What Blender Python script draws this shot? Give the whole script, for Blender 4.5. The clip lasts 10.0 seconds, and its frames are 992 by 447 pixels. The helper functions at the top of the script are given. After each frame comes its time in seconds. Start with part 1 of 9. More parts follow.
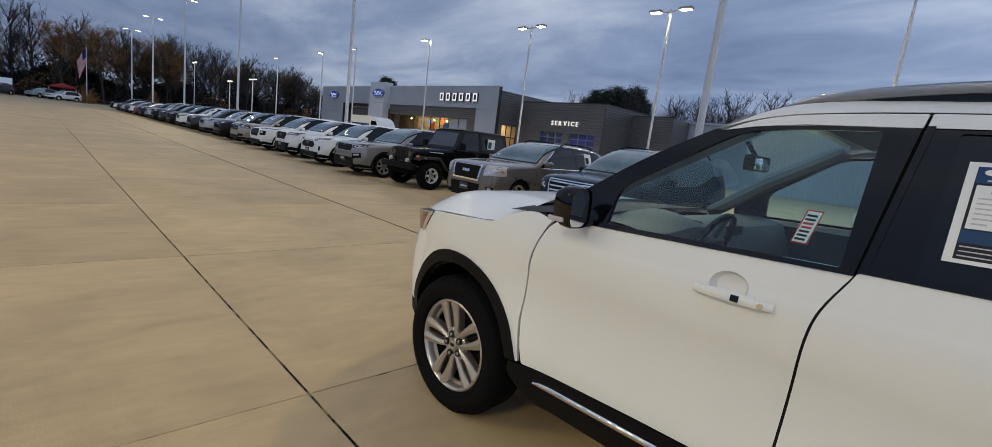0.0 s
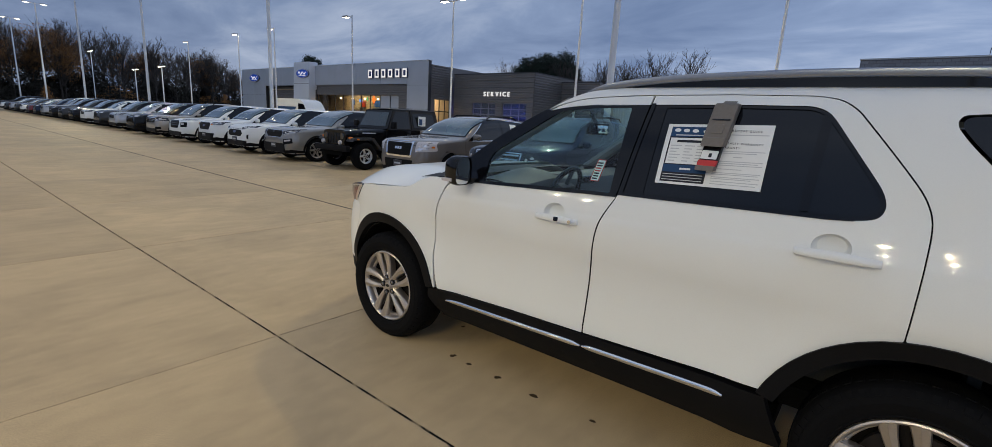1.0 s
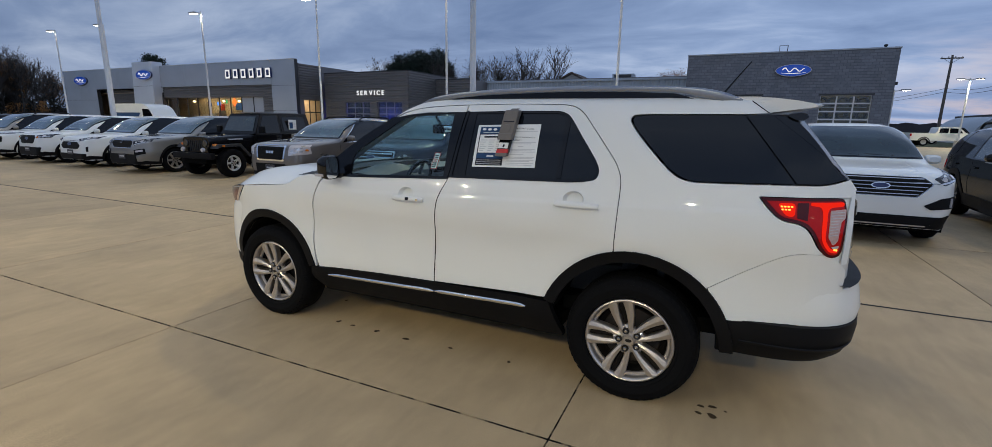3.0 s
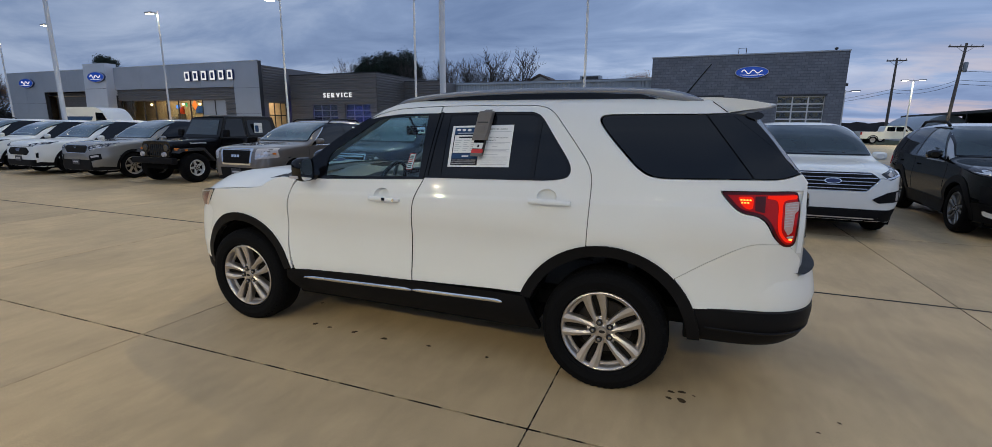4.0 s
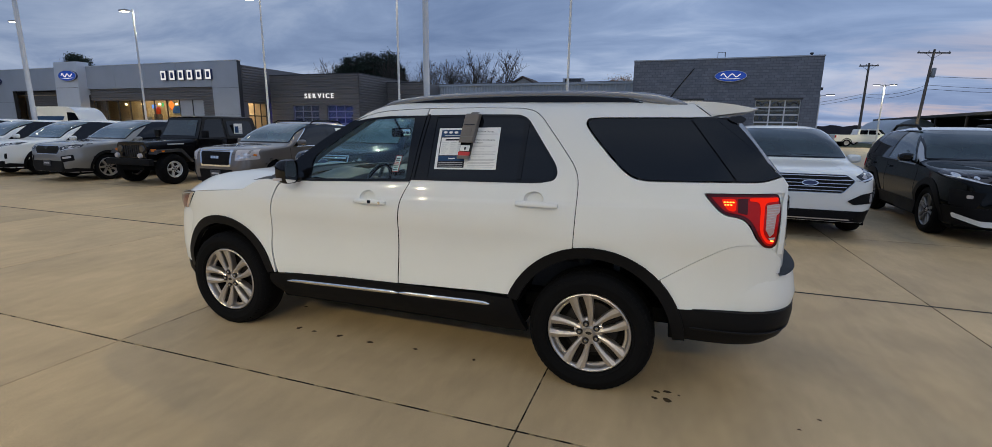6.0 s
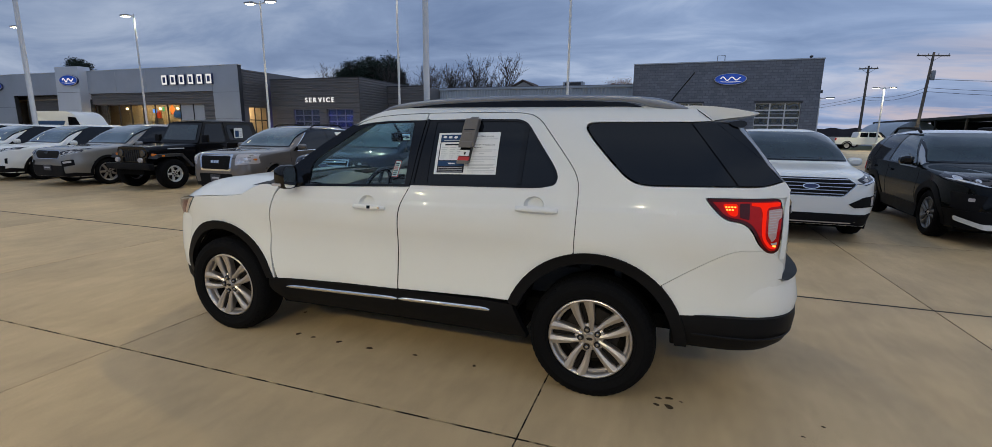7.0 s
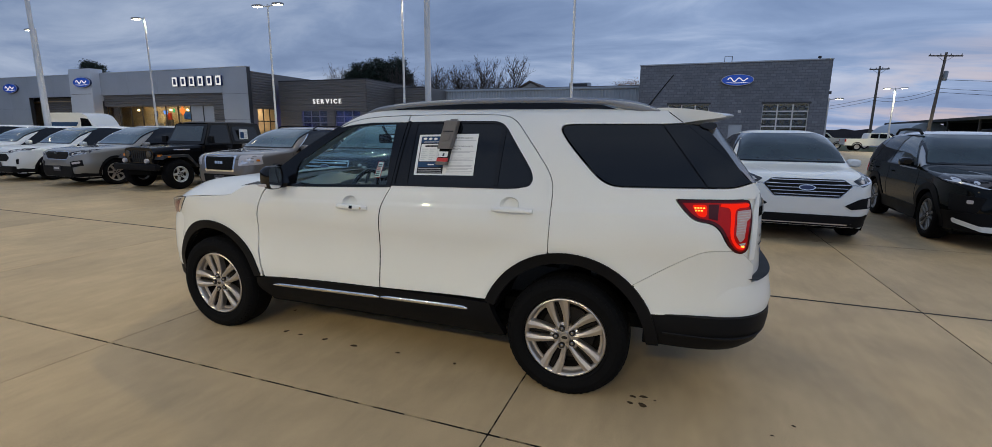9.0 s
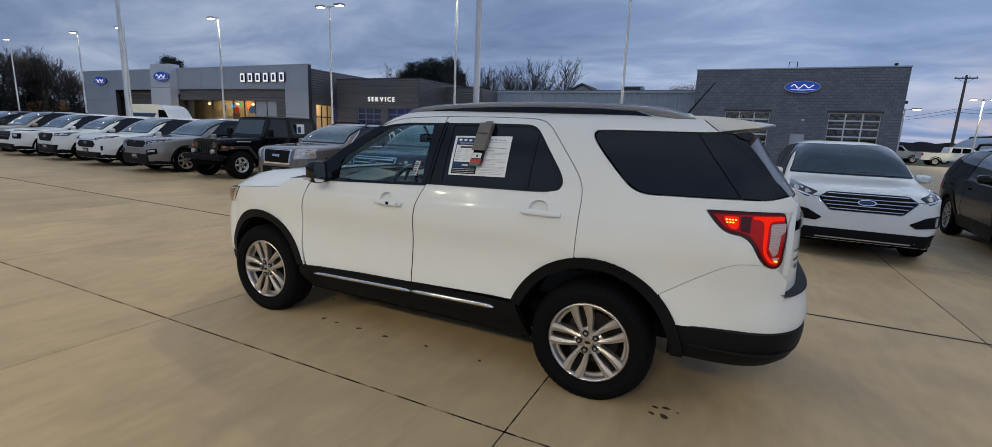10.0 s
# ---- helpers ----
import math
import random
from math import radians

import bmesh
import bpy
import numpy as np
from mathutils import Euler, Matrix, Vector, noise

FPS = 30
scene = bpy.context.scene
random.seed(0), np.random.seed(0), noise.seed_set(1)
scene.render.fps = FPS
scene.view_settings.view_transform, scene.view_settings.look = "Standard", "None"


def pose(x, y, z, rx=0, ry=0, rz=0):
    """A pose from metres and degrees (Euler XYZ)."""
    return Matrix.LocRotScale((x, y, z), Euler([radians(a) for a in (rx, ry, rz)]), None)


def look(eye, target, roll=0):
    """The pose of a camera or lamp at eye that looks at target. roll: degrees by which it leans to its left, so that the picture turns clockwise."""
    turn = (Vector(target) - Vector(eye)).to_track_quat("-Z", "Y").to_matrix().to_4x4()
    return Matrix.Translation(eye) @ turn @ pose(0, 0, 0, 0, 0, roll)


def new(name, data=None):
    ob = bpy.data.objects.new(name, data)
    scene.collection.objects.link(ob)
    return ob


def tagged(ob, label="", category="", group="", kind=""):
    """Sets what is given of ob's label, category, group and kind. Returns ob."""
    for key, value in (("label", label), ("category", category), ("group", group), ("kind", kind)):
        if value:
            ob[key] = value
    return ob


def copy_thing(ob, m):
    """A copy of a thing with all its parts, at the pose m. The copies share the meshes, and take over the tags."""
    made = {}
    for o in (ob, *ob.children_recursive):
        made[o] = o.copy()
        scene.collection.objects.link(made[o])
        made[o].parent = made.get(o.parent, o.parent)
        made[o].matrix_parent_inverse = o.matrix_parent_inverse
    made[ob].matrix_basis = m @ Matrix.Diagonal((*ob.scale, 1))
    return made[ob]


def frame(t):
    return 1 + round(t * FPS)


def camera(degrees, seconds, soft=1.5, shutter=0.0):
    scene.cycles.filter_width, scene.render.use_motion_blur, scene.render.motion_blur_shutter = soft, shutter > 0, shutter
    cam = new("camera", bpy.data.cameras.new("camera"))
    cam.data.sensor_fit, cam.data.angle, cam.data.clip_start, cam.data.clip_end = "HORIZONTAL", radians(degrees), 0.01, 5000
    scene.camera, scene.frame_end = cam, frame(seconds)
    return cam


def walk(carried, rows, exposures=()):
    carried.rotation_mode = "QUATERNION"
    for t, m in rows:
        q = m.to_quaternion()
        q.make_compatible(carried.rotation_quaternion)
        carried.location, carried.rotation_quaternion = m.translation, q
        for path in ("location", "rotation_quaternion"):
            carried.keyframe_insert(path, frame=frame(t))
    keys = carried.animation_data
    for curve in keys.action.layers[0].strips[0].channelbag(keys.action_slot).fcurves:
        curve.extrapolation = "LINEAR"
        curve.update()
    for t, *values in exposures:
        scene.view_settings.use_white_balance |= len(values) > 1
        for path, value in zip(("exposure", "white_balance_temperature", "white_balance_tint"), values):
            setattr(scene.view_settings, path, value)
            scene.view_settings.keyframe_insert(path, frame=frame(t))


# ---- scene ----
cam = camera(92.0, 10.0, 0.5)
PATH = [
    (0, (-0.986, -1.608, 1.471), (-2.390, -0.221, 1.149), 7.0),
    (0.5, (-0.613, -1.836, 1.508), (-1.853, -0.305, 1.160), 2.9),
    (1, (-0.267, -2.048, 1.540), (-1.483, -0.514, 1.129), 3.15),
    (1.5, (0.010, -2.300, 1.568), (-1.110, -0.700, 1.139), 2.9),
    (2, (0.311, -2.41, 1.584), (-0.724, -0.751, 1.162), 2.1),
    (2.5, (0.377, -2.544, 1.592), (-0.543, -0.817, 1.177), 1.4),
    (4, (0.386, -2.731, 1.583), (-0.328, -0.906, 1.182), 0.5),
    (4.5, (0.377, -2.742, 1.581), (-0.307, -0.905, 1.181), 0.6),
    (5, (0.371, -2.741, 1.578), (-0.288, -0.895, 1.179), 0.8),
    (5.5, (0.369, -2.748, 1.584), (-0.281, -0.898, 1.186), 0.8),
    (7, (0.362, -2.721, 1.596), (-0.291, -0.869, 1.216), 0.6),
    (7.5, (0.371, -2.746, 1.604), (-0.27, -0.889, 1.229), 0.5),
    (8, (0.377, -2.743, 1.6), (-0.262, -0.885, 1.228), 0.5),
    (8.5, (0.429, -2.733, 1.599), (-0.212, -0.876, 1.223), 0.5),
    (9, (0.559, -2.706, 1.602), (-0.125, -0.864, 1.226), 0.6),
    (9.5, (0.649, -2.703, 1.61), (-0.125, -0.897, 1.235), 1.1),
    (10, (0.671, -2.711, 1.615), (-0.186, -0.944, 1.239), 2.3),
]
walk(cam, [(t, look(eye, target, roll)) for t, eye, target, roll in PATH], exposures=[(0, 0, 7050, 11), (1, 0, 6850, 11), (2, 0, 6650, 10), (4, 0, 6600, 10), (7, 0, 6850, 10), (10, 0, 6750, 10)])

from mathutils.bvhtree import BVHTree

# ---------------------------------------------------------------- world and light
world = bpy.data.worlds.new("dusk_sky")
scene.world = world
world.use_nodes = True


def nd(nt, kind, x=0, y=0, **kw):
    n = nt.nodes.new(kind)
    n.location = (x, y)
    for k, v in kw.items():
        if k in n.inputs:
            n.inputs[k].default_value = v
    return n


def build_sky():
    nt = world.node_tree
    nt.nodes.clear()
    out = nd(nt, "ShaderNodeOutputWorld")
    bg = nd(nt, "ShaderNodeBackground", Strength=1.0)
    sky = nd(nt, "ShaderNodeTexSky")
    sky.sky_type = "NISHITA"
    sky.sun_disc = False
    sky.sun_elevation = radians(1.5)
    sky.sun_rotation = radians(62)
    sky.air_density, sky.dust_density, sky.ozone_density = 1.6, 1.0, 4.0
    dim = nd(nt, "ShaderNodeVectorMath")
    dim.operation = "SCALE"
    dim.inputs["Scale"].default_value = SKY_GAIN
    co = nd(nt, "ShaderNodeTexCoord")
    # clouds are laid on a flat layer: direction divided by its height
    sep = nd(nt, "ShaderNodeSeparateXYZ")
    up = nd(nt, "ShaderNodeMath")
    up.operation = "ADD"
    up.inputs[1].default_value = 0.16
    dx, dy = nd(nt, "ShaderNodeMath"), nd(nt, "ShaderNodeMath")
    dx.operation = dy.operation = "DIVIDE"
    comb = nd(nt, "ShaderNodeCombineXYZ")
    L = nt.links.new
    L(co.outputs["Generated"], sep.inputs[0])
    L(sep.outputs["Z"], up.inputs[0])
    L(sep.outputs["X"], dx.inputs[0])
    L(up.outputs[0], dx.inputs[1])
    L(sep.outputs["Y"], dy.inputs[0])
    L(up.outputs[0], dy.inputs[1])
    L(dx.outputs[0], comb.inputs[0])
    L(dy.outputs[0], comb.inputs[1])
    mp = nd(nt, "ShaderNodeMapping")
    mp.inputs["Scale"].default_value = (0.75, 1.25, 1)
    mp.inputs["Rotation"].default_value = (0, 0, radians(25))
    L(comb.outputs[0], mp.inputs[0])
    n1 = nd(nt, "ShaderNodeTexNoise", Scale=1.3, Detail=9.0, Roughness=0.58, Distortion=0.5)
    n2 = nd(nt, "ShaderNodeTexNoise", Scale=0.55, Detail=4.0, Roughness=0.5)
    L(mp.outputs[0], n1.inputs["Vector"])
    L(mp.outputs[0], n2.inputs["Vector"])
    add = nd(nt, "ShaderNodeMath")
    add.operation = "MULTIPLY_ADD"
    add.inputs[1].default_value = 0.6
    L(n2.outputs["Fac"], add.inputs[0])
    half = nd(nt, "ShaderNodeMath")
    half.operation = "MULTIPLY"
    half.inputs[1].default_value = 0.55
    L(n1.outputs["Fac"], half.inputs[0])
    L(half.outputs[0], add.inputs[2])
    ramp = nd(nt, "ShaderNodeValToRGB")
    e = ramp.color_ramp.elements
    e[0].position, e[0].color = 0.40, (0.124, 0.194, 0.362, 1)
    e[1].position, e[1].color = 0.76, (0.50, 0.60, 0.79, 1)
    m = e.new(0.56)
    m.color = (0.232, 0.324, 0.525, 1)
    L(add.outputs[0], ramp.inputs[0])
    # a warm break low over the horizon on the side where the sun went down
    dot = nd(nt, "ShaderNodeVectorMath")
    dot.operation = "DOT_PRODUCT"
    dot.inputs[1].default_value = (0.58, 0.815, 0.0)
    L(co.outputs["Generated"], dot.inputs[0])
    side = nd(nt, "ShaderNodeMapRange")
    side.inputs[1].default_value, side.inputs[2].default_value = 0.90, 0.995
    L(dot.outputs["Value"], side.inputs[0])
    low = nd(nt, "ShaderNodeMapRange")
    low.inputs[1].default_value, low.inputs[2].default_value = 0.20, 0.04
    L(sep.outputs["Z"], low.inputs[0])
    w1 = nd(nt, "ShaderNodeMath")
    w1.operation = "MULTIPLY"
    L(side.outputs[0], w1.inputs[0])
    L(low.outputs[0], w1.inputs[1])
    brk = nd(nt, "ShaderNodeMapRange")
    brk.inputs[1].default_value, brk.inputs[2].default_value = 0.46, 0.58
    L(n1.outputs["Fac"], brk.inputs[0])
    w2 = nd(nt, "ShaderNodeMath")
    w2.operation = "MULTIPLY"
    L(w1.outputs[0], w2.inputs[0])
    L(brk.outputs[0], w2.inputs[1])
    warm = nd(nt, "ShaderNodeMix")
    warm.data_type = "RGBA"
    warm.inputs[7].default_value = (0.46, 0.39, 0.415, 1)
    L(w2.outputs[0], warm.inputs[0])
    L(ramp.outputs[0], warm.inputs[6])
    L(sky.outputs[0], dim.inputs[0])
    tot = nd(nt, "ShaderNodeVectorMath")
    tot.operation = "ADD"
    L(dim.outputs[0], tot.inputs[0])
    L(warm.outputs[2], tot.inputs[1])
    # the sky is dimmer away from the side of the sunset
    away = nd(nt, "ShaderNodeMapRange")
    away.inputs[1].default_value, away.inputs[2].default_value, away.inputs[3].default_value, away.inputs[4].default_value = -0.95, 0.3, 0.84, 1.20
    L(sep.outputs["X"], away.inputs[0])
    fall = nd(nt, "ShaderNodeVectorMath")
    fall.operation = "SCALE"
    L(tot.outputs[0], fall.inputs[0])
    L(away.outputs[0], fall.inputs["Scale"])
    L(fall.outputs[0], bg.inputs[0])
    L(bg.outputs[0], out.inputs[0])


SKY_GAIN = 0.02
build_sky()

LAMP_WATT = 3700.0
LAMP_COLOUR = (1.0, 0.89, 0.56)


def lamp_light(x, y, z, watt, cone=165, blend=0.35):
    d = bpy.data.lights.new("lot_lamp_light", "SPOT")
    d.energy, d.color, d.shadow_soft_size = watt, LAMP_COLOUR, 0.11
    d.spot_size, d.spot_blend = radians(cone), blend
    ob = new("lot_lamp_light", d)
    ob.location = (x, y, z)
    return ob


sun = bpy.data.lights.new("after_sunset_glow", "SUN")
sun.energy, sun.angle, sun.color = 0.08, radians(40), (0.75, 0.85, 1.0)
sun_ob = new("after_sunset_glow", sun)
sun_ob.matrix_world = look((0, 0, 0), (-0.45, -0.8, -0.45))


# ---------------------------------------------------------------- materials
MATS = {}


def material(name, colour, rough=0.5, metal=0.0, grain=0.0, grain_scale=30.0, stain=0.0, stain_scale=1.5, bump=0.0, coat=0.0, spec=0.5, rand=0.0, emit=None, emit_strength=0.0, alpha=1.0, trans=0.0, ior=1.45):
    """A surface with two scales of variation: fine grain and broad stains."""
    if name in MATS:
        return MATS[name]
    m = bpy.data.materials.new(name)
    m.use_nodes = True
    nt = m.node_tree
    b = nt.nodes["Principled BSDF"]
    L = nt.links.new
    col = (*colour, 1.0)
    b.inputs["Base Color"].default_value = col
    b.inputs["Roughness"].default_value = rough
    b.inputs["Metallic"].default_value = metal
    b.inputs["Coat Weight"].default_value = coat
    b.inputs["Coat Roughness"].default_value = 0.03
    b.inputs["Specular IOR Level"].default_value = spec
    b.inputs["Transmission Weight"].default_value = trans
    b.inputs["IOR"].default_value = ior
    if emit:
        b.inputs["Emission Color"].default_value = (*emit, 1)
        b.inputs["Emission Strength"].default_value = emit_strength
    if grain or stain or rand or bump:
        co = nd(nt, "ShaderNodeTexCoord")
        fine = nd(nt, "ShaderNodeTexNoise", Scale=grain_scale, Detail=6.0, Roughness=0.6)
        broad = nd(nt, "ShaderNodeTexNoise", Scale=stain_scale, Detail=5.0, Roughness=0.55)
        L(co.outputs["Object"], fine.inputs["Vector"])
        L(co.outputs["Object"], broad.inputs["Vector"])
        a = nd(nt, "ShaderNodeMapRange")
        a.inputs[3].default_value, a.inputs[4].default_value = 1 - grain, 1 + grain
        a.inputs[1].default_value, a.inputs[2].default_value = 0.3, 0.7
        L(fine.outputs["Fac"], a.inputs[0])
        c = nd(nt, "ShaderNodeMapRange")
        c.inputs[3].default_value, c.inputs[4].default_value = 1 - stain, 1 + stain
        c.inputs[1].default_value, c.inputs[2].default_value = 0.3, 0.7
        L(broad.outputs["Fac"], c.inputs[0])
        mu = nd(nt, "ShaderNodeMath")
        mu.operation = "MULTIPLY"
        L(a.outputs[0], mu.inputs[0])
        L(c.outputs[0], mu.inputs[1])
        last = mu
        if rand:
            info = nd(nt, "ShaderNodeObjectInfo")
            r = nd(nt, "ShaderNodeMapRange")
            r.inputs[3].default_value, r.inputs[4].default_value = 1 - rand, 1 + rand
            L(info.outputs["Random"], r.inputs[0])
            mu2 = nd(nt, "ShaderNodeMath")
            mu2.operation = "MULTIPLY"
            L(mu.outputs[0], mu2.inputs[0])
            L(r.outputs[0], mu2.inputs[1])
            last = mu2
        sc = nd(nt, "ShaderNodeVectorMath")
        sc.operation = "SCALE"
        sc.inputs[0].default_value = colour
        L(last.outputs[0], sc.inputs["Scale"])
        L(sc.outputs[0], b.inputs["Base Color"])
        rr = nd(nt, "ShaderNodeMapRange")
        rr.inputs[1].default_value, rr.inputs[2].default_value = 0.3, 0.7
        rr.inputs[3].default_value, rr.inputs[4].default_value = max(0.0, rough - 0.5 * stain * rough), min(1.0, rough + 0.5 * stain * rough)
        L(broad.outputs["Fac"], rr.inputs[0])
        L(rr.outputs[0], b.inputs["Roughness"])
        if bump:
            bp = nd(nt, "ShaderNodeBump", Strength=bump, Distance=0.004)
            L(fine.outputs["Fac"], bp.inputs["Height"])
            L(bp.outputs[0], b.inputs["Normal"])
    MATS[name] = m
    return m


def lamp_material(name, colour, strength):
    if name in MATS:
        return MATS[name]
    m = bpy.data.materials.new(name)
    m.use_nodes = True
    nt = m.node_tree
    nt.nodes.clear()
    e = nd(nt, "ShaderNodeEmission", Strength=strength)
    e.inputs[0].default_value = (*colour, 1)
    o = nd(nt, "ShaderNodeOutputMaterial")
    nt.links.new(e.outputs[0], o.inputs[0])
    MATS[name] = m
    return m


def sheet_glass(name, tint):
    """A thin pane: tinted see-through, with a surface gloss."""
    m = bpy.data.materials.new(name)
    m.use_nodes = True
    nt = m.node_tree
    nt.nodes.clear()
    t = nd(nt, "ShaderNodeBsdfTransparent")
    t.inputs[0].default_value = (*tint, 1)
    g = nd(nt, "ShaderNodeBsdfGlossy", Roughness=0.01)
    lw = nd(nt, "ShaderNodeLayerWeight", Blend=0.5)
    pw5 = nd(nt, "ShaderNodeMath")
    pw5.operation = "POWER"
    pw5.inputs[1].default_value = 4.0
    nt.links.new(lw.outputs["Facing"], pw5.inputs[0])
    f = nd(nt, "ShaderNodeMapRange")
    f.inputs[3].default_value, f.inputs[4].default_value = 0.05, 0.95
    nt.links.new(pw5.outputs[0], f.inputs[0])
    mx = nd(nt, "ShaderNodeMixShader")
    o = nd(nt, "ShaderNodeOutputMaterial")
    nt.links.new(f.outputs[0], mx.inputs[0])
    nt.links.new(t.outputs[0], mx.inputs[1])
    nt.links.new(g.outputs[0], mx.inputs[2])
    nt.links.new(mx.outputs[0], o.inputs[0])
    MATS[name] = m
    return m


# ---------------------------------------------------------------- mesh tools
def part(name, bm, mat, parent=None, label="", smooth=30, at=None):
    """Links a bmesh as one mesh object, under a parent or on its own."""
    me = bpy.data.meshes.new(name)
    bmesh.ops.recalc_face_normals(bm, faces=bm.faces)
    bm.to_mesh(me)
    bm.free()
    for m in (mat if isinstance(mat, (list, tuple)) else [mat]):
        me.materials.append(m)
    if smooth:
        me.polygons.foreach_set("use_smooth", [True] * len(me.polygons))
        me.set_sharp_from_angle(angle=radians(smooth))
    ob = new(name, me)
    if at is not None:
        ob.matrix_basis = at
    if parent is not None:
        ob.parent = parent
    if label:
        ob["label"] = label
    return ob


def thing(name, m, label, category, group="", kind=""):
    ob = new(name)
    ob.matrix_basis = m
    return tagged(ob, label, category, group, kind)


def box(bm, x0, x1, y0, y1, z0, z1, bevel=0.0):
    r = bmesh.ops.create_cube(bm, size=1.0)
    vs = r["verts"]
    bmesh.ops.transform(bm, verts=vs, matrix=Matrix.Translation(((x0 + x1) / 2, (y0 + y1) / 2, (z0 + z1) / 2)) @ Matrix.Diagonal((x1 - x0, y1 - y0, z1 - z0, 1)))
    if bevel:
        es = list({e for v in vs for e in v.link_edges})
        bmesh.ops.bevel(bm, geom=es, offset=bevel, segments=2, affect="EDGES", profile=0.7)


def new_box(*a, **k):
    bm = bmesh.new()
    box(bm, *a, **k)
    return bm


def rings(bm, loops, closed=True, cap0=True, cap1=True):
    """Skins a list of equally long point loops."""
    vs = [[bm.verts.new(p) for p in lp] for lp in loops]
    n = len(vs[0])
    for a, b in zip(vs, vs[1:]):
        for i in range(n if closed else n - 1):
            j = (i + 1) % n
            bm.faces.new((a[i], a[j], b[j], b[i]))
    if closed and cap0:
        bm.faces.new(list(reversed(vs[0])))
    if closed and cap1:
        bm.faces.new(vs[-1])
    return vs


def tube(bm, pts, radii, n=8):
    """A round rod along a polyline."""
    pts = [Vector(p) for p in pts]
    if not isinstance(radii, (list, tuple)):
        radii = [radii] * len(pts)
    loops = []
    for i, p in enumerate(pts):
        d = (pts[min(i + 1, len(pts) - 1)] - pts[max(i - 1, 0)]).normalized()
        ref = Vector((0, 0, 1)) if abs(d.z) < 0.9 else Vector((1, 0, 0))
        u = d.cross(ref).normalized()
        w = d.cross(u)
        loops.append([p + radii[i] * (math.cos(2 * math.pi * k / n) * u + math.sin(2 * math.pi * k / n) * w) for k in range(n)])
    rings(bm, loops)


def prism(bm, poly, axis, a, b):
    """A polygon given in the two other axes, extruded along axis from a to b."""
    def put(p, d):
        q = list(p)
        q.insert("xyz".index(axis), d)
        return q
    rings(bm, [[put(p, a) for p in poly], [put(p, b) for p in poly]])


def lathe(bm, prof, n=32, axis="y", centre=(0, 0, 0), closed=True):
    """Turns a profile of (radius, along) about an axis."""
    loops = []
    for r, t in prof:
        lp = []
        for k in range(n):
            a = 2 * math.pi * k / n
            c, s = r * math.cos(a), r * math.sin(a)
            q = (c, t, s) if axis == "y" else ((c, s, t) if axis == "z" else (t, c, s))
            lp.append(Vector(q) + Vector(centre))
        loops.append(lp)
    if closed:
        loops.append(loops[0])
        vs = [[bm.verts.new(p) for p in lp] for lp in loops[:-1]]
        vs.append(vs[0])
        for a, b in zip(vs, vs[1:]):
            for i in range(n):
                j = (i + 1) % n
                bm.faces.new((a[i], a[j], b[j], b[i]))
    else:
        rings(bm, loops)


def text_mesh(name, words, size, depth, mat, m, parent=None, label=""):
    """Raised lettering with the built-in font, turned into a mesh."""
    cu = bpy.data.curves.new(name, "FONT")
    cu.body, cu.size, cu.extrude, cu.align_x, cu.align_y = words, size, depth, "CENTER", "CENTER"
    cu.resolution_u = 3
    cu.space_character = 1.45 if depth < 0.01 else 1.62
    cu.offset = 0.012 * size
    tmp = bpy.data.objects.new(name + "_tmp", cu)
    me = bpy.data.meshes.new_from_object(tmp)
    bpy.data.objects.remove(tmp)
    me.name = name
    me.materials.clear()
    me.materials.append(mat)
    ob = new(name, me)
    ob.matrix_basis = m
    if parent is not None:
        ob.parent = parent
    if label:
        ob["label"] = label
    return ob


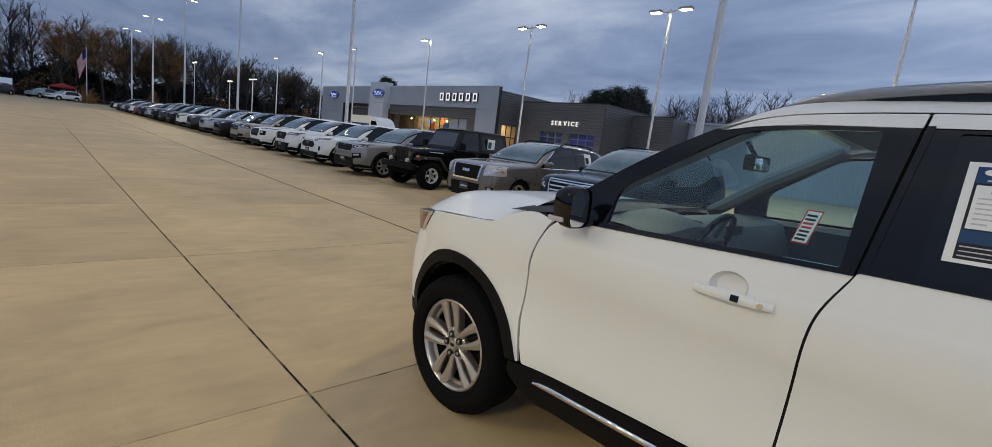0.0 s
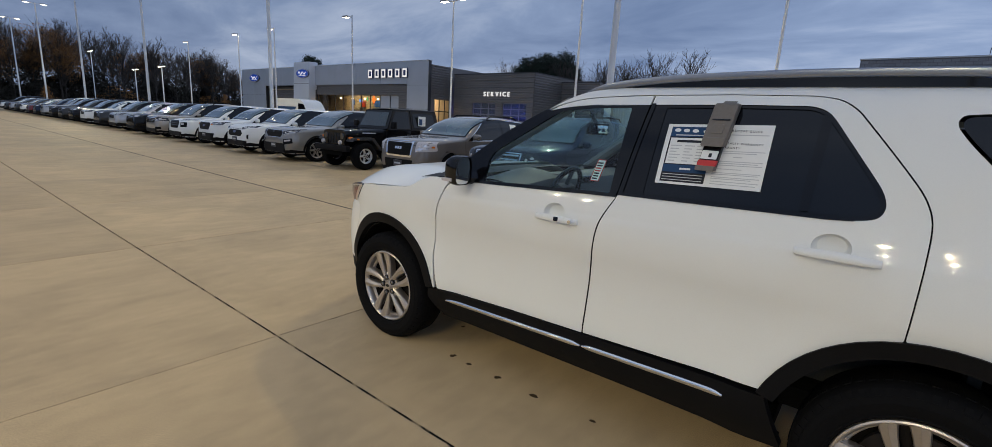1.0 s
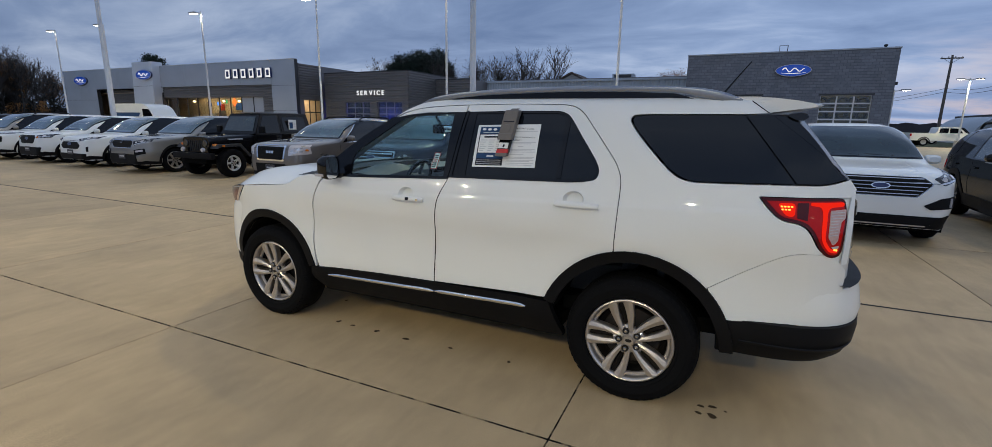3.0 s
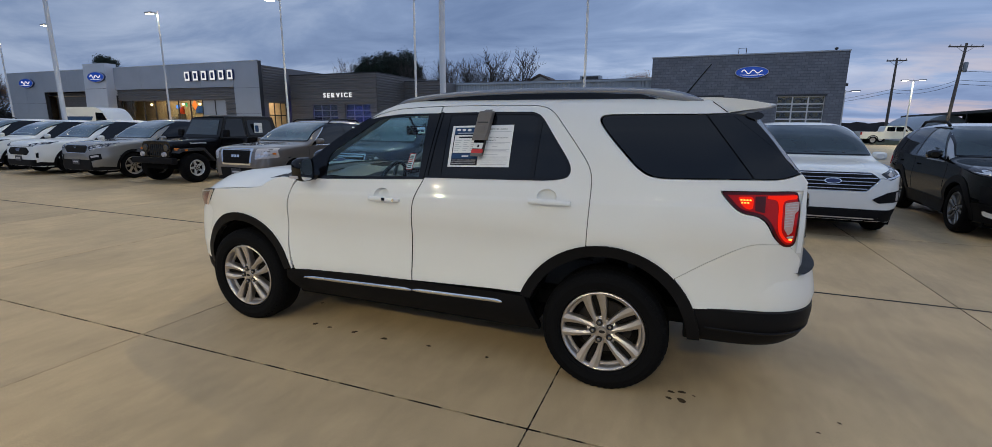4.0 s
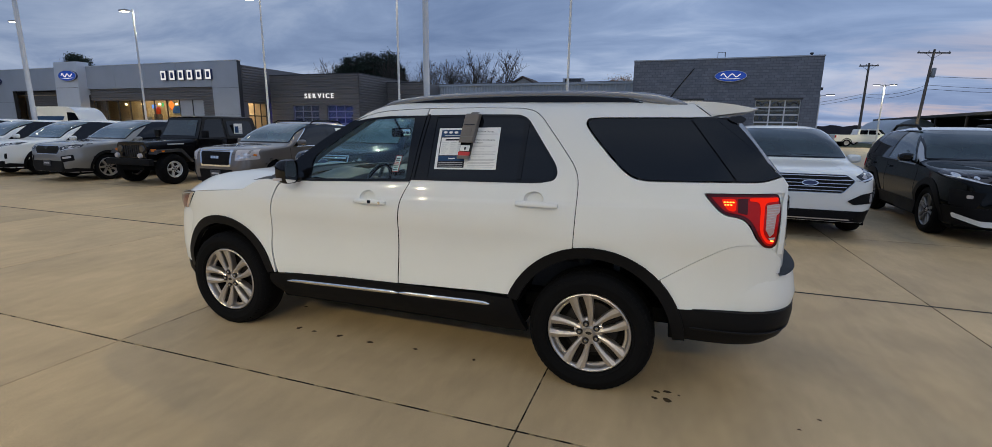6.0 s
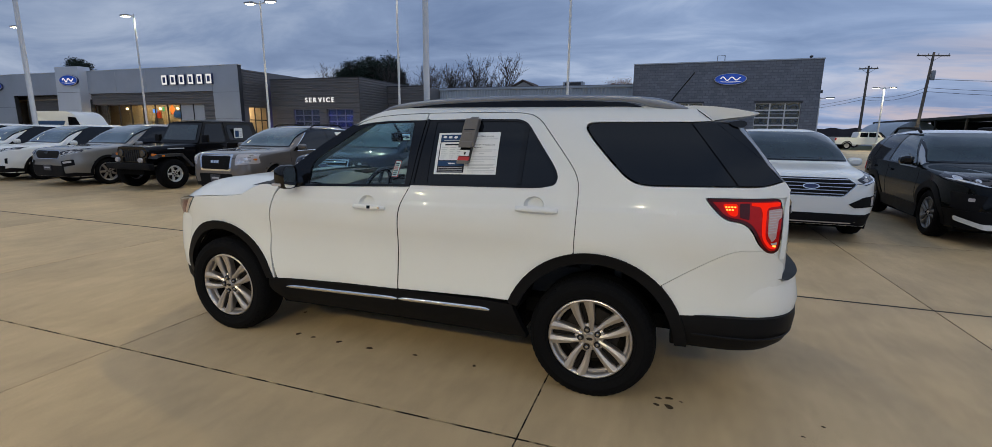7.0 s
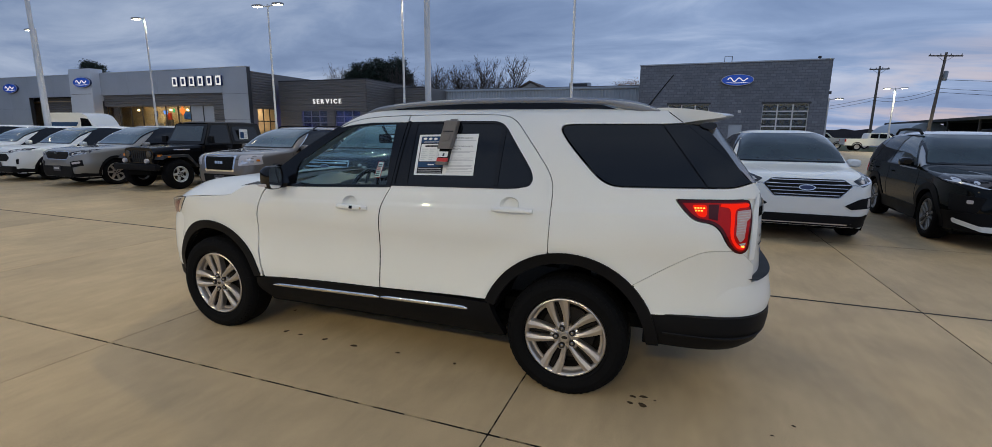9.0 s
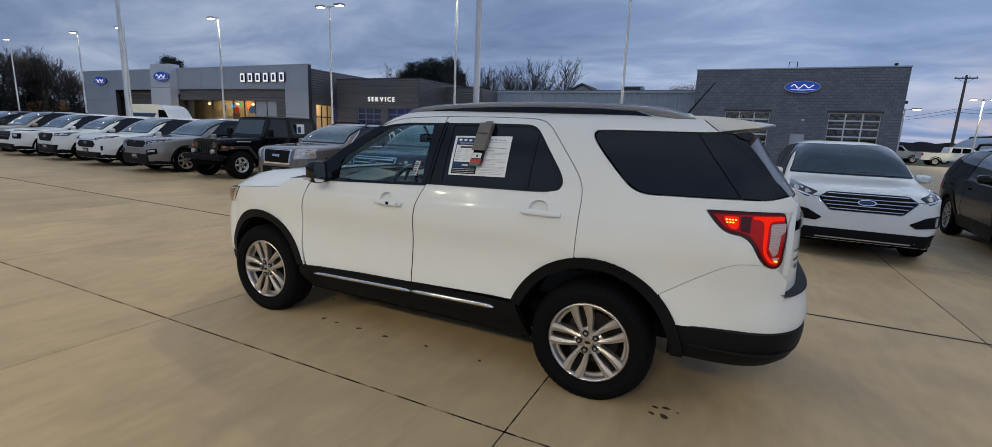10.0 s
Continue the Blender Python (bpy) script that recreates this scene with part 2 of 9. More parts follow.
# ---------------------------------------------------------------- ground
def brushed_concrete():
    """Broom-finished concrete: streaks along the brush, blotches, fine pores."""
    m = material("broom_finished_concrete", (0.478, 0.345, 0.190), rough=0.60, grain=0.06, grain_scale=110, stain=0.15, stain_scale=0.45, rand=0.06, spec=0.5)
    nt = m.node_tree
    b = nt.nodes["Principled BSDF"]
    L = nt.links.new
    geo = nd(nt, "ShaderNodeNewGeometry")
    mp = nd(nt, "ShaderNodeMapping")
    mp.inputs["Scale"].default_value = (5.0, 1.1, 1)
    mp.inputs["Rotation"].default_value = (0, 0, radians(4))
    L(geo.outputs["Position"], mp.inputs[0])
    streak = nd(nt, "ShaderNodeTexNoise", Scale=1.6, Detail=8.0, Roughness=0.65)
    L(mp.outputs[0], streak.inputs["Vector"])
    blot = nd(nt, "ShaderNodeTexNoise", Scale=1.15, Detail=7.0, Roughness=0.62, Distortion=0.6)
    L(geo.outputs["Position"], blot.inputs["Vector"])
    a = nd(nt, "ShaderNodeMapRange")
    a.inputs[1].default_value, a.inputs[2].default_value, a.inputs[3].default_value, a.inputs[4].default_value = 0.35, 0.65, 0.955, 1.04
    L(streak.outputs["Fac"], a.inputs[0])
    c = nd(nt, "ShaderNodeMapRange")
    c.inputs[1].default_value, c.inputs[2].default_value, c.inputs[3].default_value, c.inputs[4].default_value = 0.35, 0.68, 0.88, 1.08
    L(blot.outputs["Fac"], c.inputs[0])
    mu = nd(nt, "ShaderNodeMath")
    mu.operation = "MULTIPLY"
    L(a.outputs[0], mu.inputs[0])
    L(c.outputs[0], mu.inputs[1])
    # brushed mottling a hand wide, and small dark pits and pale grains
    mp2 = nd(nt, "ShaderNodeMapping")
    mp2.inputs["Scale"].default_value = (7.0, 2.2, 1)
    mp2.inputs["Rotation"].default_value = (0, 0, radians(35))
    L(geo.outputs["Position"], mp2.inputs[0])
    mott = nd(nt, "ShaderNodeTexNoise", Scale=1.0, Detail=10.0, Roughness=0.72)
    L(mp2.outputs[0], mott.inputs["Vector"])
    e = nd(nt, "ShaderNodeMapRange")
    e.inputs[1].default_value, e.inputs[2].default_value, e.inputs[3].default_value, e.inputs[4].default_value = 0.32, 0.68, 0.91, 1.08
    L(mott.outputs["Fac"], e.inputs[0])
    pit = nd(nt, "ShaderNodeTexNoise", Scale=150.0, Detail=4.0, Roughness=0.75)
    L(geo.outputs["Position"], pit.inputs["Vector"])
    g = nd(nt, "ShaderNodeMapRange")
    g.inputs[1].default_value, g.inputs[2].default_value, g.inputs[3].default_value, g.inputs[4].default_value = 0.28, 0.72, 0.72, 1.28
    L(pit.outputs["Fac"], g.inputs[0])
    eg = nd(nt, "ShaderNodeMath")
    eg.operation = "MULTIPLY"
    L(e.outputs[0], eg.inputs[0])
    L(g.outputs[0], eg.inputs[1])
    all3 = nd(nt, "ShaderNodeMath")
    all3.operation = "MULTIPLY"
    L(mu.outputs[0], all3.inputs[0])
    L(eg.outputs[0], all3.inputs[1])
    old = b.inputs["Base Color"].links[0].from_socket
    sc = nd(nt, "ShaderNodeVectorMath")
    sc.operation = "SCALE"
    L(old, sc.inputs[0])
    L(all3.outputs[0], sc.inputs["Scale"])
    L(sc.outputs[0], b.inputs["Base Color"])
    return m


concrete = brushed_concrete()
joint_mat = material("joint_filler", (0.016, 0.014, 0.012), rough=0.9, spec=0.1, grain=0.9, grain_scale=9, stain=0.5, stain_scale=2)


def crumbled_filler():
    """Dark joint filler with crumbs of pale grit lying in it."""
    nt = joint_mat.node_tree
    b = nt.nodes["Principled BSDF"]
    geo = nd(nt, "ShaderNodeNewGeometry")
    n = nd(nt, "ShaderNodeTexNoise", Scale=7.0, Detail=5.0, Roughness=0.65)
    nt.links.new(geo.outputs["Position"], n.inputs["Vector"])
    ramp = nd(nt, "ShaderNodeValToRGB")
    ramp.color_ramp.elements[0].position, ramp.color_ramp.elements[0].color = 0.47, (0.016, 0.014, 0.012, 1)
    ramp.color_ramp.elements[1].position, ramp.color_ramp.elements[1].color = 0.56, (0.36, 0.28, 0.18, 1)
    nt.links.new(n.outputs["Fac"], ramp.inputs[0])
    nt.links.new(ramp.outputs[0], b.inputs["Base Color"])


crumbled_filler()
grass_mat = material("dormant_grass", (0.075, 0.085, 0.035), rough=0.95, grain=0.5, grain_scale=3, stain=0.35, stain_scale=0.05)

bm = bmesh.new()
for a, b in (((-900, -900), (900, 900)),):
    bm.faces.new([bm.verts.new(p) for p in ((a[0], a[1], -0.06), (b[0], a[1], -0.06), (b[0], b[1], -0.06), (a[0], b[1], -0.06))])
tagged(part("ground", bm, grass_mat, smooth=0), "dull dormant grass land round the concrete lot", "ground", kind="structure")

PX, PY, X0, Y0 = 3.08, 3.14, -0.28, -0.54
pavement = tagged(part("pavement", new_box(-112, 40, -40, 58, -0.10, -0.010), joint_mat, smooth=0), "wide concrete car lot with dark joints between the slabs", "pavement", kind="structure")


def slab_mesh(gx, gy):
    bm = bmesh.new()
    w, h, t, b = PX / 2 - gx, PY / 2 - gy, 0.0, 0.0015
    lo = [(-w, -h, -0.010), (w, -h, -0.010), (w, h, -0.010), (-w, h, -0.010)]
    mid = [(-w, -h, t - b), (w, -h, t - b), (w, h, t - b), (-w, h, t - b)]
    top = [(-w + b, -h + b, t), (w - b, -h + b, t), (w - b, h - b, t), (-w + b, h - b, t)]
    rings(bm, [lo, mid, top], cap0=False)
    me = bpy.data.meshes.new("slab")
    bm.to_mesh(me)
    bm.free()
    me.materials.append(concrete)
    me.materials.append(joint_mat)
    # slab edges take the filler's dark colour, painting the gap's shade
    for p in me.polygons:
        p.material_index = 0 if p.normal.z > 0.5 else 1
    return me


def lay_slabs():
    near = slab_mesh(0.0046, 0.0072)
    rest = []
    for i in range(-37, 13):
        for j in range(-11, 18):
            cx, cy = X0 + (i + 0.5) * PX, Y0 + (j + 0.5) * PY
            if -9 <= i <= 4 and -5 <= j <= 8:
                ob = new("slab", near)
                ob.location = (cx, cy, 0)
                ob.parent = pavement
            else:
                w, h = PX / 2 - 0.004, PY / 2 - 0.004
                rest += [(cx - w, cy - h, 0), (cx + w, cy - h, 0), (cx + w, cy + h, 0), (cx - w, cy + h, 0)]
    # the wide expansion joint between the aisle and the parking row
    sealant = material("black_joint_sealant", (0.010, 0.010, 0.010), rough=0.7, spec=0.2, grain=0.4, grain_scale=12)
    bm = bmesh.new()
    rnd = random.Random(11)
    xs = [-60 + 0.25 * k for k in range(301)]
    yc = Y0 + PY
    lo = [(x, yc - 0.015 - rnd.uniform(0, 0.006), 0.0015) for x in xs]
    hi = [(x, yc + 0.015 + rnd.uniform(0, 0.006), 0.0015) for x in xs]
    rings(bm, [lo, hi], closed=False)
    part("joint_sealant", bm, sealant, pavement, "black sealant in the wide joint", smooth=0)
    # sawn joints that have filled up with pale grit, dark only in places
    grit = material("pale_joint_grit", (0.46, 0.34, 0.20), rough=0.9, spec=0.1, grain=0.3, grain_scale=30, stain=0.3, stain_scale=1.5)
    for k in range(1, 5):
        bm = bmesh.new()
        x = X0 - k * PX
        y = -14.0
        while y < 6.0:
            n = rnd.uniform(0.25, 1.3)
            z = -rnd.uniform(0.0015, 0.004)
            quad = [(x - 0.0045, y, z), (x + 0.0045, y, z), (x + 0.0045, y + n, z), (x - 0.0045, y + n, z)]
            bm.faces.new([bm.verts.new(p) for p in quad])
            y += n + rnd.choice((0.0, 0.01, 0.03, 0.10))
        part("joint_grit", bm, grit, pavement, "pale grit filling a sawn joint", smooth=0)
    me = bpy.data.meshes.new("far_slabs")
    me.from_pydata(rest, [], [tuple(range(k, k + 4)) for k in range(0, len(rest), 4)])
    me.materials.append(concrete)
    far = tagged(new("far_slabs", me), kind="stuff")
    far.parent = pavement


# ---------------------------------------------------------------- buildings
panel_grey = material("grey_metal_panel", (0.42, 0.45, 0.49), rough=0.42, metal=0.25, grain=0.03, grain_scale=60, stain=0.06, stain_scale=0.4)
panel_silver = material("silver_metal_panel", (0.66, 0.69, 0.73), rough=0.42, metal=0.2, grain=0.03, stain=0.05, stain_scale=0.3)
siding_brown = material("bronze_ribbed_siding", (0.17, 0.163, 0.162), rough=0.5, metal=0.2, grain=0.05, stain=0.10, stain_scale=0.4)
siding_grey = material("light_grey_ribbed_siding", (0.38, 0.42, 0.46), rough=0.5, metal=0.15, grain=0.05, stain=0.10, stain_scale=0.3)
roof_mat = material("roof_membrane", (0.16, 0.16, 0.17), rough=0.85, grain=0.1, stain=0.1)
trim_mat = material("dark_bronze_trim", (0.05, 0.05, 0.052), rough=0.45, metal=0.3, grain=0.05)
door_alu = material("white_aluminium_frame", (0.62, 0.62, 0.62), rough=0.4, metal=0.2, grain=0.04)
bay_alu = material("grey_aluminium_frame", (0.22, 0.23, 0.26), rough=0.4, metal=0.3, grain=0.04)
sign_white = lamp_material("white_sign_face", (0.95, 0.97, 1.0), 0.80)
sign_navy = material("navy_sign_return", (0.02, 0.035, 0.12), rough=0.3, coat=0.3, grain=0.03)
sign_blue = material("blue_sign_face", (0.012, 0.06, 0.34), rough=0.25, coat=0.5, grain=0.02, emit=(0.01, 0.06, 0.42), emit_strength=0.35)
warm_wall = material("warm_interior_wall", (0.62, 0.50, 0.33), rough=0.8, grain=0.05, stain=0.1)
dark_floor = material("tile_floor", (0.2, 0.19, 0.18), rough=0.3, grain=0.05)
pane_mat = sheet_glass("window_pane", (0.75, 0.80, 0.80))
warm_tube = lamp_material("warm_ceiling_tube", (1.0, 0.70, 0.36), 7.0)
blue_tube = lamp_material("blue_bay_tube", (0.04, 0.07, 1.0), 9.0)
concrete_block = material("painted_block", (0.165, 0.175, 0.20), rough=0.75, grain=0.10, grain_scale=12, stain=0.10, stain_scale=0.6)


def block_wall_material():
    """Painted masonry in half-bond courses."""
    nt = concrete_block.node_tree
    b = nt.nodes["Principled BSDF"]
    L = nt.links.new
    co = nd(nt, "ShaderNodeTexCoord")
    mp = nd(nt, "ShaderNodeMapping")
    mp.inputs["Rotation"].default_value = (radians(90), 0, 0)
    L(co.outputs["Object"], mp.inputs[0])
    br = nd(nt, "ShaderNodeTexBrick", Scale=1.0)
    br.inputs["Color1"].default_value = (0.155, 0.165, 0.19, 1)
    br.inputs["Color2"].default_value = (0.205, 0.215, 0.24, 1)
    br.inputs["Mortar"].default_value = (0.10, 0.105, 0.12, 1)
    br.inputs["Brick Width"].default_value, br.inputs["Row Height"].default_value, br.inputs["Mortar Size"].default_value = 0.406, 0.203, 0.012
    br.inputs["Bias"].default_value = -0.1
    L(mp.outputs[0], br.inputs["Vector"])
    mix = nd(nt, "ShaderNodeMix")
    mix.data_type, mix.blend_type = "RGBA", "MULTIPLY"
    mix.inputs[0].default_value = 1.0
    old = b.inputs["Base Color"].links[0].from_socket
    sc = old.node
    sc.inputs[0].default_value = (1, 1, 1)
    L(old, mix.inputs[7])
    L(br.outputs["Color"], mix.inputs[6])
    L(mix.outputs[2], b.inputs["Base Color"])
    bp = nd(nt, "ShaderNodeBump", Strength=0.6, Distance=0.01)
    inv = nd(nt, "ShaderNodeMath")
    inv.operation = "SUBTRACT"
    inv.inputs[0].default_value = 1.0
    L(br.outputs["Fac"], inv.inputs[1])
    L(inv.outputs[0], bp.inputs["Height"])
    L(bp.outputs[0], b.inputs["Normal"])


block_wall_material()


def ribbed(bm, a, b, z0, z1, pitch, depth, out, vertical=False):
    """Ribbed siding from plan point a to b; out is the way that it faces."""
    a, b, out = Vector((*a, 0)), Vector((*b, 0)), Vector((*out, 0))
    run = (b - a).length
    d = (b - a).normalized()
    n = max(1, round((run if vertical else z1 - z0) / pitch))
    step = (run if vertical else z1 - z0) / n
    prof = []
    for i in range(n):
        s = i * step
        prof += [(s, 0), (s + 0.30 * step, 0), (s + 0.42 * step, depth), (s + 0.88 * step, depth)]
    prof.append((n * step, 0))
    if vertical:
        lo = [a + d * s + out * o + Vector((0, 0, z0)) for s, o in prof]
        hi = [p + Vector((0, 0, z1 - z0)) for p in lo]
    else:
        lo = [a + out * o + Vector((0, 0, z0 + s)) for s, o in prof]
        hi = [p + d * run for p in lo]
    rings(bm, [lo, hi], closed=False)


def wall_with_openings(bm, x0, x1, y0, y1, z0, z1, holes):
    """A wall along x of real thickness; holes are (xa, xb, za, zb)."""
    xs = sorted({x0, x1, *[h[0] for h in holes], *[h[1] for h in holes]})
    for xa, xb in zip(xs, xs[1:]):
        spans = sorted((h[2], h[3]) for h in holes if h[0] <= xa + 1e-6 and h[1] >= xb - 1e-6)
        z = z0
        for za, zb in spans + [(z1, z1)]:
            if za - z > 1e-4:
                box(bm, xa, xb, y0, y1, z, za)
            z = zb
    bmesh.ops.remove_doubles(bm, verts=bm.verts, dist=0.0005)


def sectional_door(parent, x0, x1, z1, y, cols, row_h, frame_mat, glass):
    """A glazed overhead door; each pane is a part."""
    n = round(z1 / row_h)
    h = z1 / n
    w = (x1 - x0) / cols
    door = part("overhead_door", new_box(x0, x1, y + 0.03, y + 0.05, 0, z1), glass, parent, smooth=0)
    bm = bmesh.new()
    for i in range(cols + 1):
        box(bm, x0 + i * w - 0.045, x0 + i * w + 0.045, y - 0.025, y + 0.028, 0, z1)
    part("stile", bm, frame_mat, door, smooth=0)
    for k in range(n + 1):
        part("rail", new_box(x0, x1, y - 0.03, y + 0.026, max(0, k * h - 0.05), min(z1, k * h + 0.05)), frame_mat, door, smooth=0)
    return door


def oval_sign(parent, x, y, z, w, h):
    """An oval sign with a raised rim and a script band drawn as plain bars."""
    def disc(sx, sz, ya, yb):
        bm = bmesh.new()
        lp = [(x + sx * math.cos(2 * math.pi * k / 48), z + sz * math.sin(2 * math.pi * k / 48)) for k in range(48)]
        rings(bm, [[(p[0], ya, p[1]) for p in lp], [(p[0], yb, p[1]) for p in lp]])
        return bm
    s = part("oval_sign", disc(w / 2, h / 2, y, y - 0.16), sign_navy, parent, "dark blue oval sign box")
    part("rim", disc(w / 2 * 0.985, h / 2 * 0.965, y - 0.16, y - 0.172), door_alu, s)
    part("face", disc(w / 2 * 0.94, h / 2 * 0.89, y - 0.172, y - 0.185), sign_blue, s)
    # a plain flowing line stands in for the script
    bm = bmesh.new()
    pts = [(x + w * (-.30 + .60 * k / 40), y - 0.193, z + h * (.13 * math.sin(k / 40 * 4.4 * math.pi) * (1.3 - .5 * k / 40) + .03)) for k in range(41)]
    tube(bm, pts, [h * .040] * 41, 6)
    part("script_line", bm, sign_white, s)
    bm = bmesh.new()
    pts = [(x + w * (-.34 + .70 * k / 16), y - 0.193, z - h * (.20 + .05 * math.sin(k / 16 * math.pi))) for k in range(17)]
    tube(bm, pts, [h * (.006 + .020 * math.sin(k / 16 * math.pi)) for k in range(17)], 6)
    part("script_line", bm, sign_white, s)
    return s


rack_board = material("olive_wall_board", (0.16, 0.14, 0.09), rough=0.8, grain=0.1, stain=0.2)
rack_tyre = material("stored_tyre_rubber", (0.05, 0.05, 0.05), rough=0.7, grain=0.1)


def garage_building():
    """Painted block garage with two glazed overhead doors."""
    g = thing("garage_building", pose(0, 0, 0), "dark grey block garage with glazed overhead doors and oval sign", "building")
    x0, x1, y, h, dep = -2.69, 10.6, 39.36, 6.95, 22
    holes = [(-0.35, 2.70, 0, 3.9), (6.43, 9.48, 0, 3.9), (4.2, 5.15, 0, 2.35)]
    bm = bmesh.new()
    wall_with_openings(bm, x0, x1, y, y + 0.3, 0, h, holes)
    part("front_wall", bm, concrete_block, g, smooth=0)
    part("side_wall", new_box(x1 - 0.3, x1, y + 0.3, y + dep, 0, h), concrete_block, g, smooth=0)
    part("side_wall", new_box(x0, x0 + 0.3, y + 0.3, y + dep, 0, h), concrete_block, g, smooth=0)
    part("rear_wall", new_box(x0, x1, y + dep, y + dep + 0.3, 0, h), concrete_block, g, smooth=0)
    part("roof", new_box(x0 + 0.3, x1 - 0.3, y + 0.3, y + dep, h - 0.5, h - 0.3), roof_mat, g, smooth=0)
    part("parapet_cap", new_box(x0 - 0.04, x1 + 0.04, y - 0.05, y + 0.36, h, h + 0.09, bevel=0.01), panel_grey, g)
    for hx in ((-0.35, 2.70), (6.43, 9.48)):
        sectional_door(g, hx[0], hx[1], 3.9, y + 0.18, 3, 0.56, door_alu, pane_mat).visible_shadow = False
        part("lintel", new_box(hx[0] - 0.1, hx[1] + 0.1, y - 0.015, y + 0.02, 3.9, 4.02), trim_mat, g, smooth=0)
        part("rack_wall", new_box(hx[0] - 0.5, hx[1] + 0.5, y + 2.2, y + 2.3, 0, 4.6), rack_board, g, smooth=0)
        for k in range(5):
            for z in (2.25, 3.15):
                bm = bmesh.new()
                lathe(bm, [(0.20, y + 1.2), (0.24, y + 1.16), (0.33, y + 1.16), (0.345, y + 1.2), (0.345, y + 1.4), (0.20, y + 1.4)], 20, "y", (hx[0] + 0.35 + 0.62 * k, 0, z + 0.35))
                part("stored_tyre", bm, rack_tyre, g)
        for z in (2.2, 3.1):
            part("rack_shelf", new_box(hx[0], hx[1], y + 1.1, y + 1.5, z, z + 0.05), door_alu, g, smooth=0)
    part("entry_door", new_box(4.2, 5.15, y + 0.1, y + 0.16, 0, 2.35, bevel=0.01), panel_grey, g, "grey steel door")
    oval_sign(g, 4.5, y - 0.01, 5.67, 2.3, 0.88)
    part("wall_light", new_box(4.75, 4.95, y - 0.14, y - 0.005, 3.25, 3.42, bevel=0.02), door_alu, g)
    bm = bmesh.new()
    tube(bm, [(3.55, y + 1, h - 0.4), (3.55, y + 1, h + 0.62), (4.08, y + 1, h + 0.62), (4.08, y + 1, h - 0.4)], 0.03, 6)
    part("roof_hatch_rail", bm, trim_mat, g)
    bm = bmesh.new()
    lathe(bm, [(0.0, h + 0.45), (0.12, h + 0.40), (0.12, h + 0.3), (0.07, h + 0.28), (0.07, h - 0.4), (0.0, h - 0.4)], 10, "z", (10.0, y + 1.2, 0), closed=False)
    part("roof_vent", bm, trim_mat, g)
    part("gutter_light", new_box(10.6, 10.9, y + 0.6, y + 0.85, 4.6, 4.8, bevel=0.02), trim_mat, g)
    return g


def service_building():
    s = thing("service_building", pose(0, 0, 0), "dark bronze ribbed service building with two blue-lit bay doors", "building")
    xa, xb, y, h = -37.8, -27.34, 36.8, 6.32
    holes = [(-35.09, -32.01, 0, 3.5), (-31.09, -28.12, 0, 3.5)]
    bm = bmesh.new()
    wall_with_openings(bm, xa, xb, y, y + 0.3, 0, h, holes)
    part("front_wall", bm, siding_brown, s, smooth=0)
    bm = bmesh.new()
    ribbed(bm, (xa, y - 0.002), (xb + 0.03, y - 0.002), 3.55, h, 0.24, 0.085, (0, -1))
    for a, b in ((xa, -35.15), (-31.95, -31.15), (-28.06, xb + 0.03)):
        ribbed(bm, (a, y - 0.002), (b, y - 0.002), 0.05, 3.55, 0.24, 0.085, (0, -1))
    part("front_siding", bm, siding_brown, s, smooth=0)
    part("side_wall", new_box(xb - 0.3, xb, y + 0.3, 49, 0, h), siding_brown, s, smooth=0)
    bm = bmesh.new()
    ribbed(bm, (xb + 0.002, y - 0.04), (xb + 0.002, 41.64), 0.05, h, 0.24, 0.085, (1, 0))
    part("side_siding", bm, siding_brown, s, smooth=0)
    part("roof", new_box(xa, xb, y, 49, h - 0.6, h - 0.4), roof_mat, s, smooth=0)
    part("roof_cap", new_box(xa, xb + 0.1, y - 0.1, y + 0.35, h, h + 0.1), trim_mat, s, smooth=0)
    part("roof_cap", new_box(xb - 0.3, xb + 0.1, y + 0.35, 49, h, h + 0.1), trim_mat, s, smooth=0)
    part("rear_wall", new_box(xa, xb, 49, 49.3, 0, h), siding_brown, s, smooth=0)
    part("bay_floor", new_box(xa, xb - 0.3, y + 0.3, 49, 0.0, 0.03), dark_floor, s, smooth=0)
    for hx in holes:
        glass = sectional_door(s, hx[0], hx[1], 3.5, y + 0.18, 3, 0.58, bay_alu, pane_mat)
        glass.visible_shadow = False
    for cx in (-35.0, -33.0, -31.0, -29.0):
        part("bay_lamp", new_box(cx - 0.7, cx + 0.7, 39.5, 39.62, 3.9, 3.98), blue_tube, s, smooth=0)
    part("bay_back", new_box(xa, xb - 0.3, 42.5, 42.6, 0.03, 5.6), concrete_block, s, smooth=0)
    at = -31.83 - 1.686
    for c in "SERVICE":
        ob = text_mesh("letter", c, 0.62, 0.05, sign_white, pose(0, 0, 0), s, "white raised letter")
        lo, hi = min(v.co.x for v in ob.data.vertices), max(v.co.x for v in ob.data.vertices)
        ob.matrix_basis = pose(at - lo, y - 0.12, 4.34, 90, 0, 0)
        at += hi - lo + 0.23
    return s


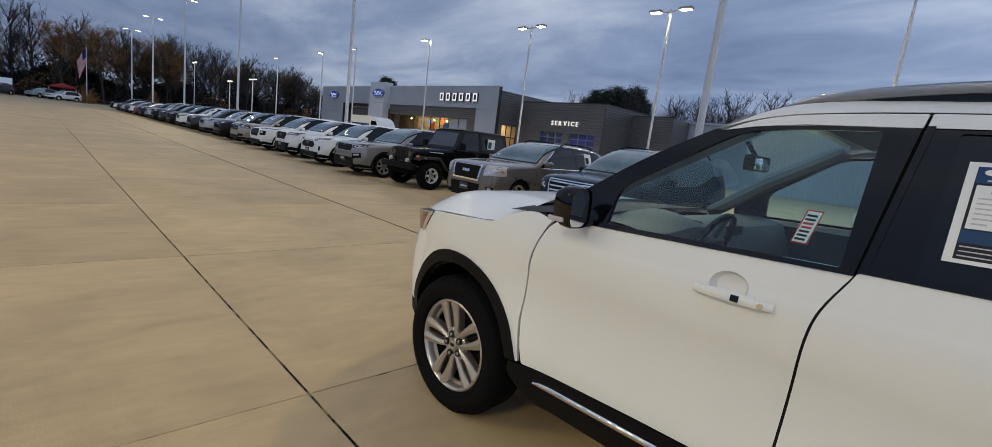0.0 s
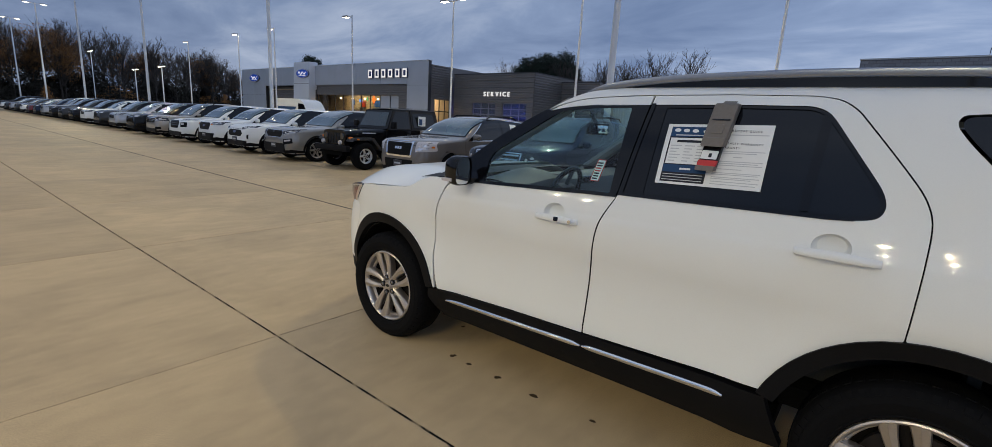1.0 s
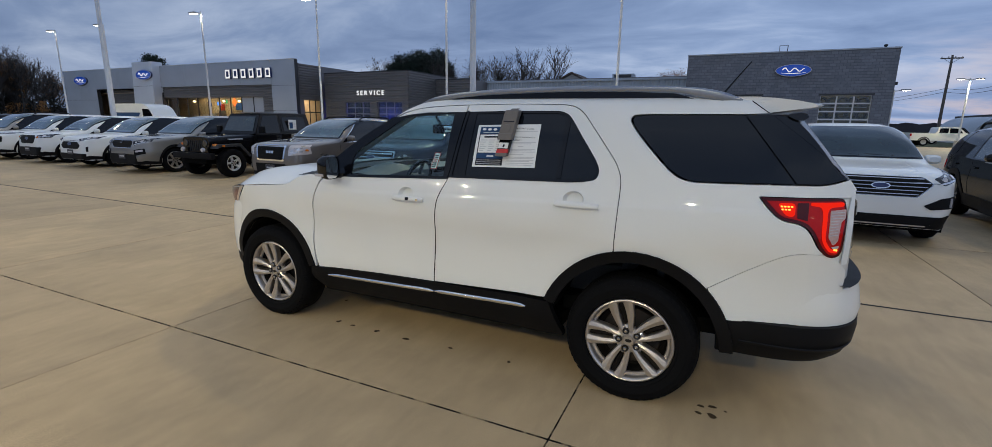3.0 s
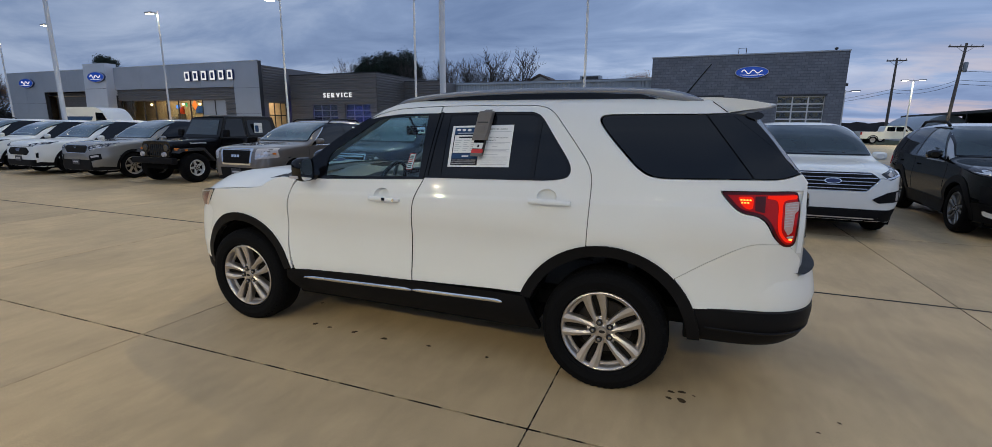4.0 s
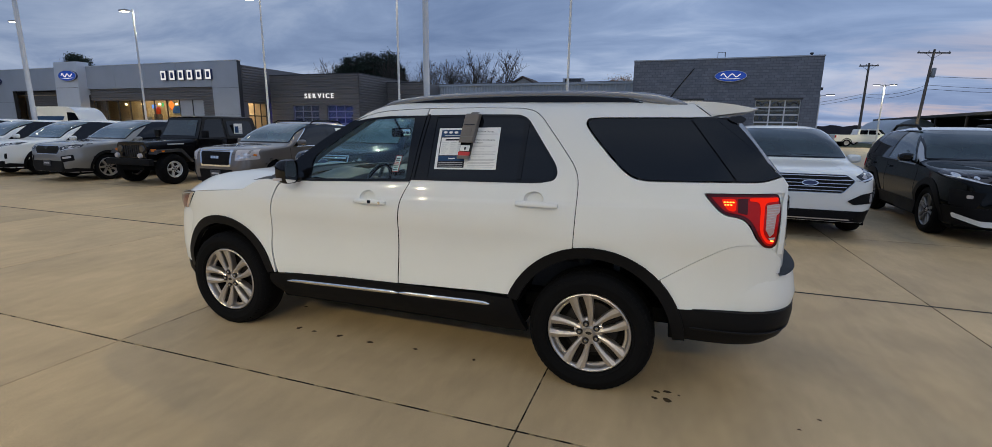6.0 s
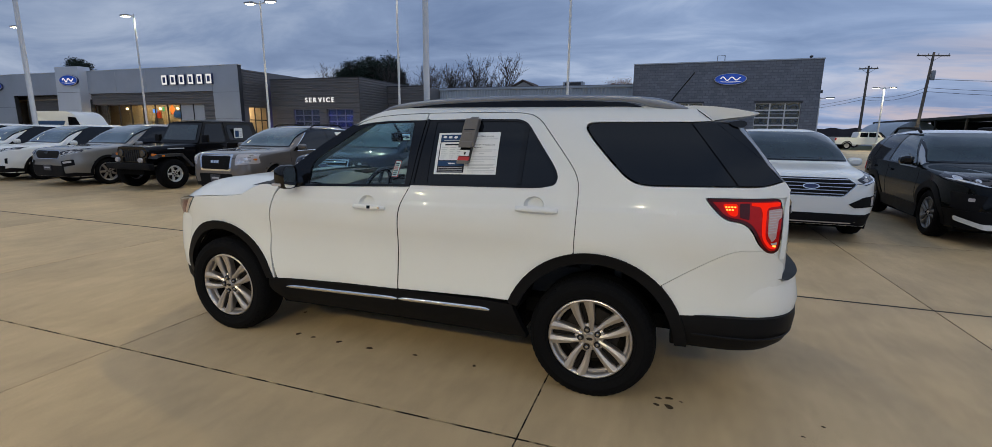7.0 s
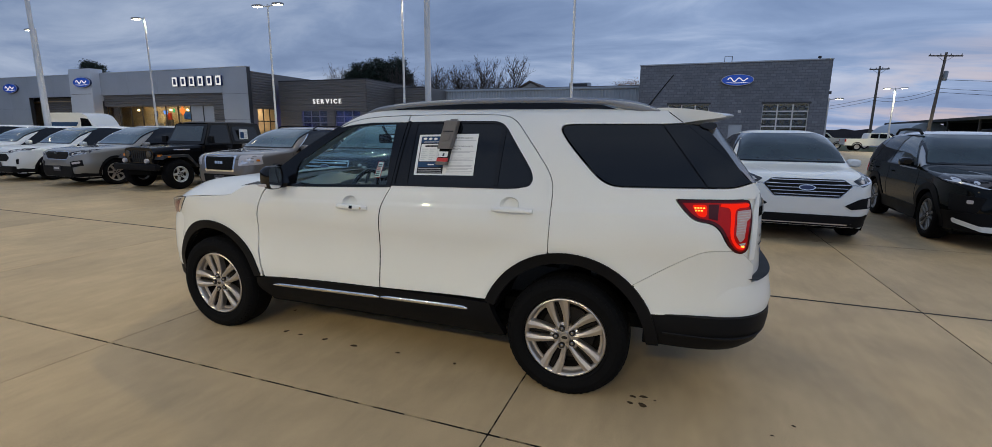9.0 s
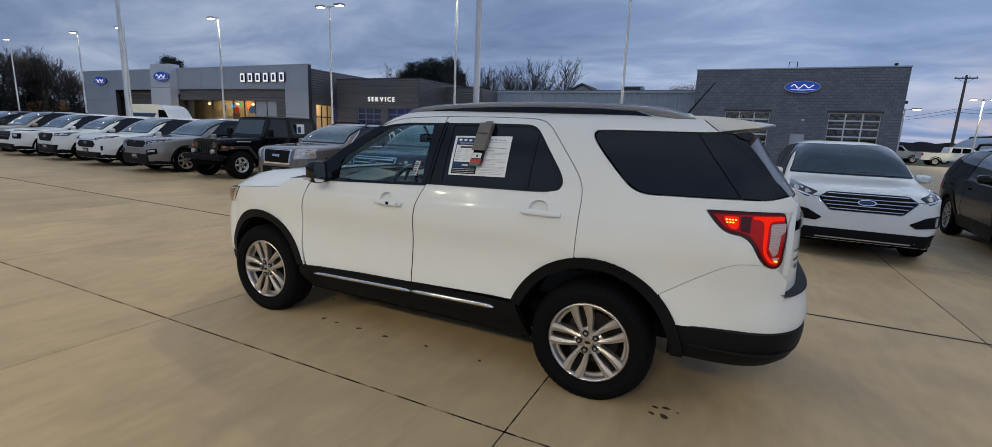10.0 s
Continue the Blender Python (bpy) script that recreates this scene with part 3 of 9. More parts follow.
def low_annex():
    a = thing("annex_building", pose(0, 0, 0), "long low light grey ribbed metal annex beside the service bays", "building")
    bm = bmesh.new()
    ribbed(bm, (-27.3, 41.66), (-23.0, 41.66), 0.05, 5.88, 0.24, 0.085, (0, -1))
    part("bronze_siding", bm, siding_brown, a, smooth=0)
    part("bronze_cap", new_box(-27.3, -22.95, 41.55, 42.0, 5.88, 5.97), trim_mat, a, smooth=0)
    part("bronze_wall", new_box(-27.3, -23.0, 41.68, 45.2, 0, 5.86), siding_brown, a, smooth=0)
    part("wall", new_box(-23.0, -2.75, 45.06, 60, 0, 5.8), siding_grey, a, smooth=0)
    bm = bmesh.new()
    ribbed(bm, (-22.98, 45.05), (-2.75, 45.05), 0.05, 5.72, 0.30, 0.04, (0, -1), vertical=True)
    part("siding", bm, siding_grey, a, smooth=0)
    part("gutter", new_box(-22.98, -2.75, 44.86, 45.04, 5.72, 5.92, bevel=0.02), siding_grey, a)
    part("roof", new_box(-22.98, -2.75, 45.0, 60, 5.92, 6.0), roof_mat, a, smooth=0)
    u = part("rooftop_unit", new_box(-9.9, -7.9, 45.8, 47.0, 6.0, 6.42, bevel=0.02), siding_grey, a, "grey rooftop air unit")
    part("grille", new_box(-9.7, -8.1, 45.78, 45.798, 6.08, 6.34), trim_mat, u, smooth=0)
    return a


def showroom():
    s = thing("showroom_building", pose(0, 0, 0), "grey metal-panelled showroom with ribbed recess, lit glass front and oval signs", "building")
    y, h = 33.4, 7.45
    # front skin of large panels, each a part, over a continuous wall
    def panels(xa, xb, za, zb, nx, nz, yy=y, mat=panel_grey):
        for i in range(nx):
            for k in range(nz):
                ax, bx = xa + (xb - xa) * i / nx, xa + (xb - xa) * (i + 1) / nx
                az, bz = za + (zb - za) * k / nz, za + (zb - za) * (k + 1) / nz
                part("panel", new_box(ax + 0.012, bx - 0.012, yy - 0.05, yy, az + 0.012, bz - 0.012), mat, s, smooth=0)
    bm = bmesh.new()
    wall_with_openings(bm, -80.6, -38.3, y, y + 0.4, 0, h, [(-73.1, -63.9, 0, 5.05), (-59.7, -41.6, 0, 5.1)])
    part("front_wall", bm, trim_mat, s, smooth=0)
    panels(-80.6, -73.1, 0.05, h, 2, 2)
    panels(-73.1, -63.2, 5.05, h, 2, 1)
    panels(-59.7, -41.6, 5.1, h, 4, 1)
    panels(-41.6, -38.3, 0.05, h, 1, 3)
    # entrance tower, slightly wider at its foot
    bm = bmesh.new()
    f = [(-63.9, 0), (-59.9, 0), (-59.55, 7.9), (-63.3, 7.9)]
    prism(bm, f, "y", y - 0.9, y + 0.3)
    tw = part("entrance_tower", bm, panel_silver, s, "lighter silver tower panel", smooth=0)
    for z in (2.6, 5.2):
        part("seam", new_box(-63.85 + z * 0.08, -59.75, y - 0.915, y - 0.898, z, z + 0.03), trim_mat, tw, smooth=0)
    oval_sign(s, -61.0, y - 0.92, 6.45, 3.0, 1.15)
    oval_sign(s, -76.2, y - 0.07, 6.2, 3.0, 1.15)
    # ribbed walls behind the recesses
    bm = bmesh.new()
    ribbed(bm, (-73.1, y + 1.2), (-63.9, y + 1.2), 0.05, 5.05, 0.24, 0.085, (0, -1))
    ribbed(bm, (-59.7, y + 0.22), (-41.6, y + 0.22), 3.9, 5.1, 0.24, 0.085, (0, -1))
    ribbed(bm, (-43.2, y + 0.22), (-41.6, y + 0.22), 0.05, 3.9, 0.24, 0.085, (0, -1))
    part("recess_siding", bm, siding_brown, s, smooth=0)
    part("recess_wall", new_box(-73.1, -63.9, y + 1.25, y + 1.4, 0, 5.05), siding_brown, s, smooth=0)
    part("recess_wall", new_box(-59.7, -41.6, y + 0.225, y + 1.1, 3.9, 5.1), siding_brown, s, smooth=0)
    part("recess_pier", new_box(-43.2, -41.6, y + 0.225, y + 1.1, 0, 3.9), siding_brown, s, smooth=0)
    part("soffit", new_box(-73.1, -41.6, y + 0.4, y + 2.4, 5.1, 5.2), trim_mat, s, smooth=0)
    # glass front with mullions
    for i in range(9):
        xa = -59.6 + i * 16.4 / 9
        w = part("glass_pane", new_box(xa + 0.03, xa + 16.4 / 9 - 0.03, y + 0.5, y + 0.52, 0.1, 3.88), pane_mat if i < 7 else panel_grey, s, smooth=0)
        w.visible_shadow = False
        part("mullion", new_box(xa - 0.035, xa + 0.035, y + 0.44, y + 0.56, 0, 3.9), trim_mat, s, smooth=0)
    # room behind
    part("room_floor", new_box(-80.2, -38.6, y + 1.1, 46, 0, 0.05), dark_floor, s, smooth=0)
    part("room_back", new_box(-80.2, -41.7, 38.0, 38.2, 0.05, 4.6), warm_wall, s, smooth=0)
    part("room_ceiling", new_box(-80.2, -38.6, y + 1.12, 46, 4.6, 4.7), warm_wall, s, smooth=0)
    for k in range(8):
        cx = -58.5 + k * 2.2
        part("ceiling_lamp", new_box(cx - 0.5, cx + 0.5, 36.2, 36.5, 4.52, 4.59), warm_tube, s, smooth=0)
    poster = [material("poster_red", (0.55, 0.06, 0.02), rough=0.4, grain=0.1, stain=0.3, stain_scale=4), material("poster_blue", (0.03, 0.13, 0.5), rough=0.4, grain=0.1, stain=0.3, stain_scale=4), material("poster_cream", (0.75, 0.66, 0.5), rough=0.4, grain=0.1, stain=0.3, stain_scale=4)]
    for cx, w, z0, z1, k in ((-55.6, 0.7, 2.6, 3.4, 0), (-52.6, 1.2, 2.7, 3.5, 1), (-50.5, 0.9, 2.9, 3.6, 1), (-48.6, 0.8, 2.6, 3.4, 2), (-47.4, 0.7, 2.7, 3.4, 0), (-54.0, 0.5, 2.4, 3.5, 2), (-51.6, 0.5, 2.3, 3.0, 0), (-49.5, 0.6, 2.4, 3.1, 0), (-57.9, 0.5, 2.9, 3.6, 1), (-56.7, 0.9, 2.3, 3.2, 2), (-46.2, 0.8, 2.5, 3.4, 1), (-53.4, 0.35, 3.1, 3.6, 0), (-50.9, 0.35, 2.6, 3.5, 2)):
        part("wall_poster", new_box(cx - w / 2, cx + w / 2, 37.88, 37.97, z0, z1), poster[k], s, smooth=0)
    for k in range(7):
        cx = -58.0 + 1.75 * k
        part("display_rack", new_box(cx - .45, cx + .35, 36.9, 37.3, .05, 1.9 + .35 * (k % 3)), [trim_mat, panel_grey, siding_brown][k % 3], s, smooth=0)
    for k in range(6):
        bm = bmesh.new()
        lathe(bm, [(0, 3.72), (.10, 3.70), (.15, 3.60), (.10, 3.50), (0, 3.48)], 12, "z", (-57.3 + 2.6 * k, 35.6, 0), closed=False)
        part("pendant_lamp", bm, warm_tube, s)
    bm = bmesh.new()
    prism(bm, [(-49.0 + 0.42 * math.cos(a * math.pi / 2), 3.45 + 0.5 * math.sin(a * math.pi / 2)) for a in range(4)], "y", y + 1.2, y + 1.24)
    part("window_sign", bm, lamp_material("orange_neon", (1.0, 0.22, 0.04), 2.2), s, "glowing orange diamond sign", smooth=0)
    part("blue_window_sign", new_box(-51.9, -51.3, y + 1.2, y + 1.23, 3.1, 3.5), lamp_material("blue_neon", (0.15, 0.35, 1.0), 2.0), s, smooth=0)
    part("green_window_sign", new_box(-50.4, -50.15, y + 1.2, y + 1.23, 3.3, 3.7), lamp_material("green_neon", (0.1, 0.9, 0.3), 1.0), s, smooth=0)
    # side wall with a lit doorway
    xs = -38.3
    holes = [(34.35, 36.75, 0, 3.6)]
    bm = bmesh.new()
    wall_with_openings(bm, 33.8, 49, -xs, -xs + 0.3, 0, h - 0.35, holes)
    bmesh.ops.transform(bm, matrix=Matrix(((0, -1, 0, 0), (1, 0, 0, 0), (0, 0, 1, 0), (0, 0, 0, 1))), verts=bm.verts)
    part("side_wall", bm, siding_brown, s, smooth=0)
    bm = bmesh.new()
    ribbed(bm, (xs + 0.003, 33.85), (xs + 0.003, 36.79), 3.65, h - 0.35, 0.24, 0.085, (1, 0))
    part("side_siding", bm, siding_brown, s, smooth=0)
    for ya in (34.35, 35.15, 35.95, 36.69):
        part("side_mullion", new_box(xs - 0.2, xs - 0.12, ya, ya + 0.06, 0, 3.6), trim_mat, s, smooth=0)
    part("side_transom", new_box(xs - 0.2, xs - 0.12, 34.35, 36.75, 2.35, 2.45), trim_mat, s, smooth=0)
    part("side_back", new_box(-41.6, -41.4, 34.6, 39.9, 0.05, 4.55), warm_wall, s, smooth=0)
    part("side_lamp", new_box(-40.6, -39.4, 35.4, 35.7, 4.48, 4.56), warm_tube, s, smooth=0)
    part("roof", new_box(-80.5, -38.4, y + 0.4, 60, h - 0.5, h - 0.36), roof_mat, s, smooth=0)
    part("rear_wall", new_box(-80.5, -38.4, 60, 60.3, 0, h - 0.4), siding_brown, s, smooth=0)
    part("west_wall", new_box(-80.6, -80.3, y + 0.4, 60, 0, h - 0.4), panel_grey, s, smooth=0)
    part("parapet_cap", new_box(-80.65, -38.25, y - 0.09, y + 0.45, h, h + 0.06), panel_silver, s, smooth=0)
    # channel letters of the business name as plain blocks
    for i in range(6):
        cx = -47.75 + i * 1.195
        part("sign_block", new_box(cx - 0.38, cx + 0.38, y - 0.24, y - 0.052, 5.76, 6.74, bevel=0.05), sign_navy, s)
        part("sign_block_face", new_box(cx - 0.34, cx + 0.34, y - 0.262, y - 0.242, 5.80, 6.70, bevel=0.008), sign_white, s)
        part("sign_block_core", new_box(cx - 0.18, cx + 0.18, y - 0.272, y - 0.264, 5.98, 6.52, bevel=0.003), sign_navy, s)
    return s


garage_building()
service_building()
low_annex()
showroom()

# ---------------------------------------------------------------- lot lamps
pole_white = material("white_painted_steel", (0.62, 0.64, 0.66), rough=0.45, metal=0.1, grain=0.05, grain_scale=25, stain=0.10, stain_scale=1.2)
head_grey = material("grey_cast_head", (0.28, 0.29, 0.30), rough=0.5, metal=0.4, grain=0.05)
lens_mat = lamp_material("lit_lamp_lens", (1.0, 0.88, 0.66), 9.0)
base_mat = material("cast_concrete_base", (0.42, 0.40, 0.36), rough=0.8, grain=0.1, stain=0.15)


def lot_lamp(x, y, h, r, along_y, sides=(-1, 1), group="lot lamps", wrapped=False):
    p = thing("lot_lamp", pose(x, y, 0, 0, 0, 90 if along_y else 0), "tall white steel lot lamp with " + ("two lit flat heads" if len(sides) > 1 else "one lit flat head"), "street lamp", group)
    bm = bmesh.new()
    lathe(bm, [(0.0, 0.0), (0.26, 0.0), (0.26, 0.60), (0.24, 0.64), (0.0, 0.64)], 20, "z", closed=False)
    part("base", bm, base_mat, p)
    bm = bmesh.new()
    tube(bm, [(0, 0, 0.64), (0, 0, h * 0.5), (0, 0, h)], [r, r * 0.86, r * 0.68], 12)
    part("pole", bm, pole_white, p)
    part("base_plate", new_box(-0.17, 0.17, -0.17, 0.17, 0.642, 0.67, bevel=0.005), pole_white, p)
    if wrapped:
        bm = bmesh.new()
        turns = int((h - 1.6) / 0.42)
        pts = [((r * .84 + 0.004) * math.cos(2 * math.pi * k / 8), (r * .84 + 0.004) * math.sin(2 * math.pi * k / 8), 1.0 + 0.42 * k / 8) for k in range(8 * turns)]
        tube(bm, pts, 0.013, 5)
        part("spiral_wrap", bm, pole_white, p, "pale garland wound round the pole")
    for sgn in sides:
        bm = bmesh.new()
        tube(bm, [(0, 0, h - 0.12), (sgn * 0.45, 0, h - 0.05)], 0.035, 8)
        part("arm", bm, pole_white, p)
        bm = bmesh.new()
        a, b = (0.42, 1.0) if sgn > 0 else (-1.0, -0.42)
        box(bm, a, b, -0.15, 0.15, h - 0.08, h + 0.02, bevel=0.03)
        hd = part("head", bm, head_grey, p)
        part("lens", new_box(a + 0.06, b - 0.06, -0.13, 0.13, h - 0.105, h - 0.082, bevel=0.005), lens_mat, hd)
    return p


for k in range(-5, 3):
    lot_lamp(-5.75 + 16.7 * k, 9.0, 11.3, 0.085, True)
# unseen row behind the viewpoint, its places chosen to suit reflections and ground light
for x in (-32.0, -21.0, -10.0, 1.0, 12.0):
    lot_lamp(x, -13.5, 8.3, 0.075, False)
for x in (-60.4, -48.4, -41.7, -30.7, -20.9, -12.5, -4.0):
    lot_lamp(x, 19.0, 8.3, 0.062, False, (-1, 1) if x in (-12.5, -20.9) else (-1,), wrapped=True)
for x, y, h in ((-69, 19, 6.0), (-79, 19, 5.9), (-100, 19, 9.2)):
    lot_lamp(x, y, h, 0.075, False)
lot_lamp(20.7, 58.0, 6.35, 0.09, False)
lot_lamp(12.0, 45.0, 4.6, 0.07, False)
# lights at x -60 and y -15 have no pole; added to fill the far row
for x, y, w in ((27.65, 9.0, 0.06), (10.95, 9.0, 0.38), (-5.75, 9.0, 0.54), (-22.45, 9.0, 0.20), (-39.15, 9.0, 0.3), (-60.0, 9.0, 0.6), (-39.0, -15.0, 0.5)):
    lamp_light(x, y, 11.1, LAMP_WATT * w)
for x, w in ((-48.4, 0.15), (-30.7, 0.45), (-12.5, 0.50)):
    lamp_light(x, 19.0, 8.1, LAMP_WATT * w)
for x, w in ((-32.0, 0.18), (-21.0, 0.16), (-10.0, 0.355), (1.0, 0.245), (12.0, 0.02)):
    for side in (-0.72, 0.72):
        lamp_light(x + side, -13.5, 8.1, LAMP_WATT * w, 144, 0.30)
lamp_light(20.7, 57.7, 6.1, 1500)


def room_light(x, y, z, sx, sy, watt, colour):
    """A ceiling fitting inside a lit room."""
    d = bpy.data.lights.new("room_light", "AREA")
    d.shape, d.size, d.size_y, d.energy, d.color = "RECTANGLE", sx, sy, watt, colour
    ob = new("room_light", d)
    ob.location = (x, y, z)


room_light(-51, 36.2, 4.45, 16, 2.4, 420, (1.0, 0.68, 0.36))
room_light(1.2, 40.6, 5.4, 2.5, 1.0, 28, (1.0, 0.85, 0.55))
room_light(8.0, 40.6, 5.4, 2.5, 1.0, 28, (1.0, 0.85, 0.55))
room_light(-40.0, 36.2, 4.42, 1.5, 2.5, 150, (1.0, 0.80, 0.55))
room_light(-31.8, 39.8, 3.85, 7, 0.8, 260, (0.05, 0.08, 1.0))


# ---------------------------------------------------------------- car tools
def smooth_curve(pts):
    """A monotone cubic through (x, y) points."""
    xs, ys = np.array([p[0] for p in pts], float), np.array([p[1] for p in pts], float)
    h = np.diff(xs)
    d = np.diff(ys) / h
    m = np.zeros(len(xs))
    m[0], m[-1] = d[0], d[-1]
    for i in range(1, len(xs) - 1):
        if d[i - 1] * d[i] > 0:
            w1, w2 = 2 * h[i] + h[i - 1], h[i] + 2 * h[i - 1]
            m[i] = (w1 + w2) / (w1 / d[i - 1] + w2 / d[i])

    def f(x):
        x = min(max(x, xs[0]), xs[-1])
        i = min(max(int(np.searchsorted(xs, x)) - 1, 0), len(h) - 1)
        t = (x - xs[i]) / h[i]
        return float((1 + 2 * t) * (1 - t) ** 2 * ys[i] + t * (1 - t) ** 2 * h[i] * m[i] + t * t * (3 - 2 * t) * ys[i + 1] + t * t * (t - 1) * h[i] * m[i + 1])
    return f


def rounded(poly, r, steps=4):
    """The polygon with its corners rounded; a point may carry its own radius."""
    out = []
    n = len(poly)
    for i in range(n):
        p = Vector(poly[i][:2])
        rr = poly[i][2] if len(poly[i]) > 2 else r
        a, b = Vector(poly[i - 1][:2]) - p, Vector(poly[(i + 1) % n][:2]) - p
        if rr <= 0 or a.length < 1e-6 or b.length < 1e-6:
            out.append(tuple(p))
            continue
        p0, p2 = p + a.normalized() * min(rr, 0.45 * a.length), p + b.normalized() * min(rr, 0.45 * b.length)
        for k in range(steps + 1):
            t = k / steps
            q = (1 - t) ** 2 * p0 + 2 * t * (1 - t) * p + t * t * p2
            out.append((q.x, q.y))
    return out


def arc(cx, cz, r, a0, a1, n):
    return [(cx + r * math.cos(radians(a0 + (a1 - a0) * k / n)), cz + r * math.sin(radians(a0 + (a1 - a0) * k / n))) for k in range(n + 1)]


def sheet(outline, place, off=0.0, thick=0.012, cell=0.06, holes=(), cuts=()):
    """Cuts a panel of the given outline, lays it on a curved surface place(u, v, off) and turns its edges inwards."""
    bm = bmesh.new()
    for lp in (outline, *holes):
        clean = [p for i, p in enumerate(lp) if (Vector(p[:2]) - Vector(lp[i - 1][:2])).length > 1e-4]
        vs = [bm.verts.new((p[0], p[1], 0)) for p in clean]
        for i in range(len(vs)):
            bm.edges.new((vs[i - 1], vs[i]))
    bmesh.ops.triangle_fill(bm, use_beauty=True, edges=bm.edges[:], normal=(0, 0, 1))
    lo = [min(p[k] for p in outline) for k in (0, 1)]
    hi = [max(p[k] for p in outline) for k in (0, 1)]
    for k in (0, 1):
        n = int((hi[k] - lo[k]) / cell)
        for i in range(1, n + 1):
            c = lo[k] + (hi[k] - lo[k]) * i / (n + 1)
            co, no = [0, 0, 0], [0, 0, 0]
            co[k], no[k] = c, 1
            bmesh.ops.bisect_plane(bm, geom=bm.verts[:] + bm.edges[:] + bm.faces[:], plane_co=co, plane_no=no, dist=1e-5)
    for c, slope in cuts:
        bmesh.ops.bisect_plane(bm, geom=bm.verts[:] + bm.edges[:] + bm.faces[:], plane_co=(0, c, 0), plane_no=(-slope, 1, 0), dist=1e-5)
    if thick:
        r = bmesh.ops.extrude_edge_only(bm, edges=[e for e in bm.edges if e.is_boundary])
        low = {v for v in r["geom"] if isinstance(v, bmesh.types.BMVert)}
    else:
        low = set()
    for v in bm.verts:
        q = place(v.co.x, v.co.y, off - thick if v in low else off)
        v.co = q
    return bm


def ring_outline(cx, cz, r0, r1, a0, a1, n=24):
    return arc(cx, cz, r1, a0, a1, n) + arc(cx, cz, r0, a1, a0, n)


def wrap(rows, n=3.0, steps=28, a0=0.0, a1=180.0):
    """A bumper-like skin: each row is (z, x start, x reach, half width); it runs round from one side to the other."""
    bm = bmesh.new()
    loops = []
    for z, xs, reach, hw in rows:
        lp = []
        for k in range(steps + 1):
            a = radians(a0 + (a1 - a0) * k / steps)
            c, s = math.cos(a), math.sin(a)
            lp.append((xs + reach * abs(s) ** (2 / n), -hw * math.copysign(abs(c) ** (2 / n), c), z))
        loops.append(lp)
    rings(bm, loops, closed=False)
    return bm


def grid_patch(fn, nu, nv):
    bm = bmesh.new()
    vs = [[bm.verts.new(fn(i / nu, j / nv)) for j in range(nv + 1)] for i in range(nu + 1)]
    for i in range(nu):
        for j in range(nv):
            bm.faces.new((vs[i][j], vs[i + 1][j], vs[i + 1][j + 1], vs[i][j + 1]))
    return bm


paint_white = material("white_clearcoat_paint", (0.775, 0.775, 0.745), rough=0.42, coat=0.65, spec=0.2, grain=0.012, grain_scale=220, stain=0.015, stain_scale=2.0)
clad_black = material("black_textured_plastic", (0.005, 0.005, 0.006), rough=0.55, spec=0.16, grain=0.12, grain_scale=160, stain=0.15, stain_scale=5, bump=0.12)
gloss_black = material("gloss_black_trim", (0.004, 0.004, 0.005), rough=0.045, spec=0.4, grain=0.05)
chrome = material("polished_chrome", (0.78, 0.78, 0.78), rough=0.10, metal=1.0, grain=0.02)
rubber = material("tyre_rubber", (0.005, 0.005, 0.0055), rough=0.78, spec=0.1, grain=0.18, grain_scale=70, stain=0.2, stain_scale=6, bump=0.2)
alloy = material("machined_silver_alloy", (0.52, 0.47, 0.425), rough=0.36, metal=0.85, grain=0.04, grain_scale=90, stain=0.06, stain_scale=6)
# near-black colour stands in for the shade behind the spokes
alloy_shaded = material("shaded_alloy_barrel", (0.011, 0.009, 0.008), rough=0.75, metal=0.0, spec=0.15, grain=0.06)
lug_steel = material("plated_lug_steel", (0.42, 0.40, 0.37), rough=0.25, metal=0.9, grain=0.05)
dark_nut = material("dark_lug_steel", (0.025, 0.022, 0.02), rough=0.4, metal=0.5, grain=0.1)
# brake metal is also darkened for the shade inside the wheel
cast_iron = material("cast_brake_metal", (0.040, 0.033, 0.030), rough=0.6, metal=0.5, grain=0.1)
well_black = material("wheel_well_liner", (0.004, 0.004, 0.004), rough=0.9, spec=0.1, grain=0.2)
privacy = material("privacy_tinted_glass", (0.004, 0.005, 0.007), rough=0.03, spec=0.45, grain=0.02)
dark_bar = material("dark_chrome_bar", (0.10, 0.10, 0.105), rough=0.12, metal=1.0, grain=0.03)
# gloss held down to weaken the grazing sky reflection on the rear glass
rear_privacy = material("dulled_privacy_glass", (0.006, 0.007, 0.009), rough=0.16, spec=0.16, grain=0.04, stain=0.3, stain_scale=6)
clear_glass = sheet_glass("clear_tinted_glass", (0.76, 0.97, 0.99))
red_lens = material("red_lamp_lens", (0.20, 0.002, 0.002), rough=0.08, coat=0.15, spec=0.25, grain=0.10, grain_scale=60, emit=(1.0, 0.006, 0.004), emit_strength=0.13)
red_lit = lamp_material("lit_red_lamp", (1.0, 0.022, 0.010), 0.85)
red_hot = lamp_material("lit_red_diodes", (1.0, 0.30, 0.05), 3.0)
maroon_lens = material("maroon_side_marker", (0.20, 0.008, 0.014), rough=0.1, coat=0.3, grain=0.05)
lamp_shell = material("clear_grey_lamp_shell", (0.035, 0.03, 0.033), rough=0.10, coat=0.5, grain=0.08, grain_scale=40)
clear_lens = material("clear_lamp_lens", (0.50, 0.46, 0.45), rough=0.12, coat=0.8, grain=0.05, grain_scale=40)
lamp_jewel = material("bright_lamp_element", (0.7, 0.7, 0.72), rough=.15, metal=.6, coat=.5, grain=.1, grain_scale=60)
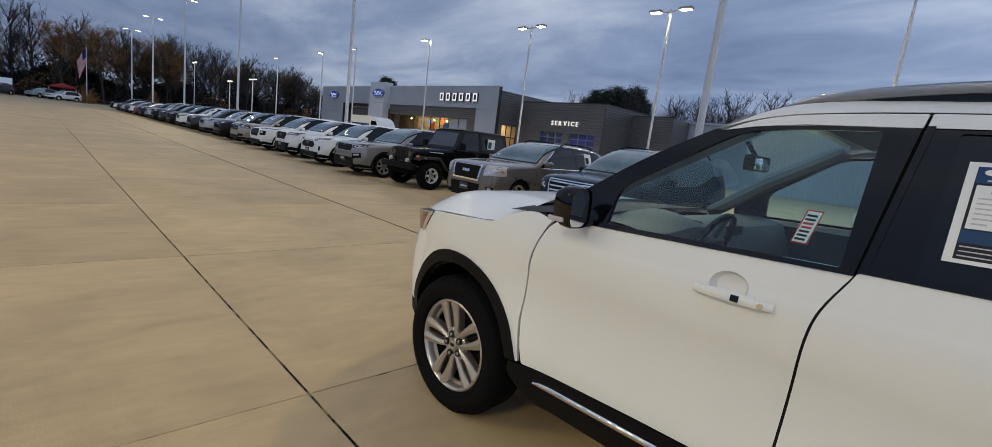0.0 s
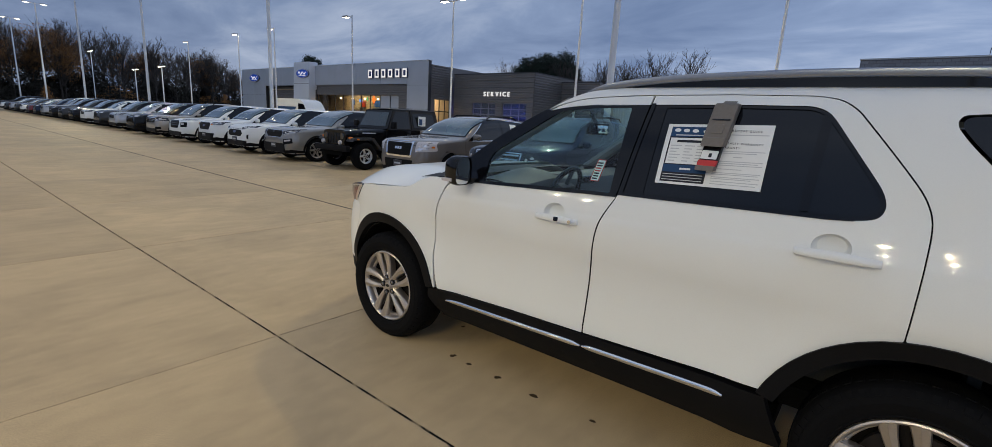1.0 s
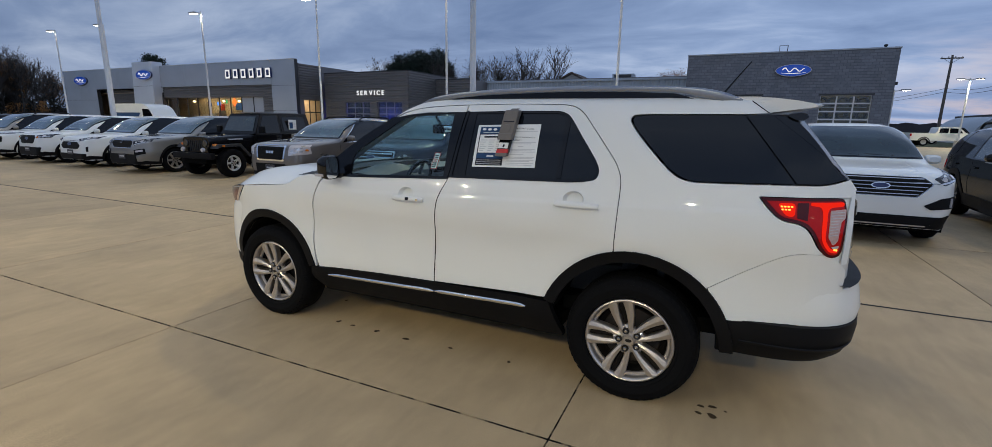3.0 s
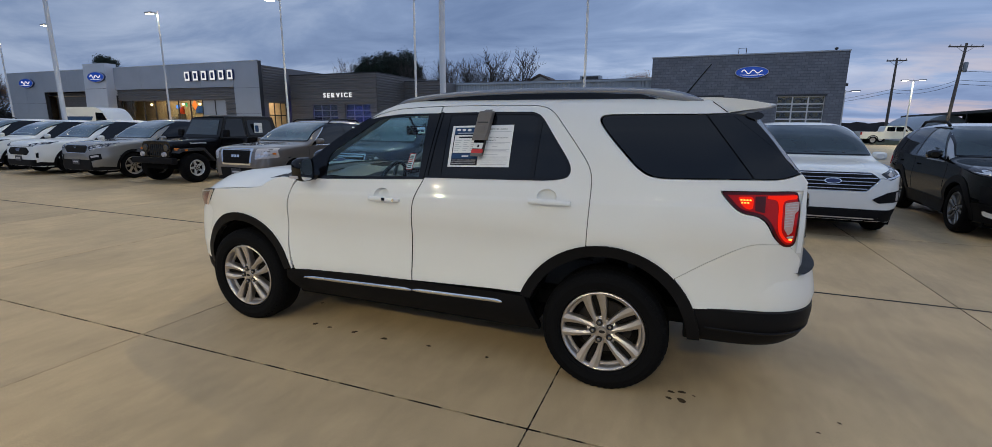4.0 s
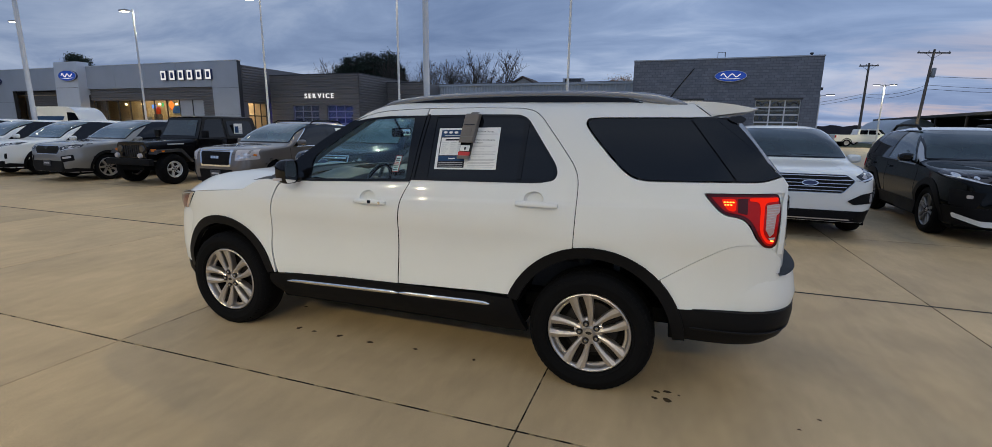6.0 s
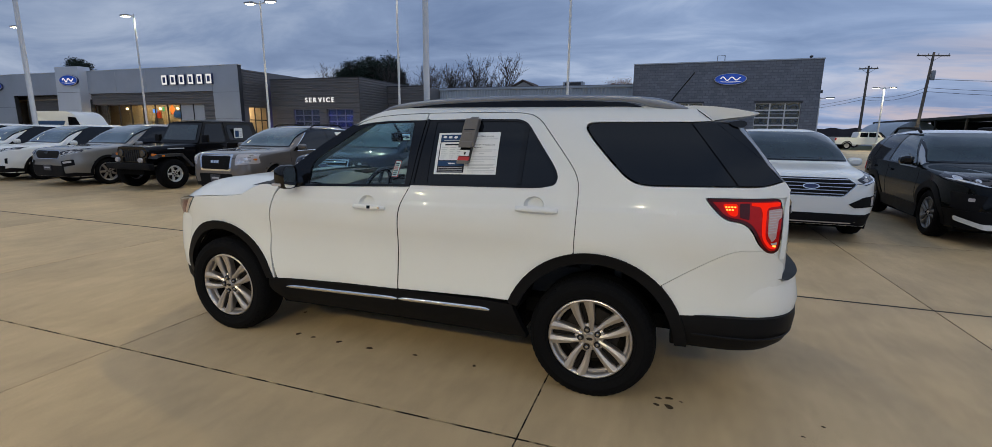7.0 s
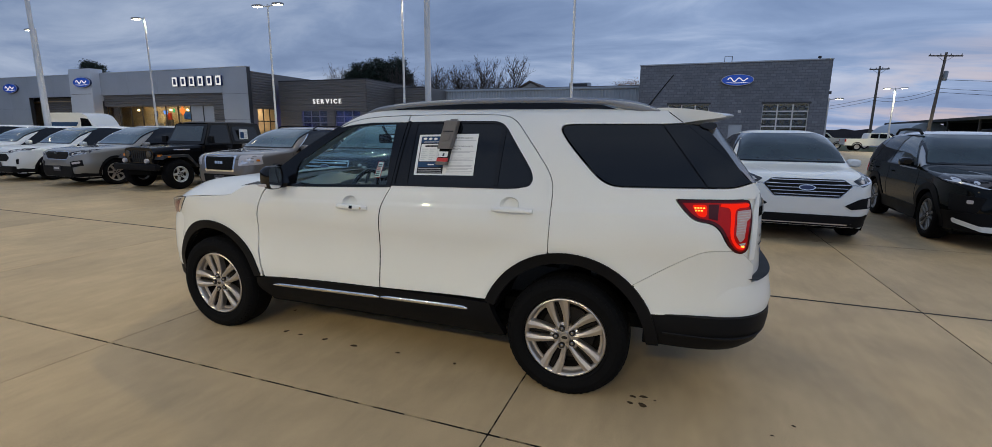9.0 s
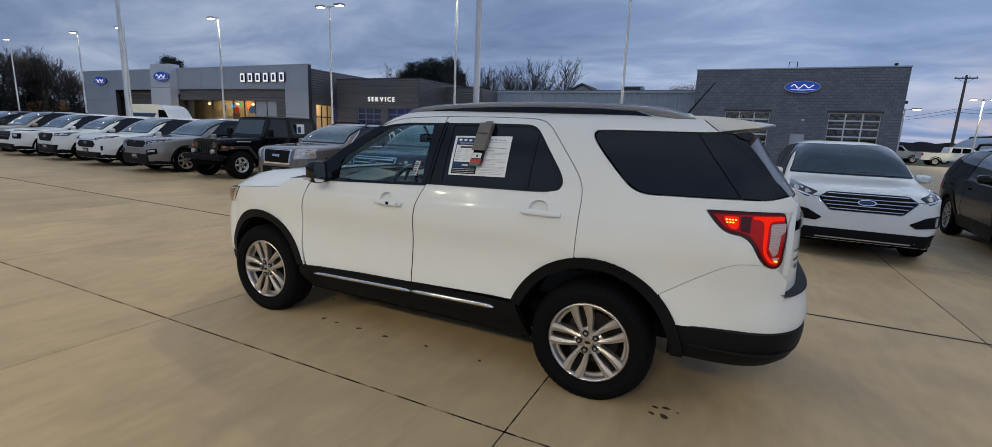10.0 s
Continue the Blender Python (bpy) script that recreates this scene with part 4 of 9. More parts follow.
# clear lens; the red lamp's reflection is put into its pink colour
rear_clear = material("red_glow_reverse_lens", (0.50, 0.33, 0.30), rough=0.14, coat=0.7, grain=0.12, grain_scale=60)
lamp_dark = material("smoked_lamp_edge", (0.060, 0.003, 0.004), rough=0.1, coat=0.15, spec=0.3, grain=0.05)
seal_black = material("rubber_door_seal", (0.006, 0.006, 0.006), rough=0.9, spec=0.1, grain=0.1)
seat_cloth = material("charcoal_seat_cloth", (0.06, 0.062, 0.065), rough=0.8, grain=0.15, grain_scale=120)
cabin_plastic = material("dark_cabin_plastic", (0.055, 0.058, 0.06), rough=0.6, grain=0.1, grain_scale=80)
dash_vinyl = material("grey_dash_vinyl", (0.07, 0.074, 0.076), rough=0.55, grain=0.08, grain_scale=80)
cabin_grey = material("grey_headliner", (0.16, 0.165, 0.165), rough=0.9, grain=0.05)
paper = material("white_paper", (0.80, 0.80, 0.78), rough=0.6, grain=0.02)
ink_blue = material("blue_print", (0.014, 0.055, 0.14), rough=0.5, spec=0.25, grain=0.05)
ink_dark = material("dark_print", (0.014, 0.016, 0.024), rough=0.5, spec=0.25, grain=0.05)
ink_grey = material("grey_print", (0.52, 0.52, 0.53), rough=0.6, grain=0.05)
ink_red = material("red_print", (0.55, 0.03, 0.03), rough=0.5, grain=0.05)
mirror_glass = material("mirror_glass", (0.85, 0.85, 0.85), rough=0.02, metal=1.0, grain=0.01)


def settle(bm, z):
    """Flattens the tread where it stands on the ground."""
    for v in bm.verts:
        v.co.z = max(v.co.z, 0.001 - z)


def wheel(parent, x, y, z, sgn, R, rim, width, spokes, style="split", rim_mat=None, name="wheel"):
    """A tyre on an alloy rim; sgn is the side that it faces (-1 or 1 along y)."""
    rim_mat = rim_mat or alloy
    w = part(name, bmesh.new(), rubber, parent)
    w.matrix_basis = pose(x, y, z)
    bm = bmesh.new()
    hw = width / 2
    o = -sgn
    prof = [(rim + 0.006, 0.02), (rim + 0.014, -0.002), (rim + 0.024, -0.009), (rim + 0.028, -0.0065), (rim + 0.050, -0.013), (R - 0.062, -0.015), (R - 0.058, -0.0125), (R - 0.045, -0.0125), (R - 0.030, -0.006), (R - 0.012, 0.012), (R - 0.002, 0.04), (R, hw), (R - 0.002, width - 0.04), (R - 0.03, width), (rim + 0.02, width), (rim - 0.005, width - 0.02), (rim - 0.005, 0.05)]
    lathe(bm, [(r, o * t) for r, t in prof], 72, "y")
    settle(bm, z)
    part("tyre", bm, rubber, w, smooth=35)
    bm = bmesh.new()
    # tread blocks round the shoulder
    for k in range(56):
        a = 2 * math.pi * k / 56
        c, s = math.cos(a), math.sin(a)
        t = Vector((-s, 0, c))
        d = Vector((c, 0, s))
        lp = []
        for rr, yy in ((R - 0.006, 0.045), (R + 0.0015, 0.048), (R + 0.0015, 0.105), (R - 0.006, 0.108)):
            lp.append([d * rr + Vector((0, o * yy, 0)) + t * q for q in (-0.014, 0.014)])
        rings(bm, [[p[0] for p in lp], [p[1] for p in lp]])
        lp = []
        for rr, yy in ((R - 0.038, -0.004), (R - 0.034, -0.011), (R - 0.013, 0.006), (R - 0.016, 0.014)):
            lp.append([d * rr + Vector((0, o * yy, 0)) + t * q for q in (-0.011, 0.011)])
        rings(bm, [[p[0] for p in lp], [p[1] for p in lp]])
    settle(bm, z)
    tagged(part("tread", bm, rubber, w, smooth=35), kind="stuff")
    bm = bmesh.new()
    lathe(bm, [(r, o * t) for r, t in [(rim + 0.008, 0.016), (rim + 0.004, 0.006), (rim - 0.003, 0.003), (rim - 0.009, 0.006), (rim - 0.017, 0.02), (rim - 0.02, 0.05), (rim - 0.03, 0.14), (rim - 0.02, 0.2), (rim + 0.004, 0.2)]], 48, "y")
    part("rim", bm, [rim_mat], w, smooth=35)
    bm = bmesh.new()
    lathe(bm, [(rim - 0.014, o * 0.048), (rim - 0.034, o * 0.052), (rim - 0.038, o * 0.060), (rim - 0.014, o * 0.064)], 40, "y")
    part("inner_flange", bm, rim_mat, w, smooth=35)
    bm = bmesh.new()
    lathe(bm, [(rim - 0.022, o * 0.055), (rim - 0.034, o * 0.145), (0.10, o * 0.17), (0.05, o * 0.17), (0.05, o * 0.165), (0.10, o * 0.16), (rim - 0.05, o * 0.13), (rim - 0.03, o * 0.055)], 40, "y")
    part("barrel", bm, alloy_shaded, w)
    bm = bmesh.new()
    lathe(bm, [(0.06, o * 0.11), (0.165, o * 0.11), (0.17, o * 0.118), (0.165, o * 0.128), (0.06, o * 0.128)], 36, "y")
    part("brake_disc", bm, cast_iron, w)

    def bar(a0, w0, a1, w1, r0, r1, y0, y1, d):
        """One spoke: from the hub to the rim, thicker at its root."""
        bm = bmesh.new()
        lps = []
        for f in (0, 0.12, 0.3, 0.5, 0.7, 0.9, 1.0):
            r, a, ww = r0 + (r1 - r0) * f, a0 + (a1 - a0) * f, w0 + (w1 - w0) * f ** 1.4
            yy = y0 + (y1 - y0) * f ** 1.6
            c, s = math.cos(a), math.sin(a)
            dd, tt = Vector((c, 0, s)), Vector((-s, 0, c))
            lps.append([dd * r + tt * q + Vector((0, o * (yy + e), 0)) for q, e in ((-ww * 0.85, d), (-ww, 0.012), (-ww * 0.84, 0.003), (0, -0.0035), (ww * 0.84, 0.003), (ww, 0.012), (ww * 0.85, d))])
        rings(bm, lps)
        return bm
    for k in range(spokes):
        a = 2 * math.pi * (k + 0.458) / spokes
        if style == "split":
            for sg in (-1, 1):
                part("spoke", bar(a + sg * 0.36, 0.0145, a + sg * 0.180, 0.0325, 0.055, rim - 0.006, 0.020, 0.004, 0.055), rim_mat, w, smooth=18)
            part("web", bar(a, 0.022, a, 0.016, 0.05, 0.092, 0.024, 0.034, 0.03), rim_mat, w, smooth=18)
            # a dark bar in the slot paints the shade between paired spokes
            part("spoke_slot", bar(a, 0.012, a, 0.022, 0.10, rim - 0.012, 0.046, 0.030, 0.006), alloy_shaded, w, smooth=35)
        else:
            part("spoke", bar(a, 0.034, a + 0.06, 0.026, 0.045, rim - 0.006, 0.03, 0.010, 0.045), rim_mat, w, smooth=35)
    bm = bmesh.new()
    lathe(bm, [(0.0, o * 0.020), (0.034, o * 0.020), (0.040, o * 0.026), (0.078, o * 0.030), (0.085, o * 0.05), (0.0, o * 0.07)], 28, "y", closed=False)
    part("hub", bm, rim_mat, w, smooth=35)
    bm = bmesh.new()
    lathe(bm, [(0.0, o * 0.013), (0.027, o * 0.014), (0.031, o * 0.021), (0.0, o * 0.024)], 20, "y", closed=False)
    cap = part("hub_cap", bm, alloy, w, smooth=35)
    bm = bmesh.new()
    rings(bm, [[(0.019 * math.cos(2 * math.pi * k / 20), o * t, 0.0095 * math.sin(2 * math.pi * k / 20)) for k in range(20)] for t in (0.014, 0.0115)])
    part("cap_mark", bm, dark_nut, cap)
    for k in range(5):
        a = 2 * math.pi * (k + 0.51) / 5
        bm = bmesh.new()
        lathe(bm, [(0.0, o * 0.011), (0.008, o * 0.011), (0.0105, o * 0.014), (0.0105, o * 0.04), (0.0, o * 0.04)], 8, "y", (0.057 * math.cos(a), 0, 0.057 * math.sin(a)), closed=False)
        nut = part("lug_nut", bm, lug_steel, w)
        # a raised dark ring paints the shade of the hole round the nut
        bm = bmesh.new()
        lathe(bm, [(0.0105, o * 0.0165), (0.0185, o * 0.0140), (0.0200, o * 0.017), (0.0200, o * 0.034), (0.0105, o * 0.034)], 14, "y", (0.057 * math.cos(a), 0, 0.057 * math.sin(a)))
        part("nut_recess", bm, dark_nut, nut)
    return w


# ---------------------------------------------------------------- the white suv
PLAN = smooth_curve([(-3.85, .72), (-3.78, .50), (-3.7, .36), (-3.5, .19), (-3.2, .07), (-2.87, .015), (-2.2, 0), (-1, -.004), (0, 0), (.5, .012), (.8, .05), (.95, .115), (1.05, .22), (1.13, .40), (1.18, .60)])
RISE = smooth_curve([(.2, .15), (.3, .085), (.42, .024), (.5, .008), (.56, .004), (.65, .009), (.78, .012), (.9, .003), (.96, -.007), (1.01, -.010), (1.05, -.009), (1.10, -.003), (1.15, .007), (1.20, .0215), (1.24, .0355), (1.28, .0490), (1.34, .0690), (1.40, .0885), (1.57, .155), (1.68, .208), (1.73, .245), (1.77, .33), (1.80, .60)])


SHOULDER = [(1.162 + .005 * k, .030) for k in range(-4, 5)]


def suv_inset(x, z):
    y = PLAN(x) + RISE(z)
    for cx, r in ((-2.866, 0.53), (0.0, 0.56)):
        d = math.hypot(x - cx, z - 0.365)
        y -= 0.016 * math.exp(-((d - r) / 0.10) ** 2)
    # the shoulder line, rising towards the tail
    k = min(1.0, max(0.0, (z - (1.162 + 0.030 * x)) / 0.036 + 0.5))
    return y + 0.003 * (k * k * (3 - 2 * k) - 0.5) * min(1.0, max(0.0, (x + 2.9) * 2)) * min(1.0, max(0.0, (1.0 - x) * 4))


def suv_side(s):
    def place(u, v, off):
        return (u, s * (1.0 - suv_inset(u, v) + off), v)
    return place


def white_suv():
    car = thing("white_suv", pose(0, 1.0, 0), "white four-door suv with black cladding parked on the concrete lot", "car")
    A0, A1 = (-2.881, 0.369, 0.518), (0.0, 0.365, 0.54)
    g = 0.004
    for s in (-1, 1):
        side = suv_side(s)
        # ---- front wing
        fender = [(-2.35 - g, .49), (-2.385 - g, .69), (-2.362 - g, .99), (-2.31 - g, 1.13), (-2.285, 1.175, 0), (-2.42, 1.200), (-2.536, 1.160), (-2.608, 1.118), (-2.653, 1.102), (-2.9, 1.082), (-3.175, 1.058, 0), (-3.285, .945), (-3.40, .880), (-3.36, .70, 0)]
        fender += [(p[0], p[1], 0) for p in arc(*A0, 146, 14, 22)]
        part("front_wing", sheet(rounded(fender, 0.05), side, 0, 0.02, 0.05), paint_white, car)
        # ---- front door
        low = [(-2.333, .495, .01), (-2.381, .69, .08), (-2.358, .99, .1), (-2.30, 1.145, .08), (-2.235, 1.193, .03), (-2.0, 1.198, 0), (-1.6, 1.214, 0), (-1.213, 1.232, .004), (-1.27, 1.122, .08), (-1.287, 1.036, .08), (-1.305, .615, .1), (-1.306, .533, .004), (-1.754, .522, 0)]
        cups = [[(c[0] + .061 * math.cos(2 * math.pi * k / 28), c[1] + .047 * math.sin(2 * math.pi * k / 28)) for k in range(28)] for c in ((-1.5175, 1.115), (-.3645, 1.168))]
        door = part("front_door", sheet(rounded(low, 0.0), side, 0, 0.012, 0.022, holes=[cups[0]], cuts=SHOULDER), paint_white, car)
        band = [(-1.692, 1.622, .004), (-1.63, 1.655, .06), (-1.511, 1.685, .1), (-1.30, 1.699, .1), (-1.158, 1.703, .003), (-1.164, 1.661, .003), (-1.45, 1.656, 0), (-1.60, 1.641, .05)]
        part("window_frame", sheet(rounded(band, 0.0), side, 0, 0.02, 0.05), paint_white, door)
        seal = [(-1.306, .536), (-1.305, .615), (-1.287, 1.036), (-1.27, 1.122), (-1.214, 1.232), (-1.205, 1.236), (-1.262, 1.122), (-1.279, 1.036), (-1.296, .615), (-1.298, .536)]
        part("door_seal", sheet(seal, side, -0.0015, 0.01, 0.05), clad_black, door)
        glass_f = [(-2.022, 1.213, .01), (-2.020, 1.331, .03), (-1.994, 1.38, .03), (-1.82, 1.497, .1), (-1.666, 1.600, .05), (-1.605, 1.625, .05), (-1.446, 1.64, .1), (-1.248, 1.645, .01), (-1.249, 1.246, .01)]
        trim_f = [(-2.232, 1.200, .004), (-2.225, 1.296, .02), (-2.10, 1.387, .1), (-1.977, 1.477, .1), (-1.84, 1.562, .1), (-1.721, 1.629, .02), (-1.697, 1.620, 0), (-1.60, 1.639, .05), (-1.45, 1.653, .1), (-1.165, 1.659, .004), (-1.214, 1.238, .004)]
        part("window_trim", sheet(rounded(trim_f, 0.0), side, -0.003, 0.02, 0.06, holes=[rounded(glass_f, 0)]), gloss_black, door)
        gl = part("window_glass", sheet(rounded(glass_f, 0), side, -0.008, 0.0, 0.06), clear_glass, door)
        gl.visible_shadow = False
        part("belt_moulding", sheet(rounded([(-2.232, 1.192), (-1.212, 1.233), (-1.213, 1.249), (-2.232, 1.208)], 0.003), side, 0.006, 0.012, 0.1), gloss_black, door)
        # ---- rear door with its window opening
        hole = [(-1.196, 1.246, .004), (-1.150, 1.662, .004), (-.8, 1.669, 0), (-.512, 1.669, .03), (-.455, 1.646, .04), (-.362, 1.524, .1), (-.252, 1.380, .05), (-.233, 1.326, .03), (-.250, 1.282, .03), (-.330, 1.266, .05)]
        rd = [(-1.298, .535, .004), (-1.296, .615, .1), (-1.279, 1.036, .08), (-1.262, 1.122, .08), (-1.204, 1.238, .03), (-1.150, 1.704, .003), (-.807, 1.709, 0), (-.506, 1.706, .03), (-.43, 1.693, .03), (-.375, 1.656, .03), (-.234, 1.489, .1), (-.143, 1.374, .05), (-.110, 1.296, .08), (-.109, 1.169, .1), (-.116, .902, .003)]
        rd += [(p[0], p[1], 0) for p in arc(*A1, 103, 158.5, 14)]
        rdoor = part("rear_door", sheet(rounded(rd, 0.0), side, 0, 0.012, 0.022, holes=[rounded(hole, 0), cups[1]], cuts=SHOULDER), paint_white, car)
        glass_r = [(-1.092, 1.262, .01), (-1.082, 1.650, .01), (-.8, 1.655, 0), (-.517, 1.655, .03), (-.469, 1.637, .04), (-.374, 1.518, .1), (-.266, 1.373, .05), (-.249, 1.326, .03), (-.264, 1.297, .03), (-.328, 1.280, .05)]
        part("window_trim", sheet(rounded(hole, 0.0), side, -0.004, 0.02, 0.06, holes=[rounded(glass_r, 0)]), gloss_black, rdoor)
        part("window_glass", sheet(rounded(glass_r, 0), side, -0.009, 0.0, 0.06), privacy, rdoor)
        part("glass_divider", sheet(rounded([(-.488, 1.278), (-.459, 1.281), (-.446, 1.632), (-.476, 1.648)], .003), side, -0.003, 0.01, 0.08), gloss_black, rdoor)
        part("belt_moulding", sheet(rounded([(-1.196, 1.243), (-.40, 1.2615), (-.315, 1.268), (-.33, 1.277), (-1.196, 1.258)], 0.003), side, 0.004, 0.012, 0.1), gloss_black, rdoor)
        part("pillar_trim", sheet([(-1.2065, 1.240), (-1.1535, 1.668), (-1.136, 1.668), (-1.186, 1.247)], side, 0.003, 0.006, 0.08), gloss_black, rdoor)
        for line in ([(-2.345, .50), (-2.385, .69), (-2.360, .99), (-2.305, 1.14)], [(-1.304, .54), (-1.300, .615), (-1.283, 1.036), (-1.266, 1.122), (-1.209, 1.236), (-1.157, 1.70)], [(-.113, .92), (-.1065, 1.169), (-.1075, 1.296), (-.140, 1.375), (-.232, 1.49), (-.373, 1.655)]):
            part("door_seal", sheet([(x - .022, z) for x, z in line] + [(x + .022, z) for x, z in line[::-1]], side, -.0125, .004, .1), seal_black, car)
        # ---- rear quarter and roof side in one pressing
        tail = [(.580, 1.250, .01), (.946, 1.259, .02), (.966, 1.175, .05), (.957, .99, .03), (.928, .970, .02), (.886, .979, .03), (.850, 1.027, .05), (.818, 1.09, .04), (.785, 1.124, .04), (.748, 1.138, .05), (.695, 1.144, .05), (.658, 1.164, .04), (.610, 1.212, .05)]
        q = [(-1.703, 1.632, .003), (-1.63, 1.672, .06), (-1.584, 1.695, .05), (-1.498, 1.726, .08), (-1.3, 1.748, .1), (-.5, 1.757, 0), (.30, 1.748, .1), (.512, 1.728, .03), (.595, 1.662, .003), (.473, 1.657, 0), (-.022, 1.654, .03), (-.092, 1.648, .02), (-.104, 1.615, .03), (-.048, 1.538, .1), (.122, 1.363, .1), (.184, 1.318, .06), (.255, 1.299, .06), (.73, 1.311, 0), (.864, 1.313, .06), (.965, 1.345, .003), (1.0, 1.30, .003), (.975, 1.262, .003)]
        q += [(.946, 1.262, .003), (.580, 1.254, .003)]
        q += [(x, z, *r) for x, z, *r in [(.572, 1.250, .01), (.604, 1.209, .05), (.653, 1.159, .04), (.693, 1.138, .05), (.747, 1.132, .05), (.780, 1.118, .04), (.812, 1.086, .04), (.844, 1.023, .05), (.880, .988, .01)]]
        q += [(.735, .986, .12), (.583, .893, .15), (.384, .760, .003)]
        q += [(p[0], p[1], 0) for p in arc(*A1, 45.5, 101.0, 14)]
        q += [(-.111, .902, .003), (-.104, 1.169, .1), (-.105, 1.296, .08), (-.138, 1.376, .05), (-.229, 1.491, .1), (-.371, 1.6595, .03), (-.427, 1.6965, .03), (-.506, 1.7100, .03), (-.807, 1.713, 0), (-1.15, 1.708, 0), (-1.30, 1.7035, .1), (-1.511, 1.6895, .1), (-1.63, 1.6595, .06)]
        part("quarter_panel", sheet(rounded(q, 0.0), side, 0, 0.02, 0.022, cuts=SHOULDER), paint_white, car)
        quarter = [(-.090, 1.613, .03), (-.080, 1.640, .02), (-.022, 1.646, .03), (.470, 1.650, .005), (.722, 1.320, .005), (.258, 1.308, .06), (.192, 1.328, .06), (.130, 1.371, .1), (-.038, 1.545, .1)]
        part("glass_backing", sheet(rounded([(-.08, 1.62), (-.07, 1.646), (.595, 1.652), (.93, 1.37), (.86, 1.318), (.25, 1.304), (.13, 1.365)], .02), side, -.014, 0, .08), gloss_black, car)
        part("quarter_glass", sheet(rounded(quarter, 0), side, -0.006, 0.006, 0.06), privacy, car)
        wrapg = [(.480, 1.650, .005), (.595, 1.655, .005), (.70, 1.640, .02), (.80, 1.530, .1), (.915, 1.372, .1), (.955, 1.350, .003), (.862, 1.322, .03), (.734, 1.320, .005)]
        part("corner_glass", sheet(rounded(wrapg, 0), side, -0.005, 0.006, 0.06), privacy, car)
        # ---- cladding
        for nm, (cx, cz, r1), r0, a0, a1 in (("front_arch_trim", A0, 0.456, 14, 181), ("rear_arch_trim", A1, 0.478, 5, 160)):
            part(nm, sheet(ring_outline(cx, cz, r0, r1 + 0.004, a0, a1), side, 0.012, 0.05, 0.05), clad_black, car)
        sill = [(-2.413, .480, .003), (-2.333, .490, 0), (-1.754, .517, 0), (-1.305, .528, 0), (-.483, .540, .003), (-.40, .295, .02), (-1.2, .305, 0), (-2.0, .297, 0), (-2.30, .292, .05), (-2.44, .40, .05)]
        sl = part("sill_cladding", sheet(rounded(sill, 0), side, 0.010, 0.05, 0.06), clad_black, car)
        part("sill_return", sheet([(-2.4, .26), (-.42, .27), (-.42, .33), (-2.4, .33)], side, -0.03, 0.05, 0.2), well_black, car)
        for a, b, za, zb in ((-2.250, -1.302, .437, .465), (-1.292, -.628, .466, .481)):
            bm = bmesh.new()
            lps = []
            for k in range(25):
                f = k / 24
                x, z = a + (b - a) * f, za + (zb - za) * f
                sz = .015 * min(1.0, .35 + 14 * f, .35 + 14 * (1 - f))
                lps.append([side(x, z + sz * math.sin(radians(g)), .012 + .012 * math.cos(radians(g))) for g in (-90, -55, -20, 20, 55, 90)])
            rings(bm, lps)
            part("bright_strip", bm, chrome, sl, "bright metal strip", smooth=60)
        # ---- handles
        for xa, xb, zc, keyed in ((-1.620, -1.375, 1.093, True), (-.474, -.215, 1.146, False)):
            d = door if keyed else rdoor
            cx = (xa + xb) / 2 - 0.02
            cup = bmesh.new()
            loops = []
            for rr, dep in ((0.0585, -0.003), (0.055, -0.016), (0.044, -0.030), (0.015, -0.036)):
                loops.append([side(cx + rr * 1.05 * math.cos(2 * math.pi * k / 28), zc + 0.022 + rr * 0.80 * math.sin(2 * math.pi * k / 28), dep) for k in range(28)])
            rings(cup, loops, cap0=False)
            part("handle_cup", cup, paint_white, d)
            bm = bmesh.new()
            lps = []
            for f in range(13):
                t = f / 12
                x = xa + (xb - xa) * t
                lift = 0.006 + 0.030 * math.sin(math.pi * t) ** 0.5
                th = 0.013 + 0.004 * math.sin(math.pi * t)
                zz = zc - 0.006 + 0.006 * math.sin(math.pi * t)
                lps.append([side(x, zz + th * math.cos(a), lift + 0.010 * math.sin(a)) for a in (2 * math.pi * k / 10 for k in range(10))])
            rings(bm, lps)
            h = part("door_handle", bm, paint_white, d)
            if keyed:
                part("touch_pad", sheet(rounded([(xb - .115, zc - .010), (xb - .09, zc - .010), (xb - .09, zc + .010), (xb - .115, zc + .010)], .003), side, 0.046, 0.006, 0.1), gloss_black, h)
                bm = bmesh.new()
                c0 = side(xb - .030, zc - .004, 0.040)
                lathe(bm, [(0.0, 0.0), (0.009, 0.0), (0.009, -s * 0.02), (0.0, -s * 0.02)], 14, "y", c0, closed=False)
                part("key_lock", bm, chrome, h)
        part("lamp_surround", sheet([(.84, .93), (1.0, .93), (1.0, 1.285), (.92, 1.285), (.92, 1.0)], side, -.016, .004, .05), paint_white, car)
        # ---- tail lamp
        lamp = part("tail_lamp", sheet(rounded(tail, 0), side, 0.004, 0.03, 0.03), lamp_dark, car, "red tail lamp, lit")
        red = [(.605, 1.240, .01), (.940, 1.248, .02), (.955, 1.175, .05), (.946, 1.0, .03), (.925, .985, .02), (.895, .992, .03), (.862, 1.035, .05), (.832, 1.095, .04), (.797, 1.136, .04), (.75, 1.153, .05), (.70, 1.158, .05), (.665, 1.176, .04), (.628, 1.216, .05)]
        part("red_lens", sheet(rounded(red, 0), side, 0.0065, 0.004, 0.03), red_lens, lamp)
